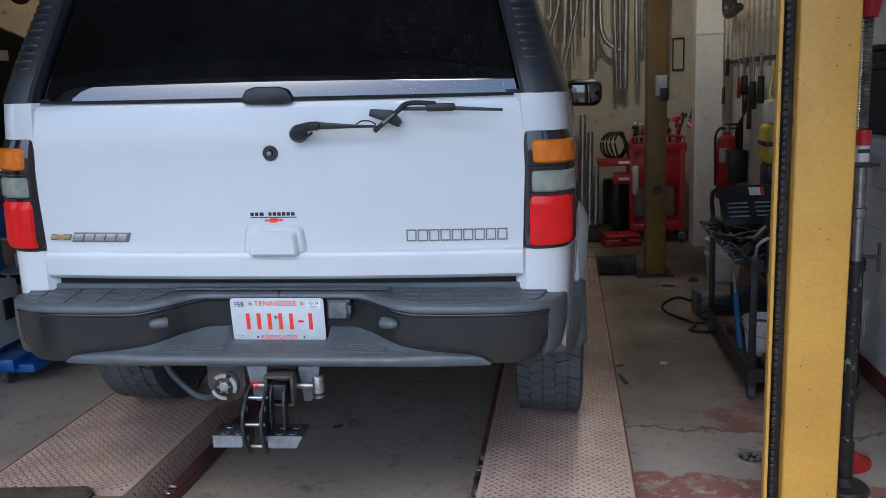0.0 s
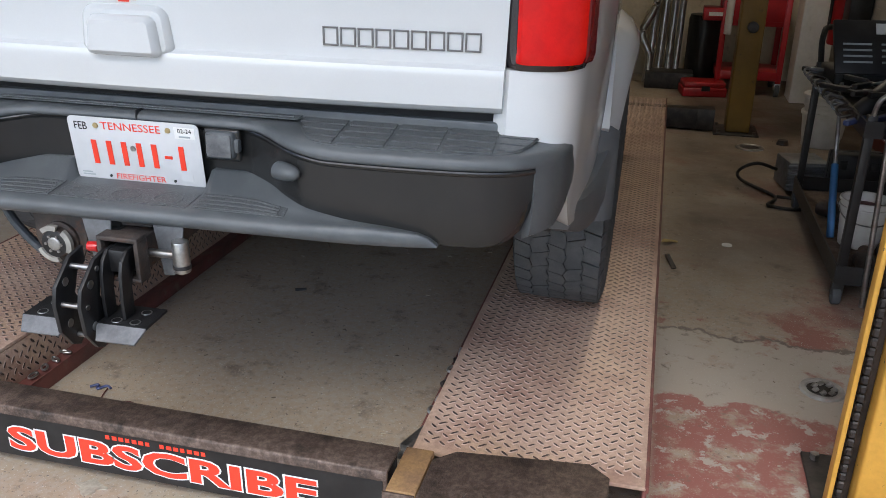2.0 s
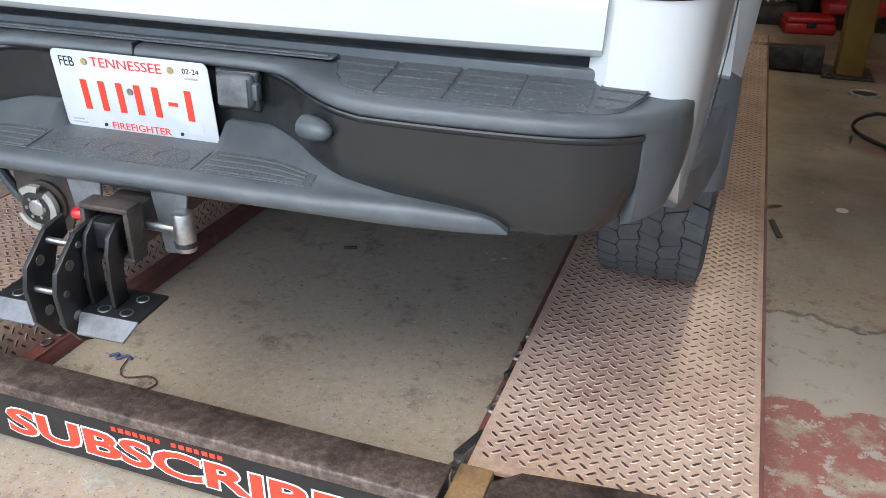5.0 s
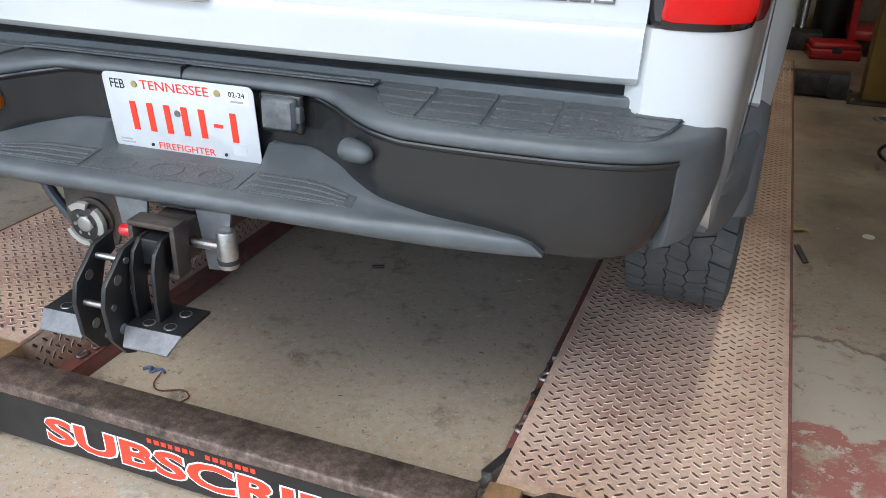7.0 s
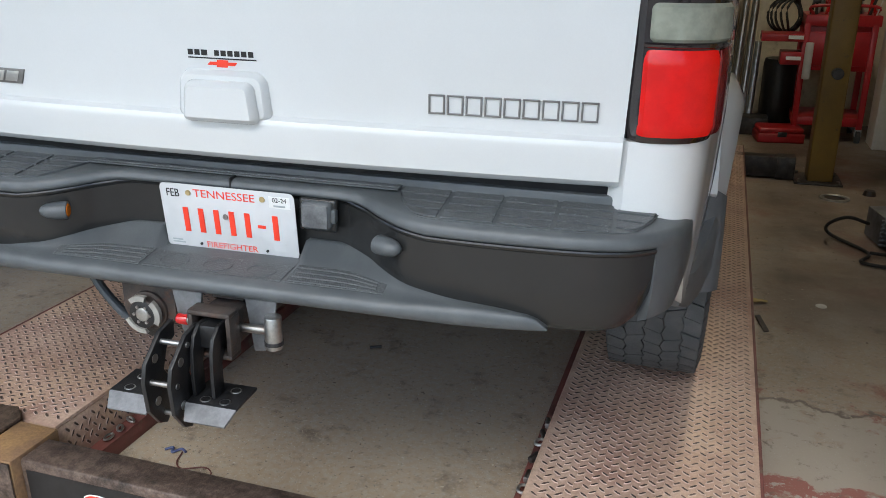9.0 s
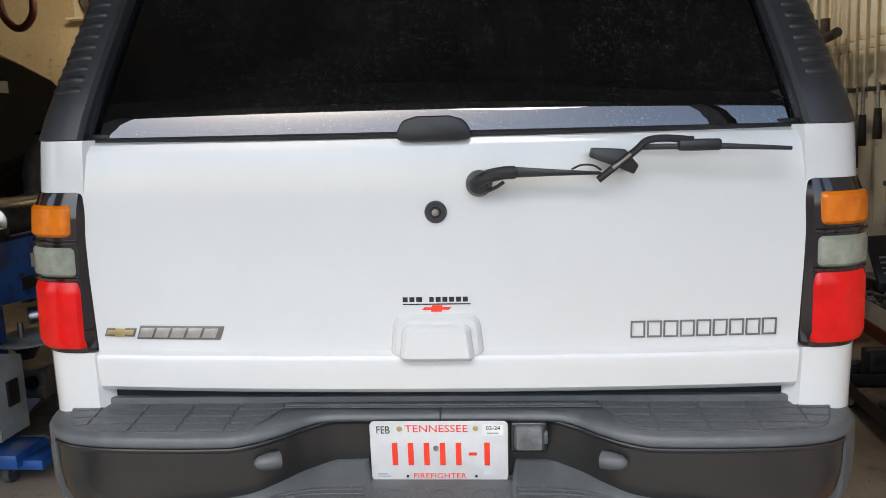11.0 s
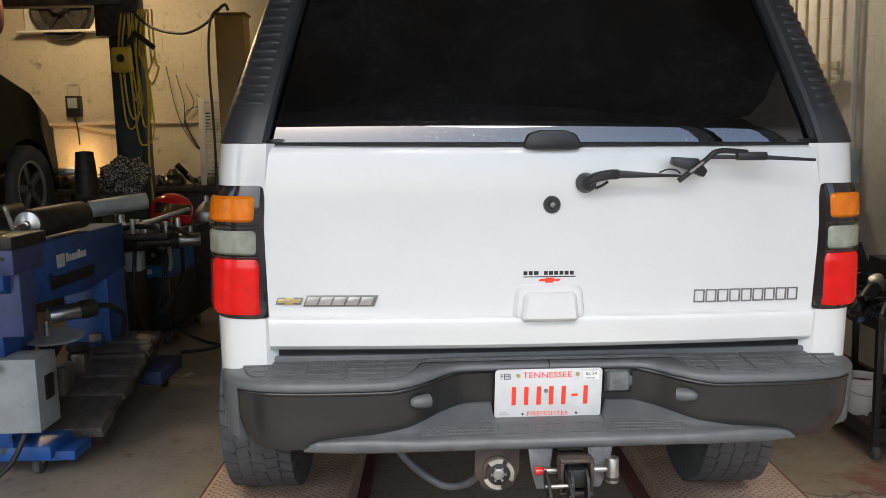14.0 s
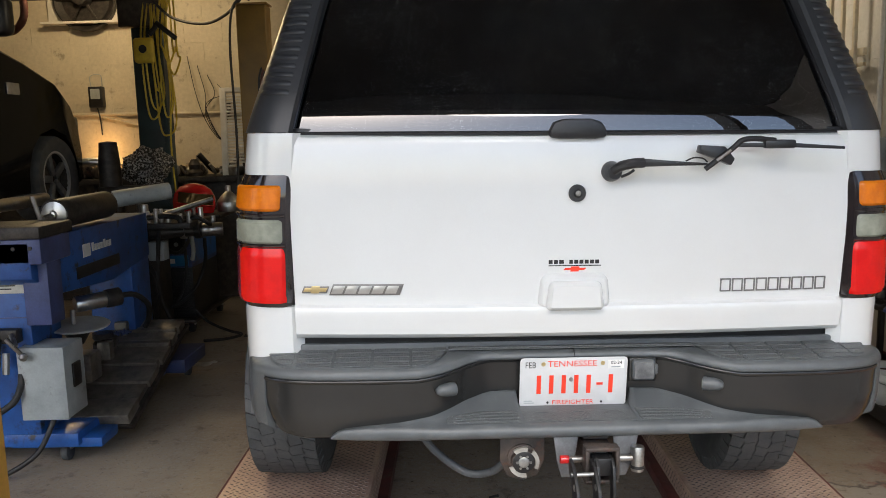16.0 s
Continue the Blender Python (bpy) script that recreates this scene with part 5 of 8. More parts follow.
# ---- hitch receiver, connector, wiring loom ----
recv = part("hitch_receiver", box(0.001, 0.077, -0.182, 0.22, 0.681, 0.757, 0.007, 2), RUSTSTEEL, suv, "rusty square hitch receiver")
col = bmesh.new()
for x0, x1, z0, z1 in ((-0.008, 0.086, 0.758, 0.770), (-0.008, 0.086, 0.668, 0.680), (-0.008, 0.004, 0.676, 0.762), (0.074, 0.086, 0.676, 0.762)):
    merge(col, box(x0, x1, -0.222, -0.180, z0, z1, 0.005, 2))
part("collar", col, RUSTSTEEL, recv)
part("bore", box(0.006, 0.072, -0.190, -0.16, 0.682, 0.756, 0.002), BLACKPAINT, recv)
part("cross_tube", cyl((-0.46, 0.08, 0.735), (0.46, 0.08, 0.735), 0.034, seg=20), RUSTSTEEL, recv)
for o in ([(0.080, 0.80), (0.158, 0.80), (0.142, 0.71), (0.122, 0.662), (0.098, 0.66), (0.092, 0.71)], [(-0.010, 0.80), (-0.085, 0.80), (-0.072, 0.71), (-0.058, 0.66), (-0.032, 0.66), (-0.022, 0.71)]):
    part("gusset", prism(o, -0.152, -0.145, "y", 0.002), DULLZINC, recv)
part("saddle", loft([[Vector((x, y, z)) for x, z in ((-0.01, 0.80), (0.006, 0.765), (0.072, 0.765), (0.088, 0.80), (0.082, 0.80), (0.068, 0.772), (0.010, 0.772), (-0.004, 0.80))] for y in (-0.14, 0.05)]), RUSTSTEEL, recv)
pin = part("hitch_pin", cyl((-0.055, -0.165, 0.718), (0.150, -0.165, 0.718), 0.009, seg=14), STEEL, recv, "steel hitch pin with a lock")
part("pin_lock", cyl((0.150, -0.165, 0.680), (0.150, -0.165, 0.752), 0.018, seg=20, bevel=0.004), ZINC, pin)
part("pin_lock_band", cyl((0.150, -0.165, 0.690), (0.150, -0.165, 0.698), 0.0195, seg=20), TRIMBLACK, pin)
part("pin_cap", cyl((-0.066, -0.165, 0.718), (-0.040, -0.165, 0.718), 0.0115, seg=16, bevel=0.003), REDPLASTIC, pin, "red rubber pin cap")
brk = [(-0.225, 0.79), (-0.225, 0.70), (-0.205, 0.655), (-0.165, 0.640), (-0.12, 0.655), (-0.10, 0.70), (-0.10, 0.79)]
bk = part("connector_bracket", prism(brk, -0.118, -0.112, "y", 0.001), RUSTSTEEL, recv, "steel bracket with a round trailer socket")
for r0, r1, y0, y1, m_ in ((0.044, 0.044, -0.126, -0.117, RUSTSTEEL), (0.034, 0.033, -0.146, -0.124, RUSTSTEEL), (0.031, 0.031, -0.1475, -0.138, BLACKPAINT), (0.017, 0.015, -0.150, -0.144, ZINC)):
    part("socket_ring", cyl((-0.162, y1, 0.705), (-0.162, y0, 0.705), r0, r1, 26, 0.002), m_, bk)
for k in range(6):
    a = k * math.pi / 3
    part("socket_pin", cyl((-0.162 + 0.019 * math.cos(a), -0.144, 0.705 + 0.019 * math.sin(a)), (-0.162 + 0.019 * math.cos(a), -0.151, 0.705 + 0.019 * math.sin(a)), 0.0035, seg=8), STEEL, bk)
for a0, a1 in ((-0.5, 0.9), (1.3, 2.3), (3.5, 4.9)):
    part("cap_shard", loft([[Vector((-0.162 + r_ * math.cos(a_), y_, 0.705 + r_ * math.sin(a_))) for r_, y_ in ((0.032, -0.146), (0.032, -0.152), (0.043, -0.150), (0.043, -0.140))] for a_ in lin(a0, a1, 9)]), DIRTYWHITE, bk, "broken pale socket cap")
part("bracket_label", box(-0.215, -0.115, -0.1215, -0.119, 0.765, 0.788, 0.0), PLATEWHITE, bk, "pale worn label")
part("wiring_loom", tube([(-0.46, 0.10, 0.79), (-0.45, 0.06, 0.74), (-0.40, 0.03, 0.675), (-0.31, 0.0, 0.618), (-0.24, -0.03, 0.630), (-0.20, -0.06, 0.675), (-0.175, -0.08, 0.70)], 0.011, 10, 14, ribs=0.14), GREYCONDUIT, suv, "grey corrugated wiring loom")

# ---- the black hitch mount with its two foot plates ----
hm = thing("hitch_mount", CAR, "black steel hitch mount with two drilled foot plates", "hitch mount")
side_out = [(-0.215, 0.742), (-0.262, 0.735), (-0.318, 0.690), (-0.328, 0.655), (-0.322, 0.590), (-0.292, 0.548), (-0.268, 0.536), (-0.240, 0.560), (-0.232, 0.60), (-0.262, 0.655), (-0.245, 0.695), (-0.215, 0.706)]
for x in (-0.052, 0.004):
    sp = part("side_plate", prism(side_out, x, x + 0.009, "x", 0.0012), BLACKPAINT, hm)
    for y, z in ((-0.288, 0.690), (-0.292, 0.598)):
        part("hole_rim", cyl((x - 0.001, y, z), (x + 0.010, y, z), 0.0095, seg=16), ZINC, sp)
for y, z in ((-0.262, 0.715), (-0.308, 0.648), (-0.272, 0.562)):
    part("cross_pin", cyl((-0.056, y, z), (0.016, y, z), 0.0058, seg=12), STEEL, hm)
for x in (0.016, 0.058):
    part("shank_plate", prism([(-0.17, 0.748), (-0.228, 0.746), (-0.250, 0.728), (-0.260, 0.70), (-0.264, 0.640), (-0.262, 0.603), (-0.226, 0.603), (-0.226, 0.665), (-0.214, 0.696), (-0.17, 0.700)], x, x + 0.008, "x", 0.0012), BLACKPAINT, hm)
part("shank", box(0.012, 0.066, -0.23, -0.05, 0.694, 0.744, 0.004), BLACKPAINT, hm)
for x0, x1 in ((-0.158, -0.048), (0.012, 0.122)):
    foot = part("foot_plate", prism([(x0, -0.285), (x1, -0.285), (x1, -0.195), (x0, -0.195)], 0.596, 0.602, "z", 0.001), BLACKPAINT, hm, "drilled foot plate with a pale bent lip")
    lipb = loft([[Vector((x, -0.285, 0.601)), Vector((x, -0.285, 0.596)), Vector((x + d, -0.312, 0.574)), Vector((x + d, -0.314, 0.578))] for x, d in ((x0, 0.012), (x1, -0.012))])
    part("lip", lipb, DULLZINC, foot)
    for cx in (x0 + 0.034, x1 - 0.034):
        for cy in (-0.266, -0.220):
            part("hole_rim", cyl((cx, cy, 0.600), (cx, cy, 0.6028), 0.0125, 0.0115, 16), ZINC, foot)
            part("hole", cyl((cx, cy, 0.600), (cx, cy, 0.6034), 0.0088, seg=14), BLACKPAINT, foot)


# ---- left side: pipe bender ----
bender = thing("pipe_bender", pose(0, 0, 0), "blue hydraulic pipe bending machine with a black roller and steel dies", "pipe bender")
part("base_frame", box(-2.98, -2.25, 1.62, 2.95, 0.105, 0.175, 0.008), BLUE, bender)
part("base_foot", box(-2.62, -2.15, 1.66, 1.86, 0.085, 0.135, 0.006), BLUE, bender)
part("column", box(-2.785, -2.420, 1.60, 1.90, 0.175, 1.07, 0.010), BLUE, bender, "tall blue control column")
part("end_column", box(-2.62, -2.346, 2.68, 2.974, 0.175, 1.12, 0.010), BLUE, bender)
tbl = prism([(1.50, 0.98), (1.50, 1.16), (2.98, 1.16), (2.98, 0.88), (2.40, 0.82), (1.80, 0.86)], -2.56, -2.34, "x", 0.008)
part("table_beam", tbl, BLUE, bender)
part("beam_head", box(-2.645, -2.285, 1.500, 1.80, 1.05, 1.175, 0.012), NAVY, bender)
part("drop_leg", box(-2.420, -2.295, 1.56, 1.70, 0.745, 1.06, 0.006), NAVY, bender)
part("head_plate", box(-2.785, -2.275, 1.48, 1.82, 1.175, 1.235, 0.010), DARKIRON, bender, "worn steel head plate with bolts")
for x in (-2.585, -2.515, -2.415, -2.335):
    part("bolt", cyl((x, 1.502, 1.13), (x, 1.494, 1.13), 0.010, seg=10), BLACKPAINT, bender)
slot = box(-2.342, -2.335, 1.95, 2.50, 0.90, 0.965, 0.004)
part("slot", slot, BLACKPAINT, bender)
lg = part("logo_block", box(-2.3395, -2.3365, 2.04, 2.13, 1.005, 1.075, 0.0), DECALWHITE, bender, "pale square mark")
for k in range(7):
    part("logo_bar", box(-2.3395, -2.3365, 2.15 + k * 0.037, 2.178 + k * 0.037, 1.025, 1.06 + (0.012 if k % 4 == 0 else 0), 0.0), DECALWHITE, bender)
rol = part("roller", lathe([(0.004, -0.31), (0.072, -0.31), (0.078, -0.30), (0.078, 0.30), (0.072, 0.31), (0.004, 0.31)], 32, "y"), DARKIRON, bender, "long black cylinder with a bright end cap")
rol.location = (-2.40, 2.20, 1.255)
part("end_cap", lathe([(0.004, -0.340), (0.018, -0.338), (0.022, -0.322), (0.045, -0.320), (0.066, -0.314), (0.066, -0.308)], 28, "y"), ALU, rol)
part("rod", cyl((-2.42, 1.80, 1.235), (-2.40, 1.90, 1.25), 0.02, seg=16), STEEL, bender)
part("lever", cyl((-2.43, 1.80, 1.24), (-2.45, 1.78, 1.36), 0.012, seg=10), ALU, bender)
disc = lathe([(0.003, -0.004), (0.155, -0.006), (0.160, 0.0), (0.155, 0.004), (0.003, 0.006)], 40, "z")
bmesh.ops.transform(disc, matrix=pose(-2.36, 1.96, 0.655, 4, 3, 0), verts=disc.verts)
part("round_plate", disc, SILVERPAINT, bender, "round steel plate")
part("plate_stem", cyl((-2.38, 1.95, 0.66), (-2.38, 1.95, 0.74), 0.014), STEEL, bender)
part("cone", lathe([(0.003, -0.10), (0.03, -0.10), (0.09, 0.0), (0.003, 0.0)], 24), DARKIRON, bender).location = (-2.38, 1.98, 0.645)
part("motor", cyl((-2.44, 2.10, 0.735), (-2.30, 2.22, 0.745), 0.045, seg=20, bevel=0.008), ALU, bender)
part("motor_end", cyl((-2.31, 2.20, 0.745), (-2.25, 2.26, 0.748), 0.052, seg=20, bevel=0.006), DARKIRON, bender)
part("hose", tube([(-2.26, 2.26, 0.75), (-2.20, 2.34, 0.74), (-2.17, 2.45, 0.66), (-2.20, 2.52, 0.56), (-2.24, 2.56, 0.50)], 0.016, 10, 6), BLACKHOSE, bender)
bx = part("switch_box", box(-2.470, -2.240, 1.54, 1.74, 0.28, 0.64, 0.008), GREYBOX, bender, "grey electrical switch box")
part("box_door", box(-2.470, -2.240, 1.528, 1.541, 0.278, 0.642, 0.004), GREYBOX, bx)
part("switch", box(-2.243, -2.230, 1.60, 1.68, 0.42, 0.54, 0.004), BLACKPAINT, bx)
part("pull_knob", cyl((-2.430, 1.50, 0.62), (-2.485, 1.48, 0.70), 0.011, seg=10), STEEL, bx)
part("knob_ball", lathe([(0.002, -0.022), (0.015, -0.016), (0.022, 0.0), (0.015, 0.016), (0.002, 0.022)], 16), STEEL, bx).location = (-2.420, 1.50, 0.605)
part("cable", tube([(-2.33, 1.58, 0.285), (-2.40, 1.50, 0.12), (-2.55, 1.42, 0.03), (-2.62, 1.36, 0.014), (-2.72, 1.30, 0.012)], 0.013, 10, 6), BLACKHOSE, bender)
# hydraulic fittings on the column
part("valve_block", box(-2.685, -2.465, 1.54, 1.60, 0.66, 0.73, 0.008), DARKIRON, bender)
for x, z in ((-2.585, 0.56), (-2.535, 0.51)):
    part("fitting", cyl((x, 1.54, z), (x, 1.56, z + 0.10), 0.017, seg=8), ZINC, bender)
part("valve_handle", cyl((-2.485, 1.53, 0.71), (-2.445, 1.49, 0.66), 0.012, seg=10), STEEL, bender)
part("hose", tube([(-2.46, 1.54, 0.51), (-2.46, 1.52, 0.45), (-2.49, 1.50, 0.38), (-2.58, 1.48, 0.32)], 0.016, 10, 6), BLACKHOSE, bender)
wl = part("warning_label", box(-2.685, -2.435, 1.592, 1.599, 0.90, 1.045, 0.002), PAPER, bender, "yellowed warning label")
for k in range(6):
    part("print_bar", box(-2.665, -2.455 - 0.02 * (k % 3), 1.5905, 1.5925, 1.000 - k * 0.016, 1.006 - k * 0.016, 0.0), TRIMBLACK, wl)
text_part("print", "WARNING", 0.022, TRIMBLACK, wl, Matrix.Translation((-2.525, 1.5912, 1.026)) @ up, 0.0003)
# inclined rack of steel dies
rack = part("die_rack", prism([(1.86, 0.12), (2.86, 0.44), (2.90, 0.42), (1.90, 0.09)], -2.52, -2.08, "x", 0.004), DARKIRON, bender)
slope = math.atan2(0.32, 1.0)
for k, (d0, d1, h) in enumerate(((0.0, 0.16, 0.06), (0.165, 0.33, 0.035), (0.335, 0.50, 0.045), (0.505, 0.55, 0.055), (0.56, 0.72, 0.035), (0.725, 0.76, 0.055), (0.77, 0.86, 0.05), (0.865, 0.90, 0.065), (0.91, 1.02, 0.05))):
    b = box(-0.20 + 0.01 * (k % 3), 0.20 - 0.012 * (k % 2), d0, d1, 0.0, h, 0.006)
    bmesh.ops.transform(b, matrix=Matrix.Translation((-2.29, 1.87, 0.125)) @ Matrix.Rotation(slope, 4, "X"), verts=b.verts)
    part("die", b, DIESTEEL, rack)
for k in range(5):
    part("clamp", box(-2.50 + 0.03 * (k % 2), -2.42 + 0.03 * (k % 2), 2.25 + k * 0.13, 2.32 + k * 0.13, 0.30 + 0.03 * k, 0.42 + 0.03 * k, 0.012), DIESTEEL, rack)
part("far_foot", box(-2.30, -2.12, 2.86, 3.30, 0.11, 0.20, 0.008), NAVY, bender)
for x, y in ((-2.36, 1.72), (-2.86, 1.72), (-2.22, 3.20), (-2.86, 2.86)):
    cs = part("caster", cyl((x - 0.018, y, 0.048), (x + 0.018, y, 0.048), 0.048, seg=24, bevel=0.006), RUBBER, bender, "small black caster")
    part("fork", box(x - 0.026, x + 0.026, y - 0.012, y + 0.030, 0.055, 0.106, 0.004), ZINC, cs)

# loose fittings behind the switch box, under the table
part("yoke", box(-2.50, -2.36, 2.06, 2.20, 0.30, 0.46, 0.012), DIESTEEL, bender)
part("yoke_bore", cyl((-2.43, 2.045, 0.39), (-2.43, 2.065, 0.39), 0.038, seg=20), BLACKPAINT, bender)
part("die_half", lathe([(0.03, 0.0), (0.075, 0.0), (0.075, 0.03), (0.055, 0.05), (0.075, 0.07), (0.075, 0.10), (0.03, 0.10)], 24), DIESTEEL, bender).location = (-2.62, 2.10, 0.18)
part("die_half", lathe([(0.02, 0.0), (0.06, 0.0), (0.06, 0.03), (0.042, 0.045), (0.06, 0.06), (0.06, 0.09), (0.02, 0.09)], 24), DARKIRON, bender).location = (-2.46, 2.46, 0.40)
part("rag", grid(lambda u, v: Vector((-2.42 + 0.09 * u, 2.50 + 0.08 * v, 0.47 + 0.03 * noise.noise(Vector((6 * u, 6 * v, 2))))), lin(0, 1, 8), lin(0, 1, 8), Vector((0, 0, -0.004))), NAVY, bender)
for k in range(6):
    part("bolt", cyl((-2.343, 1.62 + 0.035 * k, 1.055), (-2.334, 1.62 + 0.035 * k, 1.055), 0.007, seg=8), YELLOWCORD if k < 3 else STEEL, bender)
for z in (0.52, 0.60, 0.69):
    part("fitting", cyl((-2.645, 1.605, z), (-2.645, 1.56, z), 0.022, seg=6), ZINC, bender)
part("pressure_line", tube([(-2.56, 1.56, 0.69), (-2.54, 1.50, 0.64), (-2.56, 1.49, 0.50), (-2.66, 1.50, 0.42)], 0.014, 10, 6), BLACKHOSE, bender)
part("seam", box(-2.784, -2.421, 1.5985, 1.6005, 0.775, 0.780, 0.0), NAVY, bender)

# ---- welder on casters ----
welder = thing("welder", pose(-0.15, 0, 0), "dark blue and black welding machine on casters", "welder")
part("lower_case", box(-2.86, -2.40, 4.44, 5.15, 0.14, 0.56, 0.012), BLACKPAINT, welder)
for k in range(14):
    part("louvre", box(-2.84, -2.42, 4.432, 4.441, 0.17 + k * 0.026, 0.182 + k * 0.026, 0.002), TRIMBLACK, welder)
part("upper_case", box(-2.86, -2.40, 4.44, 5.15, 0.56, 1.00, 0.012), NAVY, welder)
part("blue_band", box(-2.83, -2.43, 4.434, 4.442, 0.575, 0.665, 0.002), BLUEGLOSS, welder, "bright blue front band")
part("panel", box(-2.82, -2.44, 4.432, 4.441, 0.68, 0.96, 0.004), BLACKPAINT, welder)
for k, (x, z) in enumerate(((-2.70, 0.88), (-2.58, 0.88), (-2.64, 0.78), (-2.52, 0.76))):
    part("knob", cyl((x, 4.42, z), (x, 4.434, z), 0.018, seg=16), GREYBOX if k % 2 else TRIMBLACK, welder)
part("mark", box(-2.72, -2.54, 4.4315, 4.434, 0.60, 0.64, 0.0), DECALWHITE, welder, "pale mark")
part("side_band", box(-2.401, -2.396, 4.46, 5.13, 0.60, 0.95, 0.002), BLUE, welder)
part("tray", box(-2.90, -2.36, 4.30, 5.40, 0.115, 0.14, 0.005), DARKIRON, welder)
for x, y in ((-2.45, 4.49), (-2.86, 4.52), (-2.45, 5.30), (-2.86, 5.30)):
    cs = part("caster", cyl((x - 0.02, y, 0.055), (x + 0.02, y, 0.055), 0.055, seg=22, bevel=0.006), RUBBER, welder)
    part("fork", box(x - 0.028, x + 0.028, y - 0.012, y + 0.030, 0.06, 0.116, 0.004), ZINC, cs)
part("cable", tube([(-2.60, 4.44, 0.55), (-2.62, 4.30, 0.35), (-2.50, 4.20, 0.28), (-2.34, 4.26, 0.40), (-2.28, 4.40, 0.60), (-2.30, 4.50, 0.80)], 0.016, 8, 6), BLACKHOSE, welder)
part("cable", tube([(-2.80, 4.40, 0.90), (-2.83, 4.28, 0.60), (-2.78, 4.22, 0.35), (-2.68, 4.20, 0.18), (-2.60, 4.16, 0.02)], 0.018, 8, 6), BLACKHOSE, welder)

# cables slung over the welder front, and a grey torch
part("cable", tube([(-2.70, 4.42, 0.98), (-2.62, 4.36, 0.80), (-2.50, 4.34, 0.70), (-2.40, 4.36, 0.78), (-2.34, 4.40, 0.98)], 0.014, 8, 6), BLACKHOSE, welder)
part("cable", tube([(-2.46, 4.42, 0.96), (-2.42, 4.34, 0.55), (-2.50, 4.26, 0.30), (-2.66, 4.22, 0.36), (-2.74, 4.28, 0.60)], 0.013, 8, 6), BLACKHOSE, welder)
part("cable", tube([(-2.40, 4.44, 0.20), (-2.28, 4.40, 0.10), (-2.10, 4.36, 0.03), (-1.98, 4.30, 0.014), (-2.06, 4.16, 0.014), (-2.24, 4.10, 0.014)], 0.012, 8, 6), BLACKHOSE, welder)
part("torch", tube([(-2.40, 4.38, 0.96), (-2.36, 4.34, 0.84), (-2.345, 4.33, 0.72), (-2.36, 4.33, 0.64)], 0.017, 10, 5), GREYBOX, welder)
part("torch_bracket", prism([(-2.40, 0.98), (-2.33, 0.90), (-2.335, 0.86), (-2.41, 0.94)], 4.36, 4.39, "y", 0.004), ALU, welder)

# bench-top work in front of the welder: swaging head with cylinder
swage = thing("swaging_machine", pose(0, 0, 0), "dark oily pipe swaging machine with a grey cylinder", "machine")
part("stand", box(-2.90, -2.74, 3.30, 3.60, 0.0, 1.02, 0.010), DARKIRON, swage)
part("table", box(-2.92, -2.14, 3.22, 3.74, 1.02, 1.06, 0.006), DARKIRON, swage)
part("bracket", box(-2.72, -2.56, 3.36, 3.54, 0.90, 1.02, 0.010), NAVY, swage)
part("cylinder", cyl((-2.74, 3.42, 1.22), (-2.40, 3.62, 1.26), 0.060, seg=26, bevel=0.008), GREYBOX, swage, "grey hydraulic cylinder")
part("spindle", cyl((-2.45, 3.30, 0.985), (-2.10, 3.40, 0.99), 0.040, seg=22, bevel=0.006), DARKIRON, swage)
part("spindle_tip", cyl((-2.12, 3.40, 0.99), (-1.98, 3.44, 0.99), 0.048, seg=22, bevel=0.006), STEEL, swage)
part("filter_bowl", cyl((-2.60, 3.26, 0.76), (-2.60, 3.26, 0.92), 0.055, seg=22, bevel=0.010), mat("brown_oil_bowl", (0.10, 0.035, 0.018), 0.25, colour2=(0.06, 0.02, 0.01), scale=6), swage, "brown oil filter bowl")
part("pipe", cyl((-2.36, 3.34, 1.11), (-2.06, 3.50, 1.20), 0.018, seg=16), STEEL, swage)
rnd = random.Random(5)
for k in range(16):
    x, y = -2.90 + 0.046 * k, 3.26 + rnd.uniform(0, 0.36)
    h = rnd.uniform(0.03, 0.13)
    r = rnd.uniform(0.014, 0.030)
    part("fitting", cyl((x, y, 1.06), (x, y, 1.06 + h), r, r * rnd.uniform(0.6, 1.0), 14, 0.003), STEEL if k % 3 == 0 else DARKIRON, swage)
for k in range(5):
    x = -2.74 + 0.09 * k
    part("hose", tube([(x, 3.28, 1.0), (x + 0.02, 3.18, 0.85), (x + 0.10 * (k % 2), 3.2, 0.62), (x + 0.03, 3.26, 0.42), (x + 0.1, 3.3, 0.26)], 0.015, 8, 5), BLACKHOSE, swage)

for k in range(9):
    x = -2.60 + 0.075 * k
    part("socket", cyl((x, 3.24 + 0.02 * (k % 3), 1.06), (x, 3.24 + 0.02 * (k % 3), 1.10 + 0.02 * (k % 4)), 0.020, 0.017, 14, 0.003), ALU if k % 3 == 1 else STEEL, swage)
for k in range(3):
    part("collar", lathe([(0.03, -0.02), (0.052 + 0.004 * k, -0.02), (0.052 + 0.004 * k, 0.02), (0.03, 0.02)], 22, "x"), STEEL if k % 2 else DARKIRON, swage).location = (-2.34 + 0.10 * k, 3.36 + 0.02 * k, 0.99)
part("hose", tube([(-2.20, 3.30, 1.06), (-2.10, 3.22, 1.10), (-2.02, 3.28, 1.04), (-2.10, 3.36, 1.07), (-2.24, 3.34, 1.09)], 0.014, 8, 6), BLACKHOSE, swage)
part("air_gun", tube([(-2.44, 3.26, 1.10), (-2.30, 3.24, 1.11), (-2.22, 3.24, 1.09), (-2.21, 3.24, 1.02)], 0.020, 10, 5), TRIMBLACK, swage)
part("junction_box", box(-2.46, -2.34, 3.24, 3.34, 0.80, 0.93, 0.008), GREYBOX, swage)

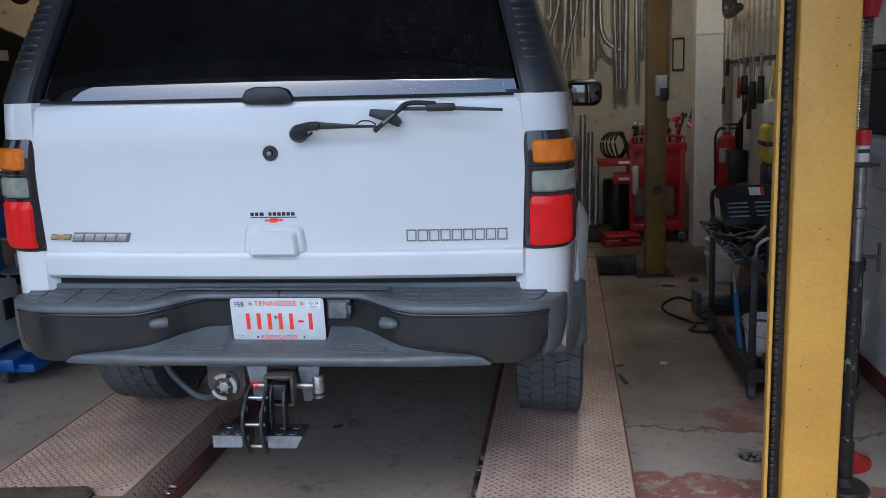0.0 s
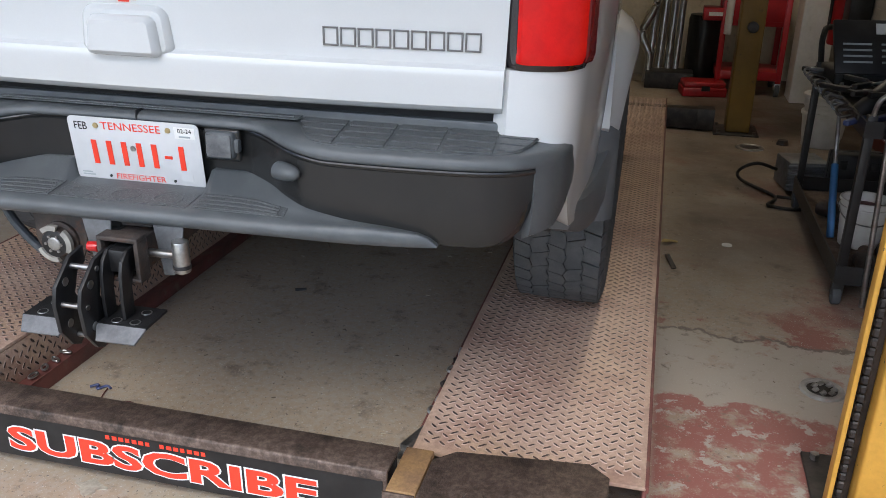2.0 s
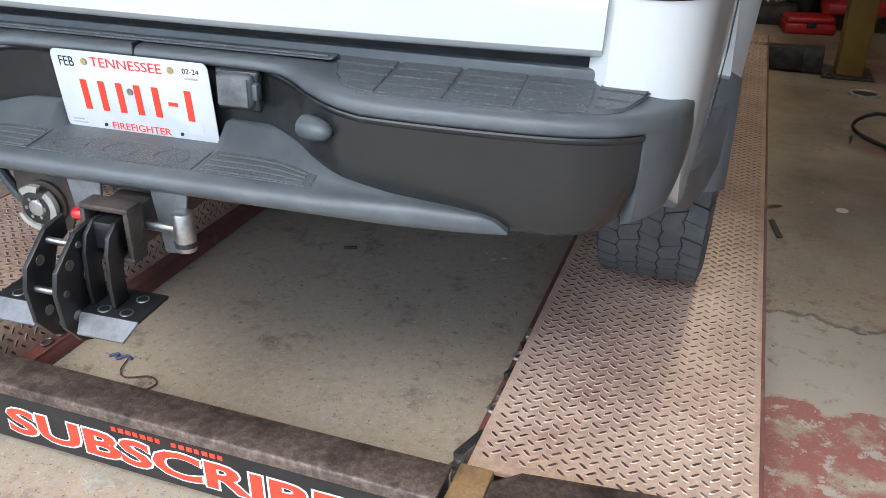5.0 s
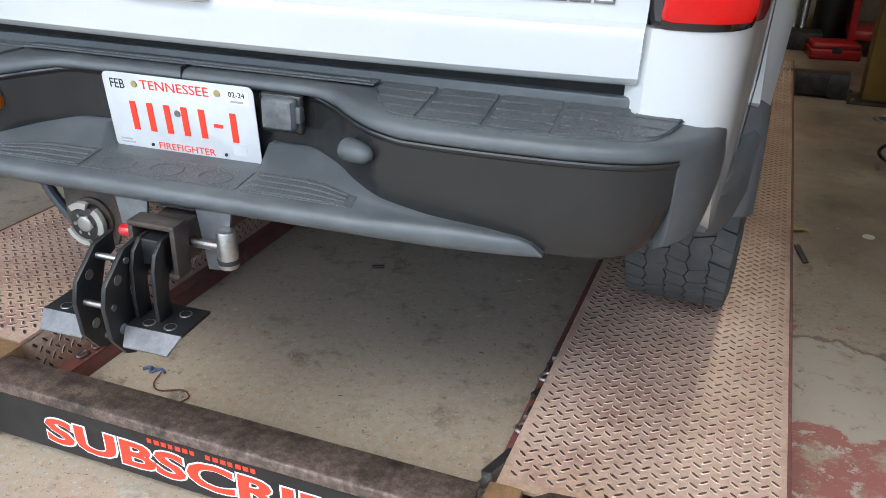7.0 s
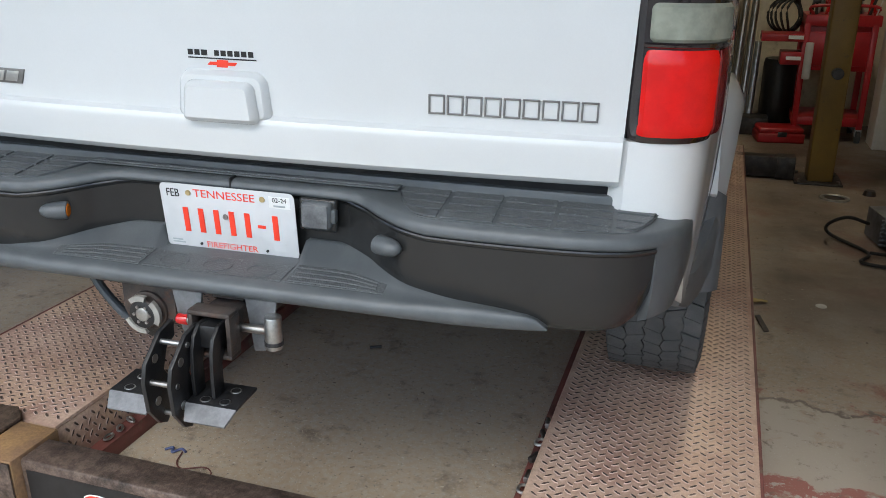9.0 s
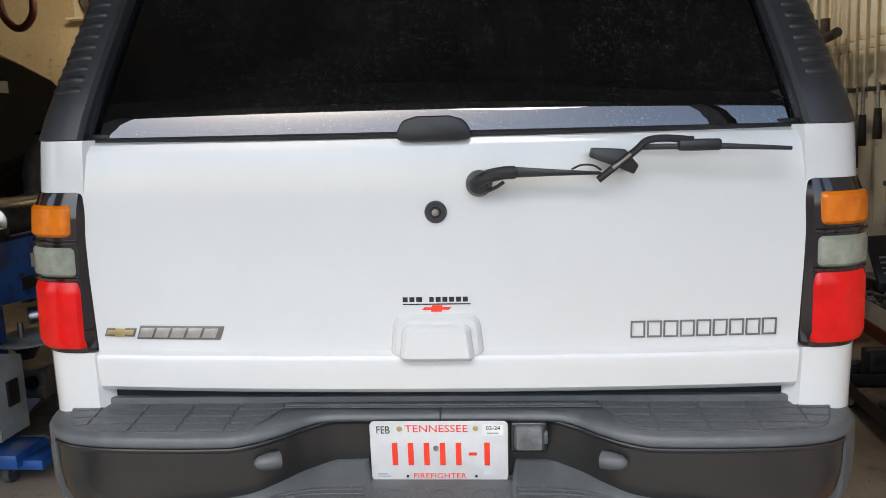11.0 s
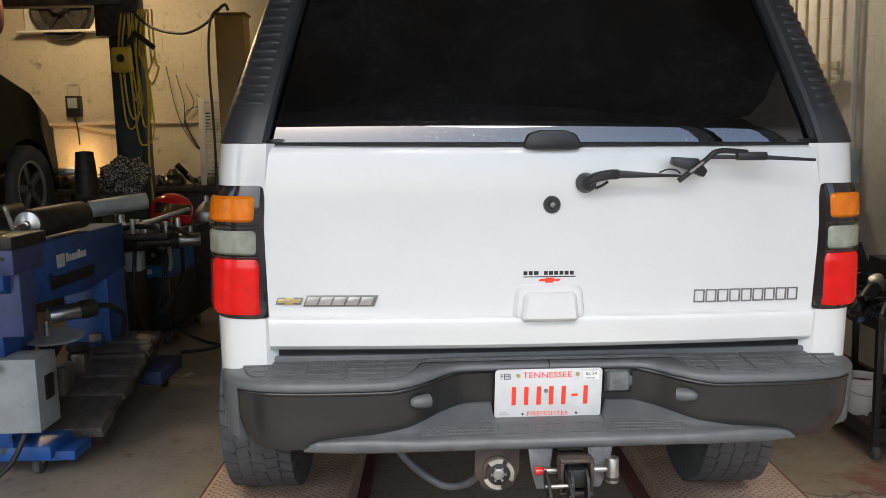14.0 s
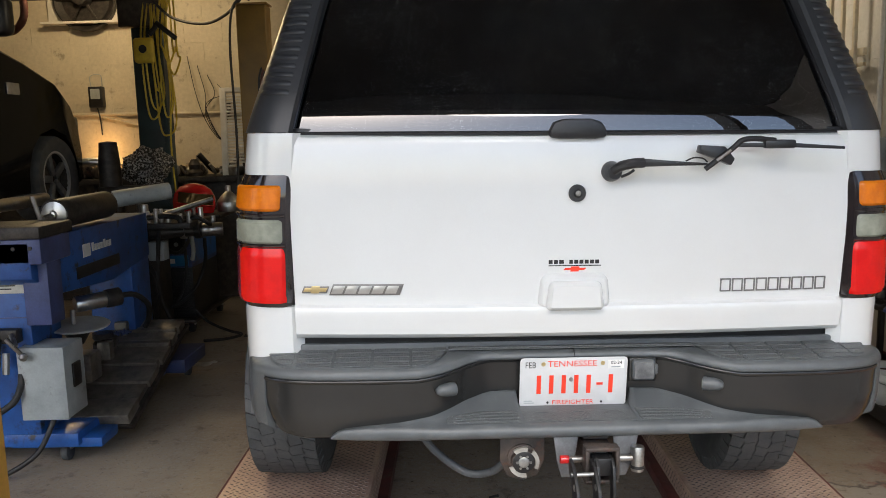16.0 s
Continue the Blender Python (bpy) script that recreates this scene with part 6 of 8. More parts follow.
helm = thing("welding_helmet", pose(-2.36, 4.03, 1.150, 0, 8, 22), "red welding helmet with a bronze visor lying down", "helmet")
hb_ = lathe([(0.145, -0.09), (0.155, -0.02), (0.148, 0.05), (0.115, 0.11), (0.06, 0.145), (0.004, 0.155)], 30)
bmesh.ops.transform(hb_, matrix=Matrix.Diagonal((1.05, 0.9, 0.9, 1)), verts=hb_.verts)
part("shell", hb_, REDPLASTIC, helm)
vis = grid(lambda u, v: Vector((0.166 * math.sin(u), -0.143 * math.cos(u), -0.02 + 0.085 * v)), lin(-0.9, 0.9, 13), lin(0, 1, 4), Vector((0, 0.01, 0)))
part("visor", vis, mat("bronze_visor", (0.16, 0.10, 0.04), 0.12, 0.6, colour2=(0.10, 0.07, 0.03), scale=5), helm, "bronze mirrored visor")
part("rim", tube([(0.168 * math.sin(u), -0.146 * math.cos(u), -0.022) for u in lin(-0.95, 0.95, 13)], 0.006, 8, 2), REDPLASTIC, helm)
stl = thing("welding_bench", pose(0, 0, 0), "dark steel bench crowded with tools", "bench")
part("top", box(-2.66, -2.12, 3.86, 4.30, 1.02, 1.055, 0.006), DARKIRON, stl)
part("pedestal", box(-2.82, -2.66, 3.92, 4.24, 0.0, 1.02, 0.006), DARKIRON, stl)
part("arm", box(-2.68, -2.60, 4.04, 4.12, 0.96, 1.02, 0.004), DARKIRON, stl)
funnel = thing("metal_can", pose(-2.13, 4.16, 1.055), "dull grey metal can with a narrow neck", "can")
part("body", lathe([(0.004, 0.0), (0.088, 0.0), (0.092, 0.01), (0.092, 0.07), (0.085, 0.085), (0.05, 0.13), (0.022, 0.155), (0.02, 0.20), (0.004, 0.20)], 28), ZINC, funnel)

# ---- far left: bench with parts along the wall ----
bench = thing("parts_bench", pose(0, 0, 0), "dark workbench along the wall full of greasy parts", "workbench")
part("top", box(-5.2, -1.9, 5.85, 6.46, 1.20, 1.26, 0.008), DARKIRON, bench)
part("front_panel", box(-5.15, -1.95, 5.92, 5.96, 0.02, 1.20, 0.004), DARKIRON, bench)
for x in (-5.1, -4.0, -3.0, -2.0):
    part("leg", box(x - 0.04, x + 0.04, 5.87, 5.95, 0.0, 1.20, 0.004), DARKIRON, bench)
rnd = random.Random(11)
kinds = [DARKIRON, STEEL, RUSTSTEEL, BLACKPAINT, ZINC, DARKIRON]
for k in range(58):
    x, y = rnd.uniform(-4.5, -2.0), rnd.uniform(5.90, 6.30)
    m_ = rnd.choice(kinds)
    s = rnd.uniform(0.035, 0.085)
    th = thing("car_part", pose(x, y, 1.26, 0, 0, rnd.uniform(0, 360)), "greasy metal car part on the bench", "car part", "parts on the bench")
    if k % 4 == 0:
        part("housing", lathe([(0.004, 0), (s, 0), (s * 1.05, s * 0.5), (s * 0.7, s * 0.9), (s * 0.8, s * 1.5), (s * 0.4, s * 2.2), (0.004, s * 2.25)], 18), m_, th)
    elif k % 4 == 1:
        part("flange", cyl((-s * 1.6, 0, s * 0.9), (s * 1.6, 0, s * 0.9), s * 0.9, s * 0.6, 18, 0.006), m_, th)
        part("neck", cyl((0, 0, s), (0, s * 1.4, s * 2.0), s * 0.45, seg=14), m_, th)
    elif k % 4 == 2:
        part("block", box(-s * 1.3, s * 1.3, -s, s, 0, s * 1.6, s * 0.25, 2), m_, th)
        part("stud", cyl((s * 0.4, 0, s * 1.6), (s * 0.4, 0, s * 2.6), s * 0.25, seg=12), STEEL, th)
    else:
        part("bent_pipe", tube([(-s * 2, 0, s * 0.5), (-s, s * 0.4, s * 0.6), (0, s * 0.3, s * 1.6), (s * 0.8, 0, s * 2.6)], s * 0.36, 12, 5), m_, th)
gz = thing("pressure_gauge", pose(-3.30, 5.95, 1.50), "small black pressure gauge with a white dial", "gauge")
part("case", cyl((0, 0.03, 0), (0, 0, 0), 0.055, seg=24, bevel=0.006), BLACKPAINT, gz)
part("dial", cyl((0, 0.0, 0), (0, -0.004, 0), 0.044, seg=24), DECALWHITE, gz)
part("stem", cyl((0, 0.015, -0.24), (0, 0.015, -0.05), 0.014, seg=10), STEEL, gz)
bag = thing("rag_bundle", pose(-2.98, 4.75, 1.26), "crumpled black and white patterned cloth", "cloth")
bb = bmesh.new()
bmesh.ops.create_icosphere(bb, subdivisions=4, radius=0.19)
for v in bb.verts:
    v.co *= 1 + 0.42 * noise.noise(v.co * 11) + 0.2 * noise.noise(v.co * 26)
    v.co.z = v.co.z * 0.85 + 0.14
part("cloth", bb, mat("patterned_cloth", (0.035, 0.033, 0.03), 0.85, colour2=(0.42, 0.41, 0.39), scale=55, ramp=(0.5, 0.56)), bag)
stump = thing("tall_stand", pose(-3.16, 4.4, 0), "tall dark grey steel stand", "stand")
part("column", lathe([(0.004, 0.0), (0.20, 0.0), (0.20, 0.02), (0.12, 0.06), (0.105, 0.9), (0.085, 1.45), (0.07, 1.62), (0.004, 1.63)], 24), DARKIRON, stump)
part("head", box(-0.07, 0.32, -0.10, 0.12, 1.22, 1.262, 0.006), DARKIRON, stump)

# ---- two-post lift column, cords, hoses ----
col2 = thing("lift_column", pose(0, 0, 0), "dark green steel lift column reaching up to the ceiling", "lift column")
part("column", box(-3.19, -2.95, 5.15, 5.42, 0.012, ZC - 0.01, 0.012), GREEN, col2)
part("flange", box(-2.95, -2.91, 5.13, 5.17, 0.012, ZC - 0.02, 0.004), GREEN, col2)
part("base_plate", box(-3.35, -2.78, 5.0, 5.55, 0.0, 0.014, 0.004), DARKIRON, col2)
part("carriage", box(-3.26, -2.88, 5.05, 5.15, 2.62, 2.98, 0.010), DARKIRON, col2)
part("lift_arm", box(-4.25, -3.0, 5.0, 5.13, 2.88, 2.98, 0.010), DARKIRON, col2, "dark steel lift arm")
part("lift_arm", prism([(-4.6, 4.3), (-4.5, 4.25), (-3.1, 5.0), (-3.15, 5.12)], 2.92, 3.0, "z", 0.006), DARKIRON, col2)
for k in range(6):
    part("bracket", box(-4.0 + k * 0.17, -3.92 + k * 0.17, 4.96, 5.08, 2.98, 3.06 + 0.03 * (k % 3), 0.006), DARKIRON, col2)
cord = thing("extension_cord", pose(0, 0, 0), "yellow extension cord hanging in loops on the column", "cord")
rnd = random.Random(3)
for k in range(7):
    x = -3.02 + 0.035 * k
    lo = rnd.uniform(1.66, 2.3)
    w = rnd.uniform(0.05, 0.14)
    part("loop", tube([(x, 5.06, 2.84), (x - w * 0.4, 5.03, 2.5), (x - w * 0.2, 5.02, lo + 0.12), (x + w * 0.3, 5.02, lo), (x + w, 5.02, lo + 0.14), (x + w * 0.7, 5.03, 2.4), (x + 0.05, 5.06, 2.84)], 0.0085, 8, 6), YELLOWCORD, cord)
part("tail", tube([(-2.86, 5.05, 2.6), (-2.82, 5.0, 2.1), (-2.84, 4.98, 1.6), (-2.80, 4.9, 1.12)], 0.0085, 8, 6), YELLOWCORD, cord)
part("reel", box(-3.12, -2.94, 4.98, 5.05, 2.30, 2.52, 0.03, 3), YELLOWCORD, cord, "yellow cord reel")
part("reel_hole", cyl((-3.03, 4.975, 2.42), (-3.03, 4.985, 2.42), 0.035, seg=18), BLACKPAINT, cord)
airgun = thing("air_tool", pose(-2.83, 5.0, 2.58, 0, 40, 0), "black air tool hung beside the cord", "air tool")
part("barrel", cyl((-0.10, 0, 0), (0.12, 0, 0), 0.022, seg=14, bevel=0.004), BLACKPAINT, airgun)
part("grip", box(-0.10, -0.06, -0.015, 0.015, -0.12, 0.0, 0.008), BLACKPAINT, airgun)
hz = thing("air_hose", pose(0, 0, 0), "black rubber hose slung from the column to the post", "hose")
part("hose", tube([(-3.0, 5.1, 2.90), (-2.75, 4.95, 2.68), (-2.40, 4.7, 2.58), (-2.15, 4.5, 2.62), (-1.96, 4.36, 2.74), (-1.92, 4.36, 2.70)], 0.012, 10, 8), BLACKHOSE, hz)
part("drop", tube([(-1.96, 4.30, 2.72), (-2.04, 4.27, 2.62), (-2.07, 4.26, 2.3), (-2.06, 4.26, 1.7), (-2.07, 4.27, 1.1), (-2.05, 4.28, 0.4)], 0.010, 10, 6), BLACKHOSE, hz)
rh = thing("oil_hose", pose(0, 0, 0), "dull red hose hanging in a bow", "hose")
part("hose", tube([(-4.30, 4.9, 3.5), (-4.05, 4.9, 3.1), (-4.0, 4.9, 2.75), (-4.10, 4.9, 2.60), (-4.22, 4.9, 2.62), (-4.30, 4.9, 2.80), (-4.28, 4.9, 3.3)], 0.032, 12, 8), REDHOSE, rh)

# wall things
fan = thing("wall_fan", pose(-4.13, YF - 0.02, 3.10), "dusty round exhaust fan in a pale wall panel", "fan")
part("panel", box(-0.42, 0.36, -0.03, 0.012, -0.22, 0.40, 0.006), WHITEWOOD, fan)
part("shelf", box(-0.46, 0.42, -0.14, -0.0, -0.25, -0.225, 0.004), WHITEWOOD, fan)
part("housing", lathe([(0.004, -0.05), (0.10, -0.06), (0.25, -0.055), (0.31, -0.10), (0.325, -0.10), (0.325, -0.02), (0.004, -0.02)], 36, "y"), DARKIRON, fan)
part("motor", cyl((0, -0.22, 0.0), (0, -0.06, 0.0), 0.075, seg=20, bevel=0.01), DARKIRON, fan)
for a in (0, 60, 120):
    b = box(-0.30, 0.30, -0.115, -0.105, -0.012, 0.012, 0.002)
    bmesh.ops.transform(b, matrix=Matrix.Rotation(radians(a), 4, "Y"), verts=b.verts)
    part("guard_bar", b, DARKIRON, fan)
out = thing("wall_outlet", pose(-4.11, YF - 0.03, 2.10), "black outlet box on the block wall", "outlet")
part("box", box(-0.075, 0.075, -0.05, 0.03, -0.11, 0.11, 0.008), BLACKPAINT, out)
part("cover", box(-0.05, 0.05, -0.056, -0.05, -0.02, 0.085, 0.003), GREYBOX, out)
part("wire", tube([(0.0, -0.02, -0.11), (0.02, -0.02, -0.22), (0.03, -0.02, -0.4)], 0.007, 8, 5), BLACKHOSE, out)
part("wire", tube([(-0.06, 0.0, 0.11), (-0.06, 0.0, 0.22), (0.05, 0.0, 0.23), (0.06, 0.0, 0.11)], 0.004, 6, 5), GREYBOX, out)
cd = thing("wall_conduit", pose(0, 0, 0), "cream painted conduit along the block wall", "conduit")
part("pipe", cyl((-4.6, YF - 0.03, 1.925), (-2.35, YF - 0.03, 1.90), 0.016, seg=12), CREAM, cd)
part("branch", cyl((-4.2, YF - 0.03, 1.93), (-3.7, YF - 0.03, 1.80), 0.011, seg=10), CREAM, cd)
part("box", box(-2.80, -2.70, YF - 0.07, YF, 1.86, 2.02, 0.006), DARKIRON, cd)
for k in range(4):
    part("wire", tube([(-3.12 + 0.1 * k, YF - 0.04, 2.5 - 0.1 * k), (-3.05 + 0.1 * k, YF - 0.05, 2.1), (-2.95, YF - 0.06, 1.8 + 0.06 * k), (-2.80, YF - 0.06, 1.62), (-2.72, YF - 0.05, 1.86)], 0.004, 8, 6), BLACKHOSE, cd)
shut = thing("white_louvre_panel", pose(-2.52, 5.98, 1.26, -6, 0, 4), "white louvred panel leaning on the bench", "panel")
part("frame", box(-0.16, -0.10, -0.02, 0.02, 0.0, 0.88, 0.004), WHITEPLASTIC, shut)
part("frame", box(0.10, 0.16, -0.02, 0.02, 0.0, 0.88, 0.004), WHITEPLASTIC, shut)
part("rail", box(-0.10, 0.10, -0.02, 0.02, 0.83, 0.88, 0.004), WHITEPLASTIC, shut)
part("rail", box(-0.10, 0.10, -0.02, 0.02, 0.0, 0.05, 0.004), WHITEPLASTIC, shut)
for k in range(24):
    part("slat", box(-0.10, 0.10, -0.012, 0.010, 0.055 + k * 0.032, 0.073 + k * 0.032, 0.003), WHITEPLASTIC, shut)
coil = thing("hose_coil", pose(-1.76, 4.39, 2.02, 0, 0, 70), "coiled red and black cable hung on the post", "cable")
for k in range(5):
    r = 0.11 + 0.012 * k
    part("turn", tube([(r * math.cos(a), 0.012 * k, r * 1.3 * math.sin(a)) for a in lin(0, 2 * math.pi, 22)], 0.009, 8, 1, smooth=False), REDHOSE if k % 2 else BLACKHOSE, coil)
wlamp = thing("work_lamp", pose(-4.05, 6.30, 1.26), "small warm work lamp behind the column", "lamp")
part("stand", cyl((0, 0, 0), (0, 0, 0.10), 0.012, seg=10), DARKIRON, wlamp)
part("bulb", lathe([(0.003, 0.10), (0.02, 0.11), (0.032, 0.15), (0.022, 0.19), (0.003, 0.20)], 16), LAMPGLOW, wlamp)
wl_ = new("work_lamp_light", bpy.data.lights.new("work_lamp_light", "POINT"))
wl_.data.energy, wl_.data.color, wl_.data.shadow_soft_size = 1.3, (1.0, 0.50, 0.16), 0.04
wl_.parent, wl_.location = wlamp, (0.0, 0.0, 0.30)

# ---- black pickup on the neighbouring lift ----
truck = thing("black_pickup", pose(0, 0, 0), "black pickup truck raised on the neighbouring lift", "pickup truck")
prof = [(0.2, 1.45), (0.2, 2.2), (1.2, 2.22), (1.35, 2.75), (2.9, 2.78), (3.35, 2.30), (3.75, 2.21), (4.18, 2.09), (4.40, 1.93), (4.50, 1.76), (4.54, 1.52), (4.52, 1.36), (4.48, 1.30), (4.46, 1.42), (4.40, 1.56), (4.28, 1.69), (4.08, 1.745), (3.89, 1.70), (3.75, 1.58), (3.68, 1.42), (3.67, 1.26), (1.6, 1.24)]
cab = loft([[Vector((x, y + dy * (0.05 if y > 3 else -0.05), z0 + (z - z0) * sc)) for (y, z) in prof for z0 in (1.5,)] for x, dy, sc in ((-5.30, -1, 0.97), (-5.24, 0, 1.0), (-3.50, 0, 1.0), (-3.44, -0.4, 0.985), (-3.42, -1, 0.965))])
part("body", cab, CARBLACK, truck)
part("side_glass", prism([(1.45, 2.25), (1.50, 2.66), (2.8, 2.68), (3.2, 2.30)], -3.43, -3.412, "x", 0.004), GLASS, truck)
part("side_mark", box(-3.416, -3.408, 2.85, 3.12, 1.97, 2.02, 0.001), BADGESILVER, truck, "chrome bar badge")
part("side_mark", box(-3.416, -3.408, 3.42, 3.58, 1.97, 2.05, 0.001), BADGESILVER, truck, "chrome badge")
part("door_mirror", box(-3.40, -3.18, 3.05, 3.20, 2.32, 2.58, 0.05, 3), TRIMBLACK, truck)
part("bumper_tip", cyl((-3.60, 4.60, 1.46), (-3.25, 4.66, 1.46), 0.035, seg=16, bevel=0.006), ALU, truck, "bright steel tube end")
part("head_lamp", box(-3.62, -3.425, 4.40, 4.50, 1.62, 1.84, 0.03), CLEARLENS, truck)
part("antenna", cyl((-3.62, 3.75, 2.2), (-3.62, 3.68, 2.75), 0.004, seg=6), TRIMBLACK, truck)
part("running_board", cyl((-3.36, 1.8, 1.22), (-3.36, 3.7, 1.22), 0.045, seg=16, bevel=0.008), ALU, truck)
for x, s in ((-3.545, 1), (-5.155, -1)):
    for y in (4.08, 0.9):
        w = part("wheel", lathe([(0.03, 0.06 * s), (0.07, 0.065 * s), (0.19, 0.03 * s), (0.205, 0.09 * s), (0.215, 0.09 * s), (0.205, -0.09 * s), (0.03, -0.09 * s)], 32, "x"), DARKIRON, truck, "dark five-spoke wheel")
        w.location = (x, y, 1.345)
        part("tyre", lathe([(0.212, -0.10 * s), (0.27, -0.125 * s), (0.32, -0.12 * s), (0.338, -0.09 * s), (0.338, 0.09 * s), (0.32, 0.12 * s), (0.27, 0.125 * s), (0.212, 0.10 * s), (0.212, -0.10 * s)], 40, "x"), RUBBER, w)
        part("rim_edge", lathe([(0.203, -0.080 * s), (0.219, -0.080 * s), (0.219, 0.103 * s), (0.203, 0.103 * s), (0.203, -0.080 * s)], 40, "x"), SILVERPAINT, w)
        for k in range(5):
            b = box(min(0.05 * s, 0.085 * s), max(0.05 * s, 0.085 * s), -0.028, 0.028, 0.03, 0.205, 0.008)
            bmesh.ops.transform(b, matrix=Matrix.Rotation(radians(72 * k + 15), 4, "X"), verts=b.verts)
            part("spoke", b, DULLZINC, w)
lc = thing("lift_pad_stand", pose(-4.36, 3.2, 0), "dark steel stand under the raised pickup", "stand")
part("post", box(-0.10, 0.10, -0.10, 0.10, 0.0, 1.24, 0.008), DARKIRON, lc)
part("foot", box(-0.25, 0.25, -0.25, 0.25, 0.0, 0.02, 0.004), DARKIRON, lc)


# ---- right side: black tool cart ----
cart = thing("utility_cart", pose(0, 0, 0), "black two-tier steel cart loaded with tools on casters", "cart")
SCRAPBROWN = mat("brown_scrap_dust", (0.15, 0.105, 0.075), 0.85, colour2=(0.075, 0.05, 0.036), scale=16, fine=0.3, bump=0.5, bump_scale=70)
CX0, CX1, CY0, CY1 = 1.845, 2.33, 1.62, 2.78
for x, y in ((CX0, CY0), (CX1, CY0), (CX0, CY1), (CX1, CY1)):
    part("leg", box(x - 0.016, x + 0.016, y - 0.016, y + 0.016, 0.09, 0.74, 0.003), BLACKPAINT, cart)
    cs = part("caster", cyl((x - 0.016, y, 0.034), (x + 0.016, y, 0.034), 0.034, seg=18, bevel=0.005), RUBBER, cart)
    part("fork", box(x - 0.022, x + 0.022, y - 0.010, y + 0.022, 0.04, 0.09, 0.003), BLACKPAINT, cs)
for z, h in ((0.09, 0.075), (0.66, 0.06)):
    tr = box(CX0 - 0.02, CX1 + 0.02, CY0 - 0.02, CY1 + 0.02, z, z + 0.006, 0.0)
    merge(tr, box(CX0 - 0.022, CX0 - 0.016, CY0 - 0.02, CY1 + 0.02, z, z + h, 0.0))
    merge(tr, box(CX1 + 0.016, CX1 + 0.022, CY0 - 0.02, CY1 + 0.02, z, z + h, 0.0))
    merge(tr, box(CX0 - 0.02, CX1 + 0.02, CY0 - 0.022, CY0 - 0.016, z, z + h, 0.0))
    merge(tr, box(CX0 - 0.02, CX1 + 0.02, CY1 + 0.016, CY1 + 0.022, z, z + h, 0.0))
    part("tray", tr, BLACKPAINT, cart)
part("tray_mat", box(CX0 - 0.012, CX1 + 0.012, CY0 - 0.012, CY1 + 0.012, 0.0962, 0.0970, 0.0), SCRAPBROWN, cart, "brown dust and rust on the lower tray")
part("handle", tube([(CX0, CY1, 0.74), (CX0, CY1 + 0.05, 0.86), (CX0 + 0.06, CY1 + 0.09, 0.90), (CX1 - 0.06, CY1 + 0.09, 0.90), (CX1, CY1 + 0.05, 0.86), (CX1, CY1, 0.74)], 0.014, 10, 6), BLACKPAINT, cart)
part("handle", tube([(CX0, CY0, 0.72), (CX0 + 0.01, CY0 - 0.03, 0.80), (CX0 + 0.07, CY0 - 0.04, 0.835), (CX0 + 0.13, CY0 - 0.03, 0.82), (CX0 + 0.16, CY0, 0.74)], 0.009, 10, 6), ZINC, cart)

case = thing("tool_case", pose(2.03, 2.46, 0.675, 0, 0, 8), "black ribbed plastic tool case leaning open on the cart", "tool case")
part("shell", box(-0.20, 0.20, -0.06, 0.16, 0.0, 0.10, 0.016, 3), BLACKPAINT, case)
lidf = [(-0.075, 0.085), (-0.055, 0.075), (0.085, 0.285), (0.065, 0.298)]
lid = part("lid", prism(lidf, -0.205, 0.205, "x", 0.006), TRIMBLACK, case, "sloping black lid with a printed label")


def on_lid(u0, u1, v0, v1, m_, name):
    """A thin raised print on the sloping lid: u along its width, v up the slope."""
    d = Vector((0, 0.14, 0.213)).normalized()
    n = Vector((0, -d.z, d.y))
    base = Vector((0, -0.075, 0.085))
    q = [base + Vector((u, 0, 0)) + d * v for u, v in ((u0, v0), (u1, v0), (u1, v1), (u0, v1))]
    part(name, loft([[p_ + n * 0.0005 for p_ in q], [p_ + n * 0.003 for p_ in q]]), m_, lid)


for k in range(4):
    on_lid(-0.17, -0.05, 0.05 + 0.028 * k, 0.058 + 0.028 * k, GREYBOX, "rib")
    on_lid(-0.01, 0.13, 0.05 + 0.028 * k, 0.058 + 0.028 * k, GREYBOX, "rib")
on_lid(-0.03, 0.035, 0.185, 0.235, DECALWHITE, "label")
on_lid(0.037, 0.055, 0.185, 0.235, DECALRED, "label")
comb = thing("hook_rail", pose(CX0 - 0.020, 1.70, 0.70), "dark bent steel hook rail along the cart edge", "hook rail")
part("rail", box(-0.012, -0.004, 0.0, 0.95, 0.0, 0.022, 0.002), DARKIRON, comb)
for k in range(9):
    y = 0.05 + 0.105 * k
    part("hook", tube([(-0.008, y, 0.012), (-0.055, y - 0.01, 0.004), (-0.075, y, 0.020), (-0.062, y + 0.03, 0.034), (-0.01, y + 0.045, 0.022)], 0.0055, 7, 4), DULLZINC if k % 3 else DARKIRON, comb)
bar = thing("steel_bar", pose(0, 0, 0), "pale steel bar with a black ribbed grip leaning on the cart", "bar")
part("shaft", cyl((1.935, 1.585, 0.012), (1.905, 1.592, 0.66), 0.010, seg=12), STEEL, bar)
part("grip", lathe([(0.004, 0.0)] + [(0.017 if k % 2 else 0.021, 0.012 + 0.013 * k) for k in range(14)] + [(0.004, 0.20)], 16), TRIMBLACK, bar).location = (1.905, 1.592, 0.655)
bb2 = thing("parts_box", pose(2.22, 2.15, 0.667, 0, 0, -6), "black and blue cardboard parts box", "box")
part("carton", box(-0.09, 0.11, -0.16, 0.16, 0.0, 0.26, 0.003), BLACKPAINT, bb2)
part("blue_band", box(-0.092, 0.112, -0.163, -0.1605, 0.03, 0.16, 0.0), BLUEGLOSS, bb2)
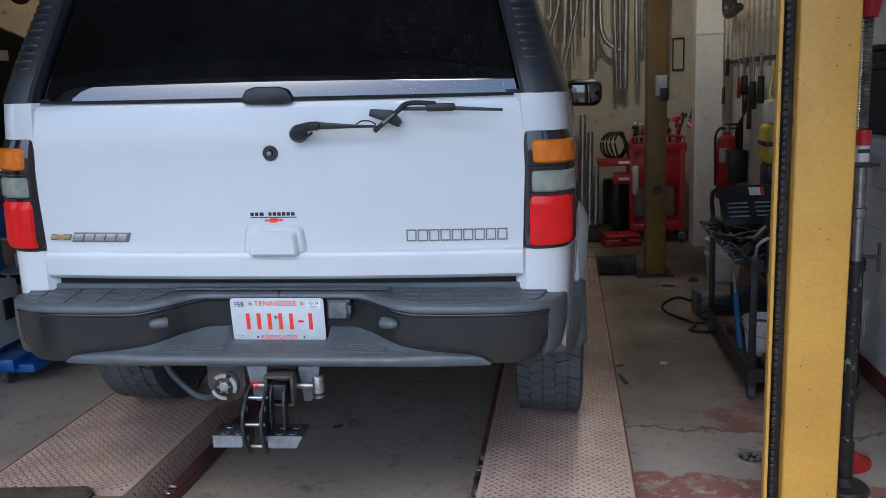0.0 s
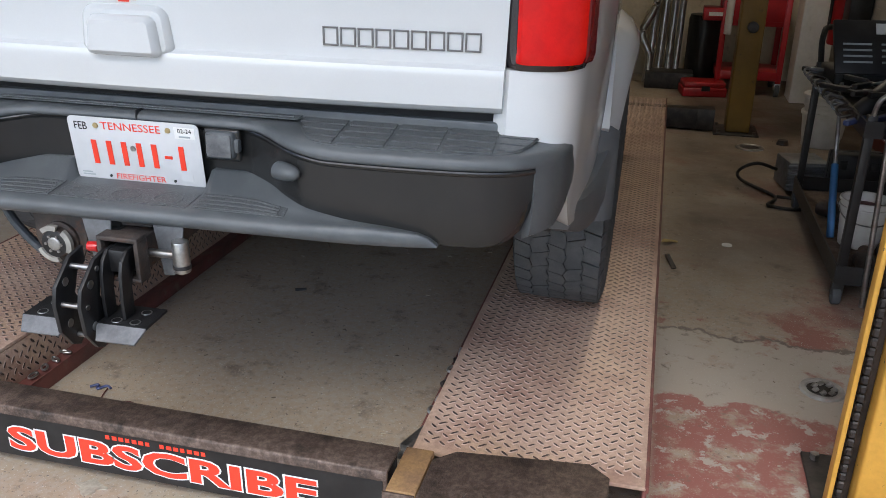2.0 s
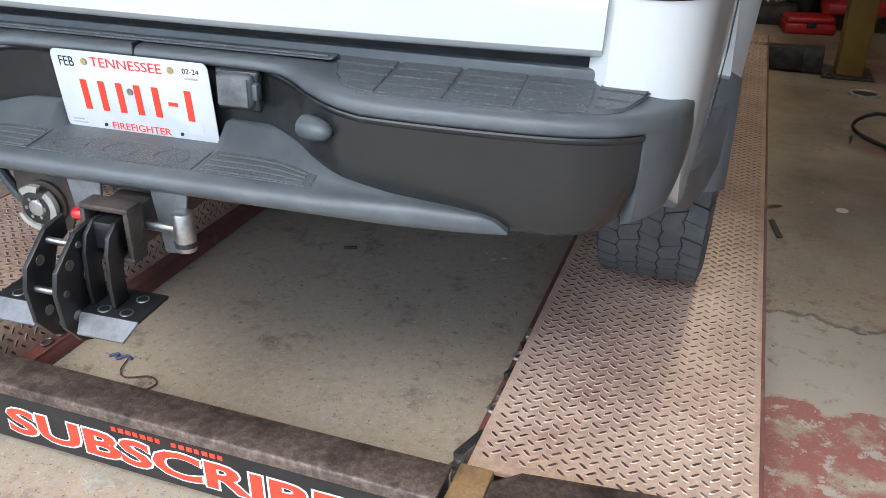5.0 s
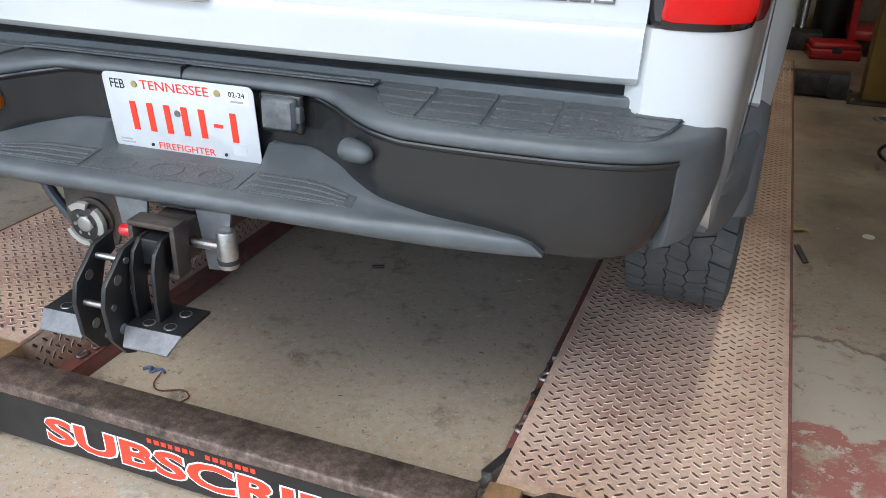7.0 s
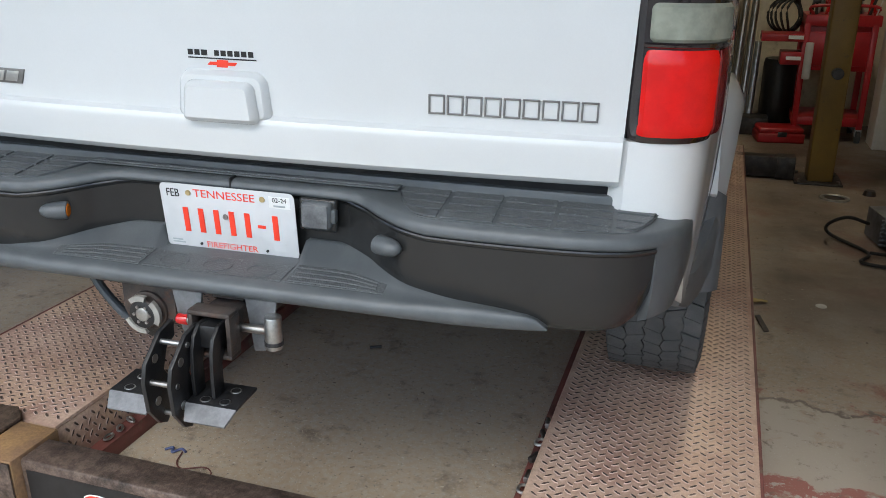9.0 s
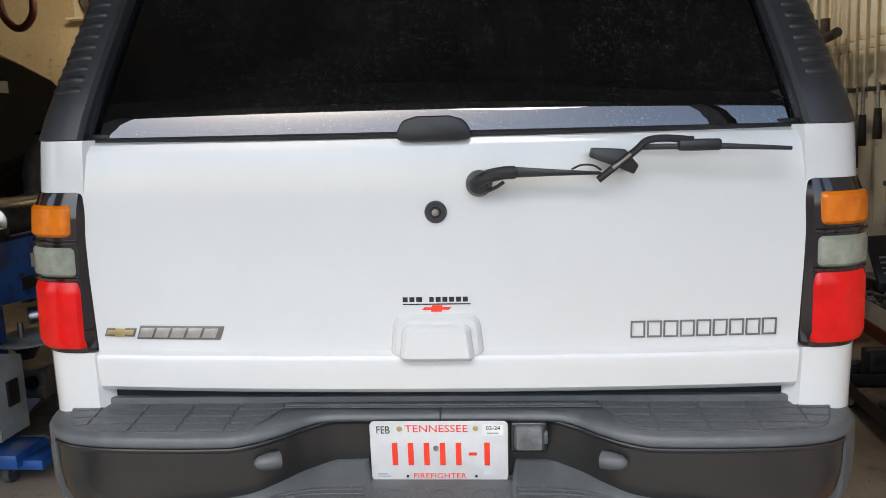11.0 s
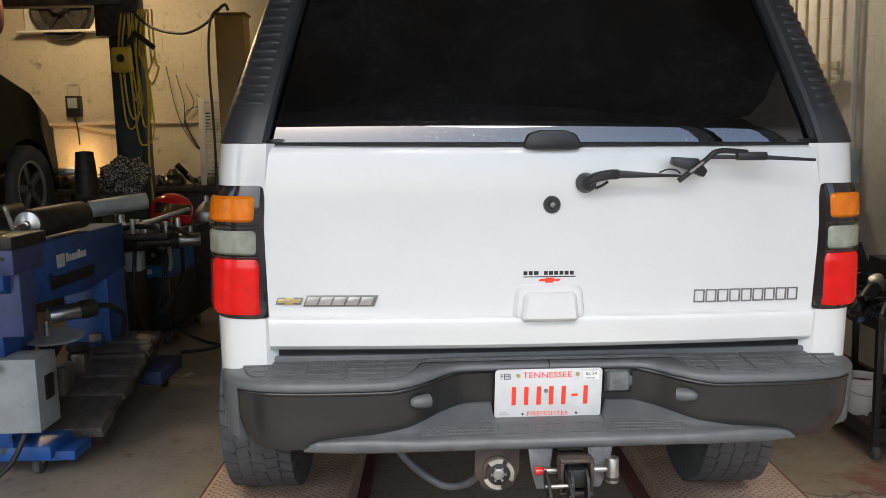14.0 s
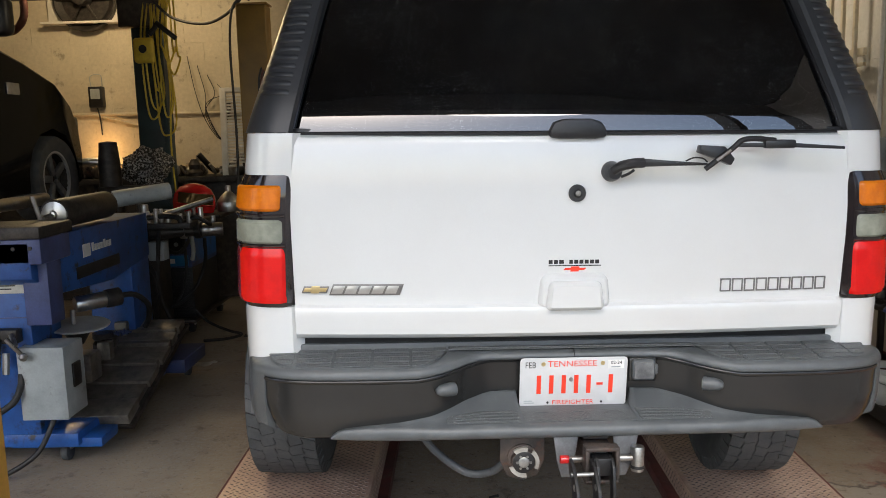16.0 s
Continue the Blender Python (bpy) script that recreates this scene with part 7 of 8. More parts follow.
part("blue_band", box(-0.093, -0.0905, -0.16, 0.16, 0.03, 0.16, 0.0), BLUEGLOSS, bb2)
part("mark", box(-0.06, 0.06, -0.1635, -0.162, 0.19, 0.235, 0.0), DECALWHITE, bb2)
part("mark", box(0.065, 0.10, -0.1635, -0.162, 0.185, 0.24, 0.0), DECALRED, bb2)
gr = thing("angle_grinder", pose(1.96, 1.95, 0.70, 0, -35, 30), "dark grey angle grinder lying on the cart", "grinder")
part("body", cyl((-0.14, 0, 0.06), (0.10, 0, 0.06), 0.034, 0.040, 18, 0.006), TRIMBLACK, gr)
part("head", cyl((0.13, 0, 0.02), (0.13, 0, 0.10), 0.038, seg=18, bevel=0.006), ZINC, gr)
part("guard", cyl((0.13, 0, 0.0), (0.13, 0, 0.02), 0.065, seg=24), DARKIRON, gr)
ham = thing("impact_gun", pose(1.97, 1.75, 0.71, 0, 0, 60), "black impact wrench standing on the cart", "impact wrench")
part("body", cyl((-0.09, 0, 0.19), (0.09, 0, 0.19), 0.035, seg=18, bevel=0.008), BLACKPAINT, ham)
part("grip", box(-0.07, -0.02, -0.02, 0.02, 0.0, 0.18, 0.010), BLACKPAINT, ham)
part("anvil", cyl((0.09, 0, 0.19), (0.13, 0, 0.19), 0.012, seg=12), STEEL, ham)
rnd = random.Random(21)
for k in range(16):
    x, y = rnd.uniform(1.87, 2.06), rnd.uniform(1.72, 2.6)
    t_ = thing("hand_tool", pose(x, y, 0.672 + 0.022 * (k % 4), 0, rnd.uniform(-6, 6), rnd.uniform(120, 230)), "steel hand tool lying on the cart", "hand tool", "tools on the cart")
    L = rnd.uniform(0.10, 0.22)
    part("shaft", box(-L, L * 0.6, -0.008, 0.008, 0.02, 0.030, 0.003), STEEL if k % 2 else DARKIRON, t_)
    part("jaw", prism([(-L, -0.022), (-L - 0.05, -0.028), (-L - 0.05, -0.008), (-L - 0.02, -0.006), (-L - 0.02, 0.006), (-L - 0.05, 0.008), (-L - 0.05, 0.028), (-L, 0.022)], 0.018, 0.032, "z", 0.002), DARKIRON, t_)
    part("grip", box(L * 0.2, L * 0.95, -0.012, 0.012, 0.014, 0.036, 0.006), (NAVY, BLACKPAINT, TRIMBLACK, BLACKPAINT)[k % 4], t_)
snips = thing("pry_bar", pose(0, 0, 0), "long bar with a blue grip leaning in the cart", "pry bar")
part("shaft", cyl((1.872, 2.36, 0.72), (1.874, 2.20, 0.40), 0.009, seg=10), STEEL, snips)
part("grip", cyl((1.874, 2.20, 0.40), (1.880, 2.05, 0.115), 0.016, seg=12, bevel=0.004), mat("blue_grip", (0.03, 0.12, 0.30), 0.5, colour2=(0.02, 0.09, 0.22), scale=9), snips)
bk2 = thing("white_bucket", pose(1.992, 2.055, 0.097), "small white plastic bucket on the lower tray", "bucket")
part("pail", lathe([(0.004, 0.0), (0.080, 0.0), (0.094, 0.165), (0.101, 0.167), (0.101, 0.174), (0.096, 0.176), (0.096, 0.192), (0.103, 0.194), (0.103, 0.204), (0.094, 0.204), (0.076, 0.01), (0.004, 0.01)], 32), WHITEPLASTIC, bk2)
part("contents", cyl((0, 0, 0.012), (0, 0, 0.165), 0.0765, 0.0885, 24), BRICKRED, bk2, "dull red paint in the bucket")
part("bail", tube([(-0.11, 0, 0.18), (-0.09, -0.09, 0.14), (0.0, -0.125, 0.12), (0.09, -0.09, 0.14), (0.11, 0, 0.18)], 0.003, 6, 5), STEEL, bk2)
for k, (x, y, m_) in enumerate(((1.955, 1.70, RUSTSTEEL), (2.09, 1.84, DARKIRON), (1.95, 2.36, RUSTSTEEL), (2.17, 1.70, STEEL))):
    pc = thing("pipe_offcut", pose(x, y, 0.097, 0, 0, 25 * k), "rusty short pipe offcut on the lower tray", "pipe offcut", "offcuts")
    part("pipe", lathe([(0.028, -0.08), (0.038, -0.08), (0.038, 0.08), (0.028, 0.08)], 20, "y"), m_, pc).location = (0, 0, 0.038)

rnd = random.Random(58)
for k in range(7):
    x, y, r_ = 1.90 + (0.045 * k) % 0.20, 1.80 + 0.05 * (k % 3), rnd.uniform(0.018, 0.032)
    lump = thing("rubble_lump", pose(x, y, 0.097, 0, 0, 50 * k), "brown rusty lump of scrap on the lower tray", "scrap", "scrap lumps")
    part("lump", loft([[Vector((r_ * f * rnd.uniform(0.8, 1.2) * math.cos(a), r_ * f * rnd.uniform(0.8, 1.2) * math.sin(a), r_ * h)) for a in lin(0, 2 * math.pi, 8)[:-1]] for f, h in ((0.9, 0.0), (1.15, 0.5), (1.0, 1.1), (0.55, 1.5))]), SCRAPBROWN, lump)
foil = thing("foil_scrap", pose(1.965, 1.765, 0.097), "crumpled shiny foil on the lower tray", "foil")
part("foil", grid(lambda u, v: Vector((0.07 * (u - 0.5), 0.05 * (v - 0.5), 0.012 + 0.020 * noise.noise(Vector((7 * u, 7 * v, 3))))), lin(0, 1, 9), lin(0, 1, 7), Vector((0, 0, -0.001))), ALU, foil)
pcase = thing("plastic_case", pose(2.13, 2.955, 0, 0, 0, 3), "black plastic tool case standing on the floor behind the cart", "tool case")
part("shell", box(-0.13, 0.13, -0.06, 0.06, 0.0, 0.27, 0.018, 3), TRIMBLACK, pcase)
part("seam", box(-0.132, 0.132, -0.004, 0.004, 0.01, 0.274, 0.003), BLACKPAINT, pcase)
for x in (-0.075, 0.075):
    part("latch", box(x - 0.02, x + 0.02, -0.068, -0.058, 0.19, 0.235, 0.004), BLACKPAINT, pcase)

# small machine, bucket stack and cable on the floor
mch = thing("floor_charger", pose(1.875, 3.13, 0, 0, 0, 12), "grey finned electrical unit on the floor with a coiled cable", "charger")
part("case", box(-0.07, 0.14, -0.10, 0.12, 0.01, 0.17, 0.010), DULLZINC, mch)
for k in range(7):
    part("fin", box(-0.08, 0.15, -0.11, -0.101, 0.02 + k * 0.021, 0.032 + k * 0.021, 0.002), DULLZINC, mch)
part("cable", tube([(-0.12, -0.05, 0.12), (-0.24, -0.08, 0.16), (-0.31, -0.02, 0.10), (-0.26, 0.06, 0.02), (-0.16, -0.20, 0.012), (-0.24, -0.34, 0.012), (-0.10, -0.40, 0.012), (-0.02, -0.26, 0.012), (-0.16, -0.22, 0.02)], 0.009, 8, 7), BLACKHOSE, mch)
stack = thing("bucket_stack", pose(2.165, 4.16, 0), "dirty white plastic buckets stacked on the floor", "bucket")
for k in range(3):
    part("bucket", lathe([(0.004, 0.0), (0.115, 0.0), (0.135, 0.20), (0.145, 0.205), (0.145, 0.225), (0.128, 0.225), (0.004, 0.21)], 28), WHITEPLASTIC, stack).location = (0.01 * (k % 2), 0, 0.055 * k)

coil = thing("cable_coil", pose(2.20, 4.14, 0.345), "tan and black cable coil on the buckets", "cable")
for k in range(4):
    part("turn", tube([(0.12 * math.cos(a) * (1 - 0.06 * k) + 0.01 * k, 0.11 * math.sin(a), 0.012 + 0.016 * k + 0.012 * math.sin(2 * a + k)) for a in lin(0, 2 * math.pi, 16)], 0.008, 7, 2), BLACKHOSE if k % 2 else SCRAPBROWN, coil)

# ---- far corner: red tool cart, red case, leaning pipes ----
rc = thing("red_tool_cart", pose(0, 0, 0), "red steel service cart with drawers crowded with tools", "tool cart")
part("body", box(1.58, 2.06, 5.72, 6.15, 0.56, 0.90, 0.008), RED, rc)
part("top_tray", box(1.55, 2.09, 5.69, 6.18, 0.90, 0.985, 0.010), RED, rc)
part("drawer", box(1.60, 2.04, 5.712, 5.722, 0.60, 0.86, 0.004), RED, rc)
for x, y in ((1.57, 5.71), (2.05, 5.71), (1.57, 6.14), (2.05, 6.14)):
    part("post", box(x - 0.022, x + 0.022, y - 0.022, y + 0.022, 0.11, 0.92, 0.004), RED, rc)
    cs = part("caster", cyl((x - 0.018, y, 0.05), (x + 0.018, y, 0.05), 0.05, seg=20, bevel=0.005), RUBBER, rc)
    part("fork", box(x - 0.026, x + 0.026, y - 0.01, y + 0.03, 0.055, 0.11, 0.003), ZINC, rc)
part("shelf", box(1.55, 2.07, 5.69, 6.16, 0.13, 0.20, 0.006), RED, rc)
part("side_tray", box(1.24, 1.56, 5.66, 5.92, 0.78, 0.84, 0.006), RED, rc)
part("side_bin", box(1.40, 1.555, 5.68, 5.88, 0.60, 0.70, 0.006), RED, rc)
for z in (0.80, 0.64):
    part("tag", box(1.44, 1.55, 5.655, 5.66, z, z + 0.028, 0.0), DECALWHITE, rc, "white tag")
part("spray_can", cyl((1.60, 5.64, 0.50), (1.60, 5.64, 0.78), 0.030, seg=18, bevel=0.008), WHITEPLASTIC, rc)
part("handle", tube([(1.60, 5.72, 0.985), (1.60, 5.70, 1.05), (2.03, 5.70, 1.05), (2.03, 5.72, 0.985)], 0.012, 8, 5), RED, rc)
rnd = random.Random(8)
for k in range(26):
    x, y = rnd.uniform(1.58, 2.06), rnd.uniform(5.75, 6.1)
    h = rnd.uniform(0.06, 0.26)
    m_ = (DARKIRON, STEEL, BLACKPAINT, REDPLASTIC, DARKIRON, ZINC)[k % 6]
    tl = thing("hand_tool", pose(x, y, 0.985, rnd.uniform(-12, 12), rnd.uniform(-14, 14), 0), "hand tool standing in the red cart", "hand tool", "tools in the red cart")
    part("shaft", cyl((0, 0, 0), (0, 0, h), 0.012, 0.010, 10), m_, tl)
    part("head", box(-0.03, 0.03, -0.014, 0.014, h, h + 0.035, 0.006), m_, tl)
for k in range(5):
    cc = thing("cable_coil", pose(1.40 + 0.02 * k, 5.98, 0.96, 0, 0, 15 * k), "black cable coil hung on the red cart", "cable", "cables on the cart")
    part("turn", tube([(0.12 * math.cos(a), 0.01 * math.sin(3 * a), 0.13 * math.sin(a)) for a in lin(0, 2 * math.pi, 20)], 0.010, 8, 1, smooth=False), BLACKHOSE, cc)
fl = thing("small_flag", pose(2.04, 5.70, 0.985, 0, 14, 0), "small striped flag on a thin white stick", "flag")
part("stick", cyl((0, 0, 0), (0, 0, 0.36), 0.005, seg=8), WHITEPLASTIC, fl)
for k in range(7):
    part("stripe", grid(lambda u, v: Vector((0.005 + 0.11 * u, 0.010 * math.sin(5 * u), 0.16 + 0.025 * k + 0.025 * v - 0.05 * u)), lin(0, 1, 6), [0, 1], Vector((0, 0.001, 0))), DECALRED if k % 2 == 0 else DECALWHITE, fl)
part("canton", grid(lambda u, v: Vector((0.005 + 0.05 * u, 0.010 * math.sin(2.5 * u) - 0.002, 0.24 + 0.10 * v - 0.025 * u)), lin(0, 1, 4), [0, 1], Vector((0, 0.001, 0))), NAVY, fl)
rcs = thing("red_case", pose(1.48, 5.66, 0, 0, 0, 8), "red plastic tool case lying on the floor", "tool case")
part("shell", box(-0.20, 0.16, -0.13, 0.13, 0.0, 0.075, 0.014, 3), RED, rcs)
part("lid", box(-0.19, 0.15, -0.12, 0.12, 0.07, 0.12, 0.02, 3), RED, rcs)
part("latch", box(-0.05, 0.02, -0.137, -0.128, 0.05, 0.09, 0.004), TRIMBLACK, rcs)
for k, (x, r, h, m_) in enumerate(((1.16, 0.030, 1.10, GALVPIPE), (1.225, 0.028, 0.74, ZINC), (1.08, 0.034, 1.28, GALVPIPE), (1.0, 0.03, 0.95, ZINC))):
    lp = thing("leaning_pipe", pose(x, 6.02, 0.0, -10, 1.5, 0), "grey exhaust pipe leaning on the wall", "pipe", "leaning pipes")
    part("pipe", lathe([(r - 0.003, 0.0), (r, 0.0), (r, h), (r - 0.003, h)], 18), m_, lp)
bxs = thing("steel_tray", pose(1.22, 5.92, 0), "dark steel tray holding pipes", "tray")
part("tray", box(-0.24, 0.16, -0.12, 0.14, 0.0, 0.14, 0.006), DARKIRON, bxs)
drum = thing("black_drum", pose(1.44, 6.14, 0), "black drum behind the red cart", "drum")
part("barrel", lathe([(0.004, 0.0), (0.13, 0.0), (0.135, 0.02), (0.135, 0.56), (0.125, 0.60), (0.004, 0.60)], 26), BLACKPAINT, drum)
elb = thing("bent_exhaust_pipe", pose(0, 0, 0), "bent aluminised exhaust pipe standing by the wall", "exhaust pipe")
part("pipe", tube([(0.98, 5.9, 0.03), (1.0, 5.92, 0.25), (0.92, 5.95, 0.45), (1.02, 5.98, 0.7), (1.0, 6.05, 1.0)], 0.032, 14, 8), GALVPIPE, elb)

# ---- exhaust pipe stock on the far wall ----
hangrail = thing("pipe_rail", pose(0, 0, 0), "steel rail with hooks for exhaust pipes", "rail")
part("rail", box(0.55, 2.10, YF - 0.09, YF - 0.06, 2.78, 2.83, 0.004), DARKIRON, hangrail)
for k in range(12):
    part("hook", cyl((0.62 + 0.128 * k, YF - 0.30, 2.86), (0.62 + 0.128 * k, YF - 0.06, 2.80), 0.007, seg=8), STEEL, hangrail)
rnd = random.Random(17)
pipes = [(0.80, 1.95), (0.88, 1.82), (0.95, 2.0), (1.005, 1.74), (1.07, 1.62), (1.13, 2.05), (1.24, 1.70), (1.30, 1.55), (1.44, 1.53), (1.50, 1.50), (1.56, 1.52), (1.655, 1.57), (1.72, 1.9), (1.83, 1.75), (1.94, 1.62)]
for k, (x, zb) in enumerate(pipes):
    r = (0.019, 0.024, 0.028, 0.022)[k % 4]
    yy = YF - 0.16 - 0.05 * (k % 3)
    ep = thing("exhaust_pipe", pose(0, 0, 0), "aluminised exhaust pipe hanging on the wall", "exhaust pipe", "hanging pipes")
    top = 2.9 + 0.04 * (k % 3)
    lean_ = rnd.uniform(-0.02, 0.02) + (0.16 if k in (1, 4) else 0)
    if k in (7,):
        pts = [(x + 0.02, yy, top), (x + 0.0, yy, 2.3), (x + 0.03, yy - 0.01, 2.05), (x + 0.13, yy - 0.02, 1.93), (x + 0.20, yy - 0.03, 1.90)]
    else:
        pts = [(x + 0.05 * (k % 2), yy + 0.02, top + 0.06), (x + 0.01, yy, top - 0.12), (x, yy, 2.4), (x - lean_ * 0.5, yy, (2.4 + zb) / 2), (x - lean_, yy, zb)]
    part("pipe", tube(pts, r, 14, 6), GALVPIPE, ep)
    part("hanger", cyl((x + 0.01, yy, top - 0.10), (x + 0.01, YF + 0.004, top - 0.10), 0.006, seg=8), STEEL, ep)
    if k % 2:
        zz = zb + 0.42
        part("clamp_ring", cyl((x - lean_ * 0.6, yy, zz), (x - lean_ * 0.55, yy, zz + 0.04), r * 1.25, seg=16), ZINC, ep)
fr = thing("wall_frame", pose(2.10, YF - 0.012, 1.84), "thin dark frame hung on the wall", "frame")
for a in ((-0.06, 0.06, 0.15, 0.165), (-0.06, 0.06, -0.165, -0.15), (-0.06, -0.048, -0.15, 0.15), (0.048, 0.06, -0.15, 0.15)):
    part("bar", box(a[0], a[1], -0.012, 0.011, a[2], a[3], 0.002), DARKIRON, fr)

# ---- right wall: extinguisher, rack, hanging tools ----
ex = thing("fire_extinguisher", pose(2.385, 5.30, 0.50), "red fire extinguisher hung beside the white pillar", "fire extinguisher")
part("cylinder", lathe([(0.004, 0.0), (0.085, 0.0), (0.092, 0.012), (0.092, 0.50), (0.080, 0.545), (0.035, 0.575), (0.028, 0.60), (0.004, 0.60)], 30), RED, ex)
part("label", grid(lambda u, v: Vector((0.0932 * math.sin(u), -0.0932 * math.cos(u), 0.33 + 0.13 * v)), lin(-0.9, 0.1, 8), [0, 1], Vector((0, 0.002, 0))), GREYBOX, ex, "pale printed label")
part("valve", cyl((0, 0, 0.60), (0, 0, 0.66), 0.022, seg=14), ZINC, ex)
part("lever", box(-0.02, 0.11, -0.012, 0.012, 0.655, 0.675, 0.004), BLACKPAINT, ex)
part("lever", box(-0.02, 0.09, -0.012, 0.012, 0.625, 0.638, 0.004), BLACKPAINT, ex)
part("hose", tube([(-0.02, 0, 0.63), (-0.07, -0.02, 0.63), (-0.105, -0.02, 0.55), (-0.10, -0.02, 0.3), (-0.098, -0.02, 0.12)], 0.012, 8, 6), BLACKHOSE, ex)
part("bracket", box(0.085, XR - 2.385, -0.03, 0.03, 0.30, 0.36, 0.004), DARKIRON, ex)
ch = thing("wall_charger", pose(2.44, 5.02, 0.80), "black box with cables on the wall", "charger")
part("box", box(-0.10, 0.055, -0.10, 0.10, -0.12, 0.16, 0.015, 2), BLACKPAINT, ch)
part("box", box(-0.06, 0.055, -0.07, 0.08, -0.38, -0.20, 0.015, 2), BLACKPAINT, ch)
for k in range(5):
    part("cable", tube([(0.0, 0.04 * k - 0.1, 0.12), (-0.03, 0.06 * k - 0.25, 0.35), (-0.02, -0.2 - 0.09 * k, 0.60), (-0.03, -0.28 - 0.06 * k, 0.72)], 0.008, 8, 6), BLACKHOSE, ch)
wr = thing("wall_rack", pose(0, 0, 0), "cream painted bar rack on the wall with tools hung on it", "rack")
part("rail", box(XR - 0.16, XR - 0.13, 3.27, 5.25, 1.70, 1.73, 0.003), DARKIRON, wr)
for z0, z1 in ((1.98, 2.005), (2.05, 2.10), (2.80, 2.85)):
    part("rail", box(XR - 0.125, XR - 0.10, 3.25, 5.30, z0, z1, 0.003), CREAM, wr)
for k in range(12):
    y = 3.345 + 0.178 * k
    part("bar", box(XR - 0.15, XR - 0.126, y - 0.016, y + 0.016, 1.66 + 0.02 * (k % 2), 2.95, 0.003), CREAM, wr, "cream painted upright bar")
for y in (3.5, 4.9):
    part("strut", box(XR - 0.10, XR, y - 0.012, y + 0.012, 2.06, 2.09, 0.003), CREAM, wr)
for y in (3.6, 4.9):
    part("bracket", box(XR - 0.16, XR, y - 0.012, y + 0.012, 1.69, 1.72, 0.003), ZINC, wr)
for k, (y, z0, z1, m_, r) in enumerate(((5.10, 1.36, 1.62, REDHOSE, 0.016), (4.95, 1.60, 1.86, BLACKPAINT, 0.018), (4.45, 1.42, 1.72, REDPLASTIC, 0.014), (4.25, 1.45, 1.72, DARKIRON, 0.03), (3.95, 1.35, 1.72, BLACKPAINT, 0.03), (3.7, 1.40, 1.75, DARKIRON, 0.028), (4.05, 1.2, 1.5, BLACKPAINT, 0.02))):
    ht = thing("hanging_tool", pose(XR - 0.19, y, z0, 0, 0, 20 * k), "workshop tool hanging from the wall rack", "hand tool", "tools on the rack")
    part("handle", cyl((0, 0, 0), (0, 0, (z1 - z0) * 0.55), r, r * 0.8, 12, 0.003), m_, ht)
    part("shaft", cyl((0, 0, (z1 - z0) * 0.55), (0, 0, max(z1, 1.735) - z0), r * 0.4, seg=10), STEEL, ht)
    hook = cyl((0, 0, 1.732 - z0), (0.05, 0, 1.732 - z0), 0.004, seg=6)
    bmesh.ops.transform(hook, matrix=Matrix.Rotation(radians(-20 * k), 4, "Z"), verts=hook.verts)
    part("hook", hook, STEEL, ht)
pb = thing("pipe_fitting", pose(XR - 0.22, 4.62, 2.10, 0, 0, 0), "grey pipe elbow lying on the rack", "pipe fitting")
part("elbow", tube([(0, 0.28, 0.16), (0, 0.27, 0.05), (0, 0.20, 0.0), (0, 0.0, 0.0), (0, -0.25, 0.02)], 0.035, 14, 6), DARKIRON, pb)
part("tee", cyl((0, 0.0, 0.0), (0, 0.0, 0.14), 0.033, seg=16), DARKIRON, pb)
yd = thing("yellow_drill", pose(XR - 0.20, 3.25, 0.84), "yellow and black power drill hung on the wall", "drill")
part("body", box(-0.07, 0.07, -0.11, 0.11, 0.18, 0.44, 0.03, 3), YELLOWCORD, yd)
part("motor_end", box(-0.06, 0.06, -0.10, 0.10, 0.0, 0.18, 0.02, 2), BLACKPAINT, yd)
part("strap", box(-0.075, 0.075, -0.115, 0.115, 0.30, 0.33, 0.004), BLACKPAINT, yd)
part("hook", cyl((0, 0, 0.44), (0.18, 0, 0.52), 0.008, seg=8), STEEL, yd)
part("bag", box(-0.06, 0.06, -0.08, 0.08, 0.44, 0.60, 0.03, 2), WHITEPLASTIC, yd)
bxr = thing("wall_switch_box", pose(XR - 0.03, 3.18, 1.40), "grey wall box with conduit going up", "switch box")
part("box", box(-0.05, 0.03, -0.05, 0.05, -0.11, 0.11, 0.005), GREYBOX, bxr)
part("conduit", cyl((-0.01, 0, 0.11), (-0.01, 0, ZC - 1.42), 0.018, seg=12), GREYWALL, bxr)
part("plug", cyl((-0.05, 0.0, 0.0), (-0.12, 0.08, 0.01), 0.018, seg=12, bevel=0.004), BLUEGLOSS, bxr)
part("cord", tube([(-0.12, 0.08, 0.01), (-0.16, 0.22, 0.04), (-0.12, 0.35, 0.16), (-0.08, 0.40, 0.30)], 0.012, 8, 6), YELLOWCORD, bxr)
part("cord", tube([(-0.05, 0.02, -0.04), (-0.10, 0.14, -0.03), (-0.10, 0.28, 0.0)], 0.010, 8, 6), WHITEPLASTIC, bxr)

# steel shelf at the wall behind the near post
shf = thing("wall_shelf", pose(0, 0, 0), "grey steel shelf with black clutter on the wall", "shelf")
part("board", box(2.20, XR - 0.002, 0.95, 2.25, 1.30, 1.33, 0.004), GREYBOX, shf)
for y in (1.02, 1.45, 1.95):
    part("upright", box(2.22, 2.25, y - 0.015, y + 0.015, 1.33, 2.3, 0.003), GREYBOX, shf)
    part("bracket", prism([(2.22, 1.30), (XR - 0.002, 1.30), (XR - 0.002, 1.10)], y - 0.008, y + 0.008, "y", 0.0), GREYBOX, shf)
part("rail", box(2.22, 2.25, 0.95, 2.2, 1.95, 1.98, 0.003), GREYBOX, shf)
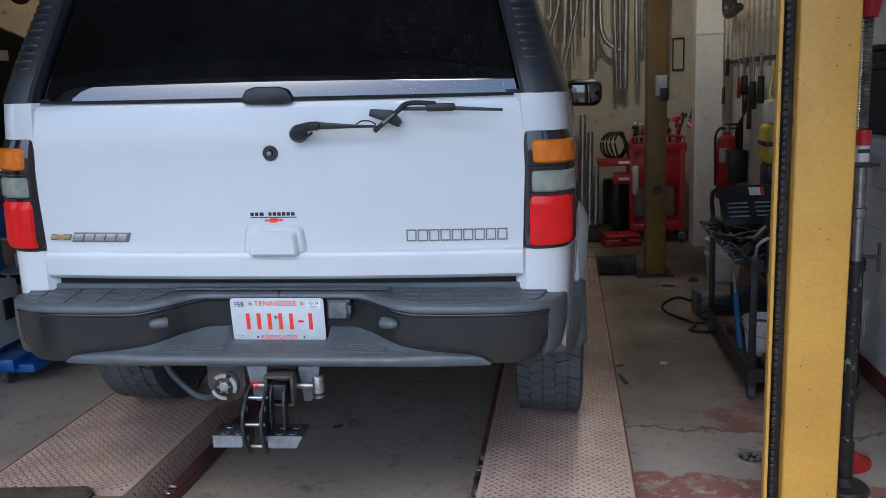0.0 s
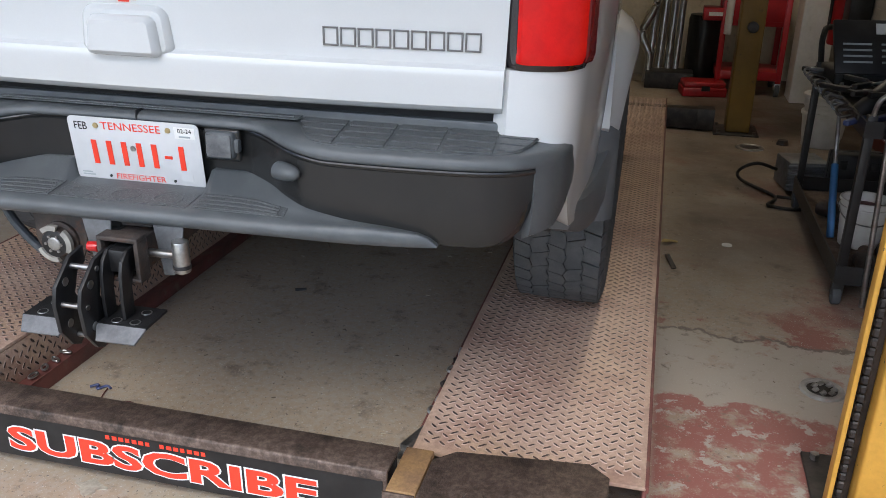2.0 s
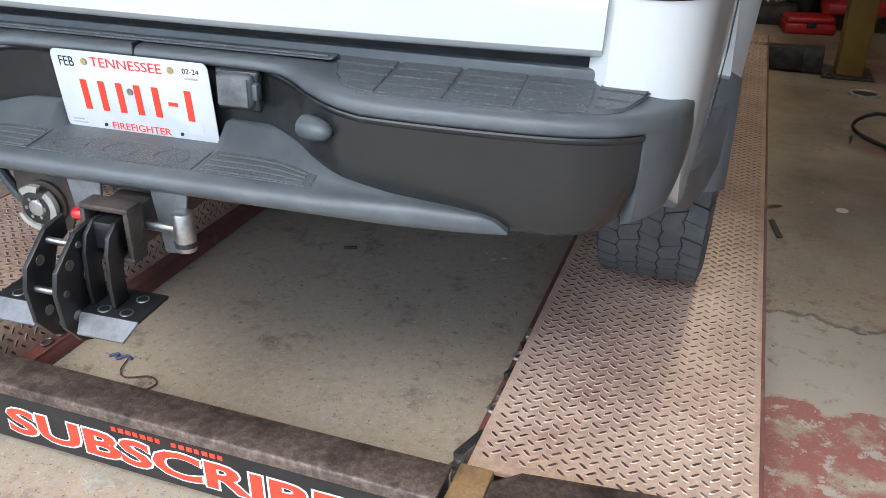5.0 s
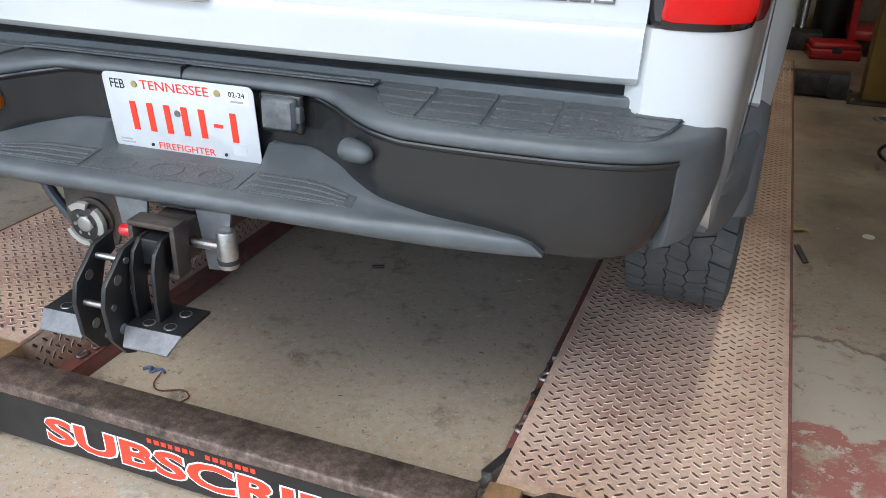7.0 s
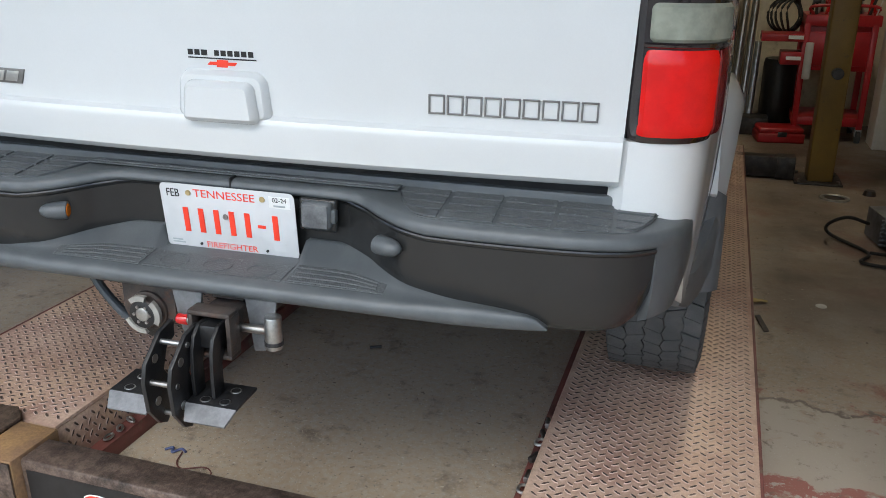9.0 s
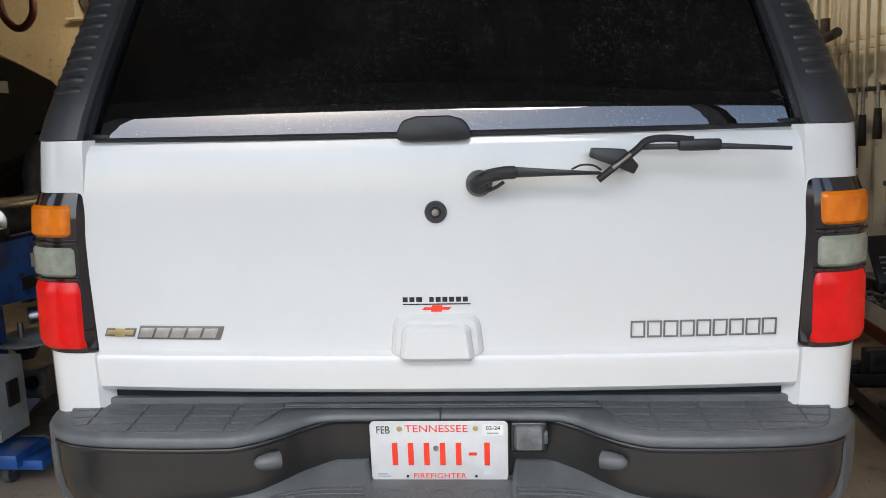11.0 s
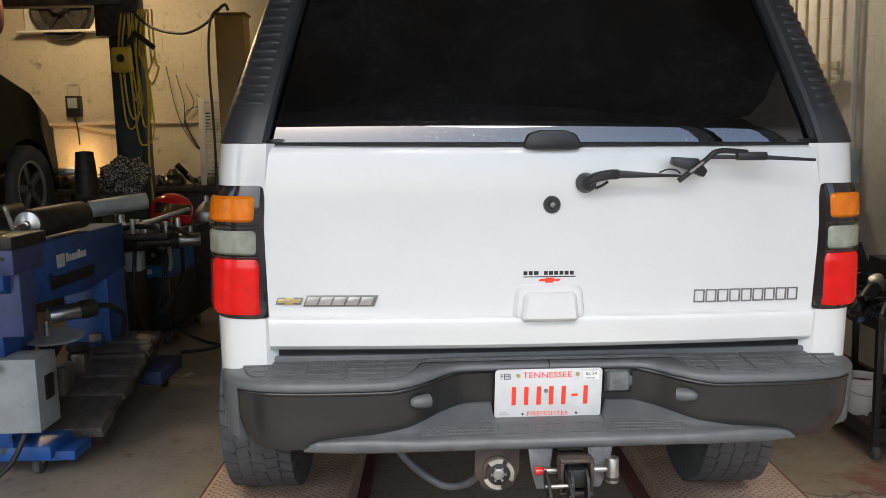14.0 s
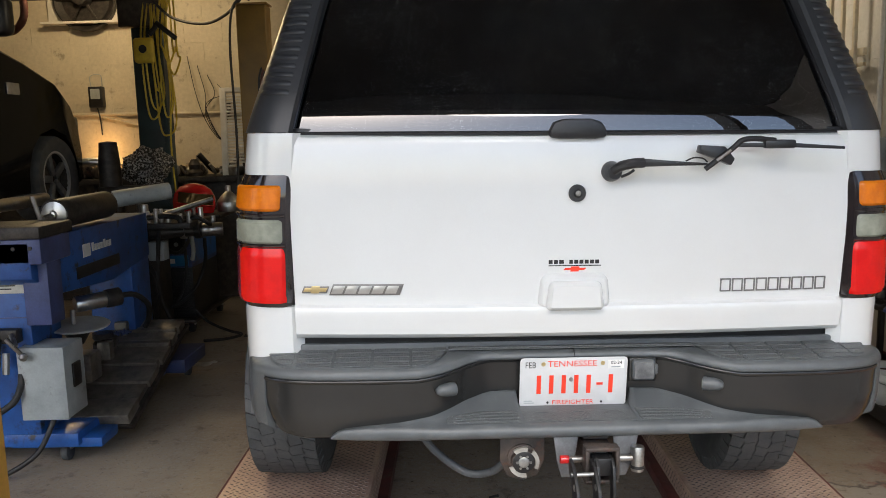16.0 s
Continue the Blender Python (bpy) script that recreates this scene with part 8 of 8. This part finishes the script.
for k in range(5):
    blk_ = thing("black_container", pose(2.36, 1.1 + 0.24 * k, 1.33, 0, 0, 8 * k), "black container on the wall shelf", "container", "containers")
    part("body", box(-0.09, 0.09, -0.09, 0.09, 0.0, 0.20 + 0.08 * (k % 3), 0.015, 2), BLACKPAINT, blk_)
    part("lid", box(-0.095, 0.095, -0.095, 0.095, 0.20 + 0.08 * (k % 3), 0.225 + 0.08 * (k % 3), 0.006), TRIMBLACK, blk_)

# ---- tall screw jacks by the near post ----
jk = thing("tall_jack", pose(1.995, 0.68, 0), "tall black and steel under-hoist jack with a red collar", "jack")
part("base", lathe([(0.004, 0.0), (0.095, 0.0), (0.095, 0.012), (0.088, 0.020), (0.04, 0.026), (0.034, 0.06), (0.004, 0.06)], 32), DARKIRON, jk)
for a in range(0, 360, 60):
    part("bolt_hole", cyl((0.072 * math.cos(radians(a)), 0.072 * math.sin(radians(a)), 0.018), (0.072 * math.cos(radians(a)), 0.072 * math.sin(radians(a)), 0.0225), 0.008, seg=10), BLACKPAINT, jk)
part("lower_tube", cyl((0, 0, 0.05), (0, 0, 0.92), 0.026, seg=22), mat("chipped_black_tube", (0.018, 0.018, 0.018), 0.45, colour2=(0.30, 0.29, 0.28), scale=30, ramp=(0.58, 0.66)), jk, "black tube with chipped paint")
part("sleeve", lathe([(0.027, 0.06), (0.033, 0.065), (0.033, 0.20), (0.027, 0.205)], 22), DARKIRON, jk)
part("upper_tube", cyl((0, 0, 0.92), (0, 0, 1.27), 0.022, seg=20), STEEL, jk)
part("ring", lathe([(0.022, 1.08), (0.028, 1.085), (0.028, 1.115), (0.022, 1.12)], 20), STEEL, jk)
part("collar", lathe([(0.02, 1.285), (0.026, 1.285), (0.026, 1.345), (0.02, 1.345)], 20), DECALWHITE, jk, "white label sleeve with print")
part("print_bar", box(-0.022, 0.02, -0.0275, -0.0255, 1.318, 1.332, 0.0), TRIMBLACK, jk)
part("red_collar", lathe([(0.02, 1.345), (0.030, 1.345), (0.030, 1.40), (0.02, 1.40)], 20), REDPLASTIC, jk)
part("disc", lathe([(0.02, 1.272), (0.062, 1.270), (0.064, 1.276), (0.02, 1.284)], 26), RUSTSTEEL, jk)
screw = bmesh.new()
for k in range(40):
    merge(screw, lathe([(0.014, 1.40 + k * 0.0098), (0.019, 1.4049 + k * 0.0098), (0.014, 1.4098 + k * 0.0098)], 14))
part("screw", screw, STEEL, jk)
part("saddle", lathe([(0.004, 1.79), (0.030, 1.79), (0.040, 1.84), (0.055, 1.86), (0.055, 1.88), (0.004, 1.88)], 24), RED, jk)
part("tee_handle", cyl((0.02, -0.01, 0.935), (0.075, -0.015, 0.935), 0.007, seg=10), DARKIRON, jk)
part("tee_bar", cyl((0.075, -0.015, 0.88), (0.075, -0.015, 0.985), 0.006, seg=10), DARKIRON, jk)
rj = thing("red_jack", pose(2.055, 0.93, 0), "red under-hoist jack with a splayed foot", "jack")
part("tube", lathe([(0.004, 0.05), (0.040, 0.05), (0.038, 0.18), (0.027, 0.22), (0.022, 0.95), (0.014, 1.02), (0.004, 1.02)], 22), REDPLASTIC, rj)
part("foot", lathe([(0.004, 0.0), (0.125, 0.0), (0.125, 0.012), (0.085, 0.030), (0.052, 0.055), (0.040, 0.10), (0.004, 0.10)], 28), REDPLASTIC, rj)
slab = thing("grey_slab", pose(2.20, 1.50, 0), "rough grey stone slab standing upright", "slab")
part("slab", prism([(-0.05, 0.0), (-0.055, 0.34), (-0.04, 0.42), (0.0, 0.44), (0.05, 0.42), (0.05, 0.0)], -0.02, 0.03, "y", 0.008), mat("rough_stone", (0.36, 0.35, 0.33), 0.85, colour2=(0.26, 0.25, 0.23), scale=20, bump=0.6, bump_scale=60), slab)

# ---- floor details ----
for x, y, r, ring in ((1.715, 3.95, 0.085, True), (1.70, 0.93, 0.065, False)):
    dr = thing("floor_drain", pose(x, y, 0), "round pale metal floor fitting set in the concrete", "floor drain", "floor fittings")
    part("rim", lathe([(r * 0.72, 0.0), (r * 0.72, 0.006), (r * 0.8, 0.010), (r, 0.008), (r * 1.05, 0.0)], 30), ZINC if ring else DIRTYWHITE, dr)
    part("centre", lathe([(0.003, 0.003), (r * 0.72, 0.002), (r * 0.72, 0.0), (0.003, 0.0)], 26), DARKIRON, dr)
    if not ring:
        for k in range(7):
            a = k * 0.9
            part("debris", cyl((0.03 * math.cos(a), 0.03 * math.sin(a), 0.002), (0.03 * math.cos(a) + 0.012, 0.03 * math.sin(a) + 0.008, 0.010), 0.008, seg=8), ZINC, dr)
nut = thing("floor_plug", pose(1.93, 4.1, 0), "small rusty plug on the floor", "plug")
part("cap", lathe([(0.003, 0.03), (0.03, 0.03), (0.04, 0.0), (0.003, 0.0)], 16), RUSTSTEEL, nut)


def leaf_thing(x, y, s, rz, m_, label):
    t_ = thing("leaf", pose(x, y, 0.003, 0, 0, rz), label, "leaf")
    b = grid(lambda u, v: Vector((s * (u - 0.5) * 2, s * 0.95 * math.sin(math.pi * u) ** 0.8 * (v - 0.5) * (1 + 0.3 * math.sin(9 * u)), 0.006 * math.sin(5 * u) + 0.01 * (v - 0.5) ** 2 + 0.004)), lin(0.01, 0.99, 12), lin(0, 1, 5), Vector((0, 0, -0.001)))
    part("blade", b, m_, t_)


leaf_thing(1.225, 2.10, 0.045, 35, LEAFY, "curled dry yellow leaf on the concrete")
leaf_thing(0.05, -0.078, 0.022, 55, LEAFG, "green leaf on the concrete by the beam")
ct = thing("paper_disc", pose(1.478, 2.14, 0), "small white disc on the floor", "disc")
part("disc", lathe([(0.003, 0.004), (0.020, 0.004), (0.023, 0.002), (0.023, 0.0), (0.003, 0.0)], 20), WHITEPLASTIC, ct)
stk = thing("twig", pose(0, 0, 0), "dark flat strip on the floor by the runway", "strip")
part("strip", prism([(1.205, 1.94), (1.225, 1.95), (1.255, 1.80), (1.235, 1.79)], 0.0, 0.006, "z", 0.001), DARKIRON, stk)
pp = thing("paper_scrap", pose(-2.26, 3.45, 0), "crumpled pale paper scrap on the floor", "paper")
part("sheet", grid(lambda u, v: Vector((0.22 * (u - 0.5) + 0.05 * v, 0.10 * (v - 0.5), 0.006 + 0.016 * noise.noise(Vector((5 * u, 5 * v, 0))))), lin(0, 1, 10), lin(0, 1, 7), Vector((0, 0, -0.002))), PAPER, pp)
cp = thing("concrete_splat", pose(-0.222, -0.085, 0), "pale dried splat on the concrete", "splat")
spl = [(0.036 * (1 + 0.3 * math.sin(3 * a) + 0.2 * math.sin(7 * a)) * math.cos(a), 0.026 * (1 + 0.25 * math.sin(4 * a + 1)) * math.sin(a)) for a in lin(0, 2 * math.pi, 33)[:-1]]
part("splat", prism(spl, 0.0, 0.003, "z"), mat("pale_dried_mortar", (0.40, 0.37, 0.30), 0.8, colour2=(0.30, 0.27, 0.22), scale=60, bump=0.4), cp)
wz = thing("wire_scrap", pose(0, 0, 0), "red and blue wire scrap on the floor behind the beam", "wire")
part("wire", tube([(-0.47, 0.335, 0.006), (-0.455, 0.285, 0.006), (-0.42, 0.262, 0.006), (-0.36, 0.285, 0.008), (-0.325, 0.268, 0.006), (-0.332, 0.235, 0.006)], 0.0022, 6, 6), BRICKRED, wz)
part("loose_end", tube([(-0.53, 0.33, 0.006), (-0.51, 0.345, 0.008), (-0.50, 0.325, 0.006), (-0.48, 0.345, 0.008), (-0.46, 0.338, 0.006)], 0.004, 6, 6), NAVY, wz)
ck = thing("bolt_scrap", pose(-0.19, 1.17, 0, 0, 0, 25), "small dark bolt on the floor", "bolt")
part("bolt", cyl((-0.02, 0, 0.006), (0.025, 0, 0.006), 0.006, seg=8), DARKIRON, ck)
# strap fittings in the gap beside the right runway
rnd = random.Random(31)
for k in range(9):
    y = 0.16 + 0.075 * k + rnd.uniform(-0.02, 0.02)
    fi = thing("strap_fitting", pose(0.572, y, 0.053, 0, rnd.uniform(-20, 20), rnd.uniform(-25, 25)), "zinc strap fitting lying on the rail", "fitting", "fittings on the rail")
    if k == 1:
        part("buckle", box(-0.016, 0.016, -0.055, 0.055, 0.0, 0.035, 0.005), ZINC, fi)
        part("tongue", box(-0.011, 0.011, -0.08, -0.055, 0.006, 0.02, 0.003), ZINC, fi)
    elif k % 3 == 0:
        part("eye", tube([(0.014 * math.cos(a), 0.018 * math.sin(a), 0.02) for a in lin(0, 2 * math.pi, 14)], 0.005, 8, 1, smooth=False), ZINC, fi)
    else:
        part("link", box(-0.008, 0.008, -0.022, 0.022, 0.004, 0.024, 0.005), DARKIRON if k % 2 else ZINC, fi)
for k in range(4):
    y = 0.24 + 0.05 * k
    fi = thing("strap_fitting", pose(-0.672, y + 0.02, 0.053, 0, 10, 30 * k), "zinc chain fitting lying on the rail", "fitting", "fittings on the rail")
    part("link", tube([(0.008 * math.cos(a), 0.018 * math.sin(a), 0.012) for a in lin(0, 2 * math.pi, 12)], 0.004, 8, 1, smooth=False), ZINC, fi)

# straw bits, flakes and grit lying about on the concrete
rnd = random.Random(77)
verts, faces = [], []
for k in range(520):
    if k < 300:
        x, y = rnd.uniform(-0.60, 0.52), rnd.uniform(0.10, 2.4)
    elif k < 430:
        x, y = rnd.uniform(1.22, 2.2), rnd.uniform(0.2, 4.2)
    else:
        x, y = rnd.uniform(-0.9, 0.8), rnd.uniform(-0.5, -0.14)
    a, l, w_ = rnd.uniform(0, math.pi), rnd.uniform(0.002, 0.009), rnd.uniform(0.0006, 0.0018)
    if k % 9 == 0:
        l, w_ = rnd.uniform(0.003, 0.006), rnd.uniform(0.002, 0.004)
    ca, sa, n0 = math.cos(a), math.sin(a), len(verts)
    for h in (0.0, rnd.uniform(0.0012, 0.003)):
        for u, v in ((-l, -w_), (l, -w_ * 0.6), (l * 0.9, w_), (-l * 0.8, w_ * 0.8)):
            verts.append((x + u * ca - v * sa, y + u * sa + v * ca, h))
    faces += [(n0 + 4, n0 + 5, n0 + 6, n0 + 7)] + [(n0 + e, n0 + (e + 1) % 4, n0 + 4 + (e + 1) % 4, n0 + 4 + e) for e in range(4)]
me = bpy.data.meshes.new("floor_litter")
me.from_pydata(verts, [], faces)
me.materials.append(mat("pale_grit", (0.42, 0.38, 0.30), 0.8, colour2=(0.16, 0.12, 0.09), scale=3.0, ramp=(0.45, 0.55)))
tagged(new("floor_litter", me), "pale straw bits and grit scattered on the concrete", "litter", kind="stuff")
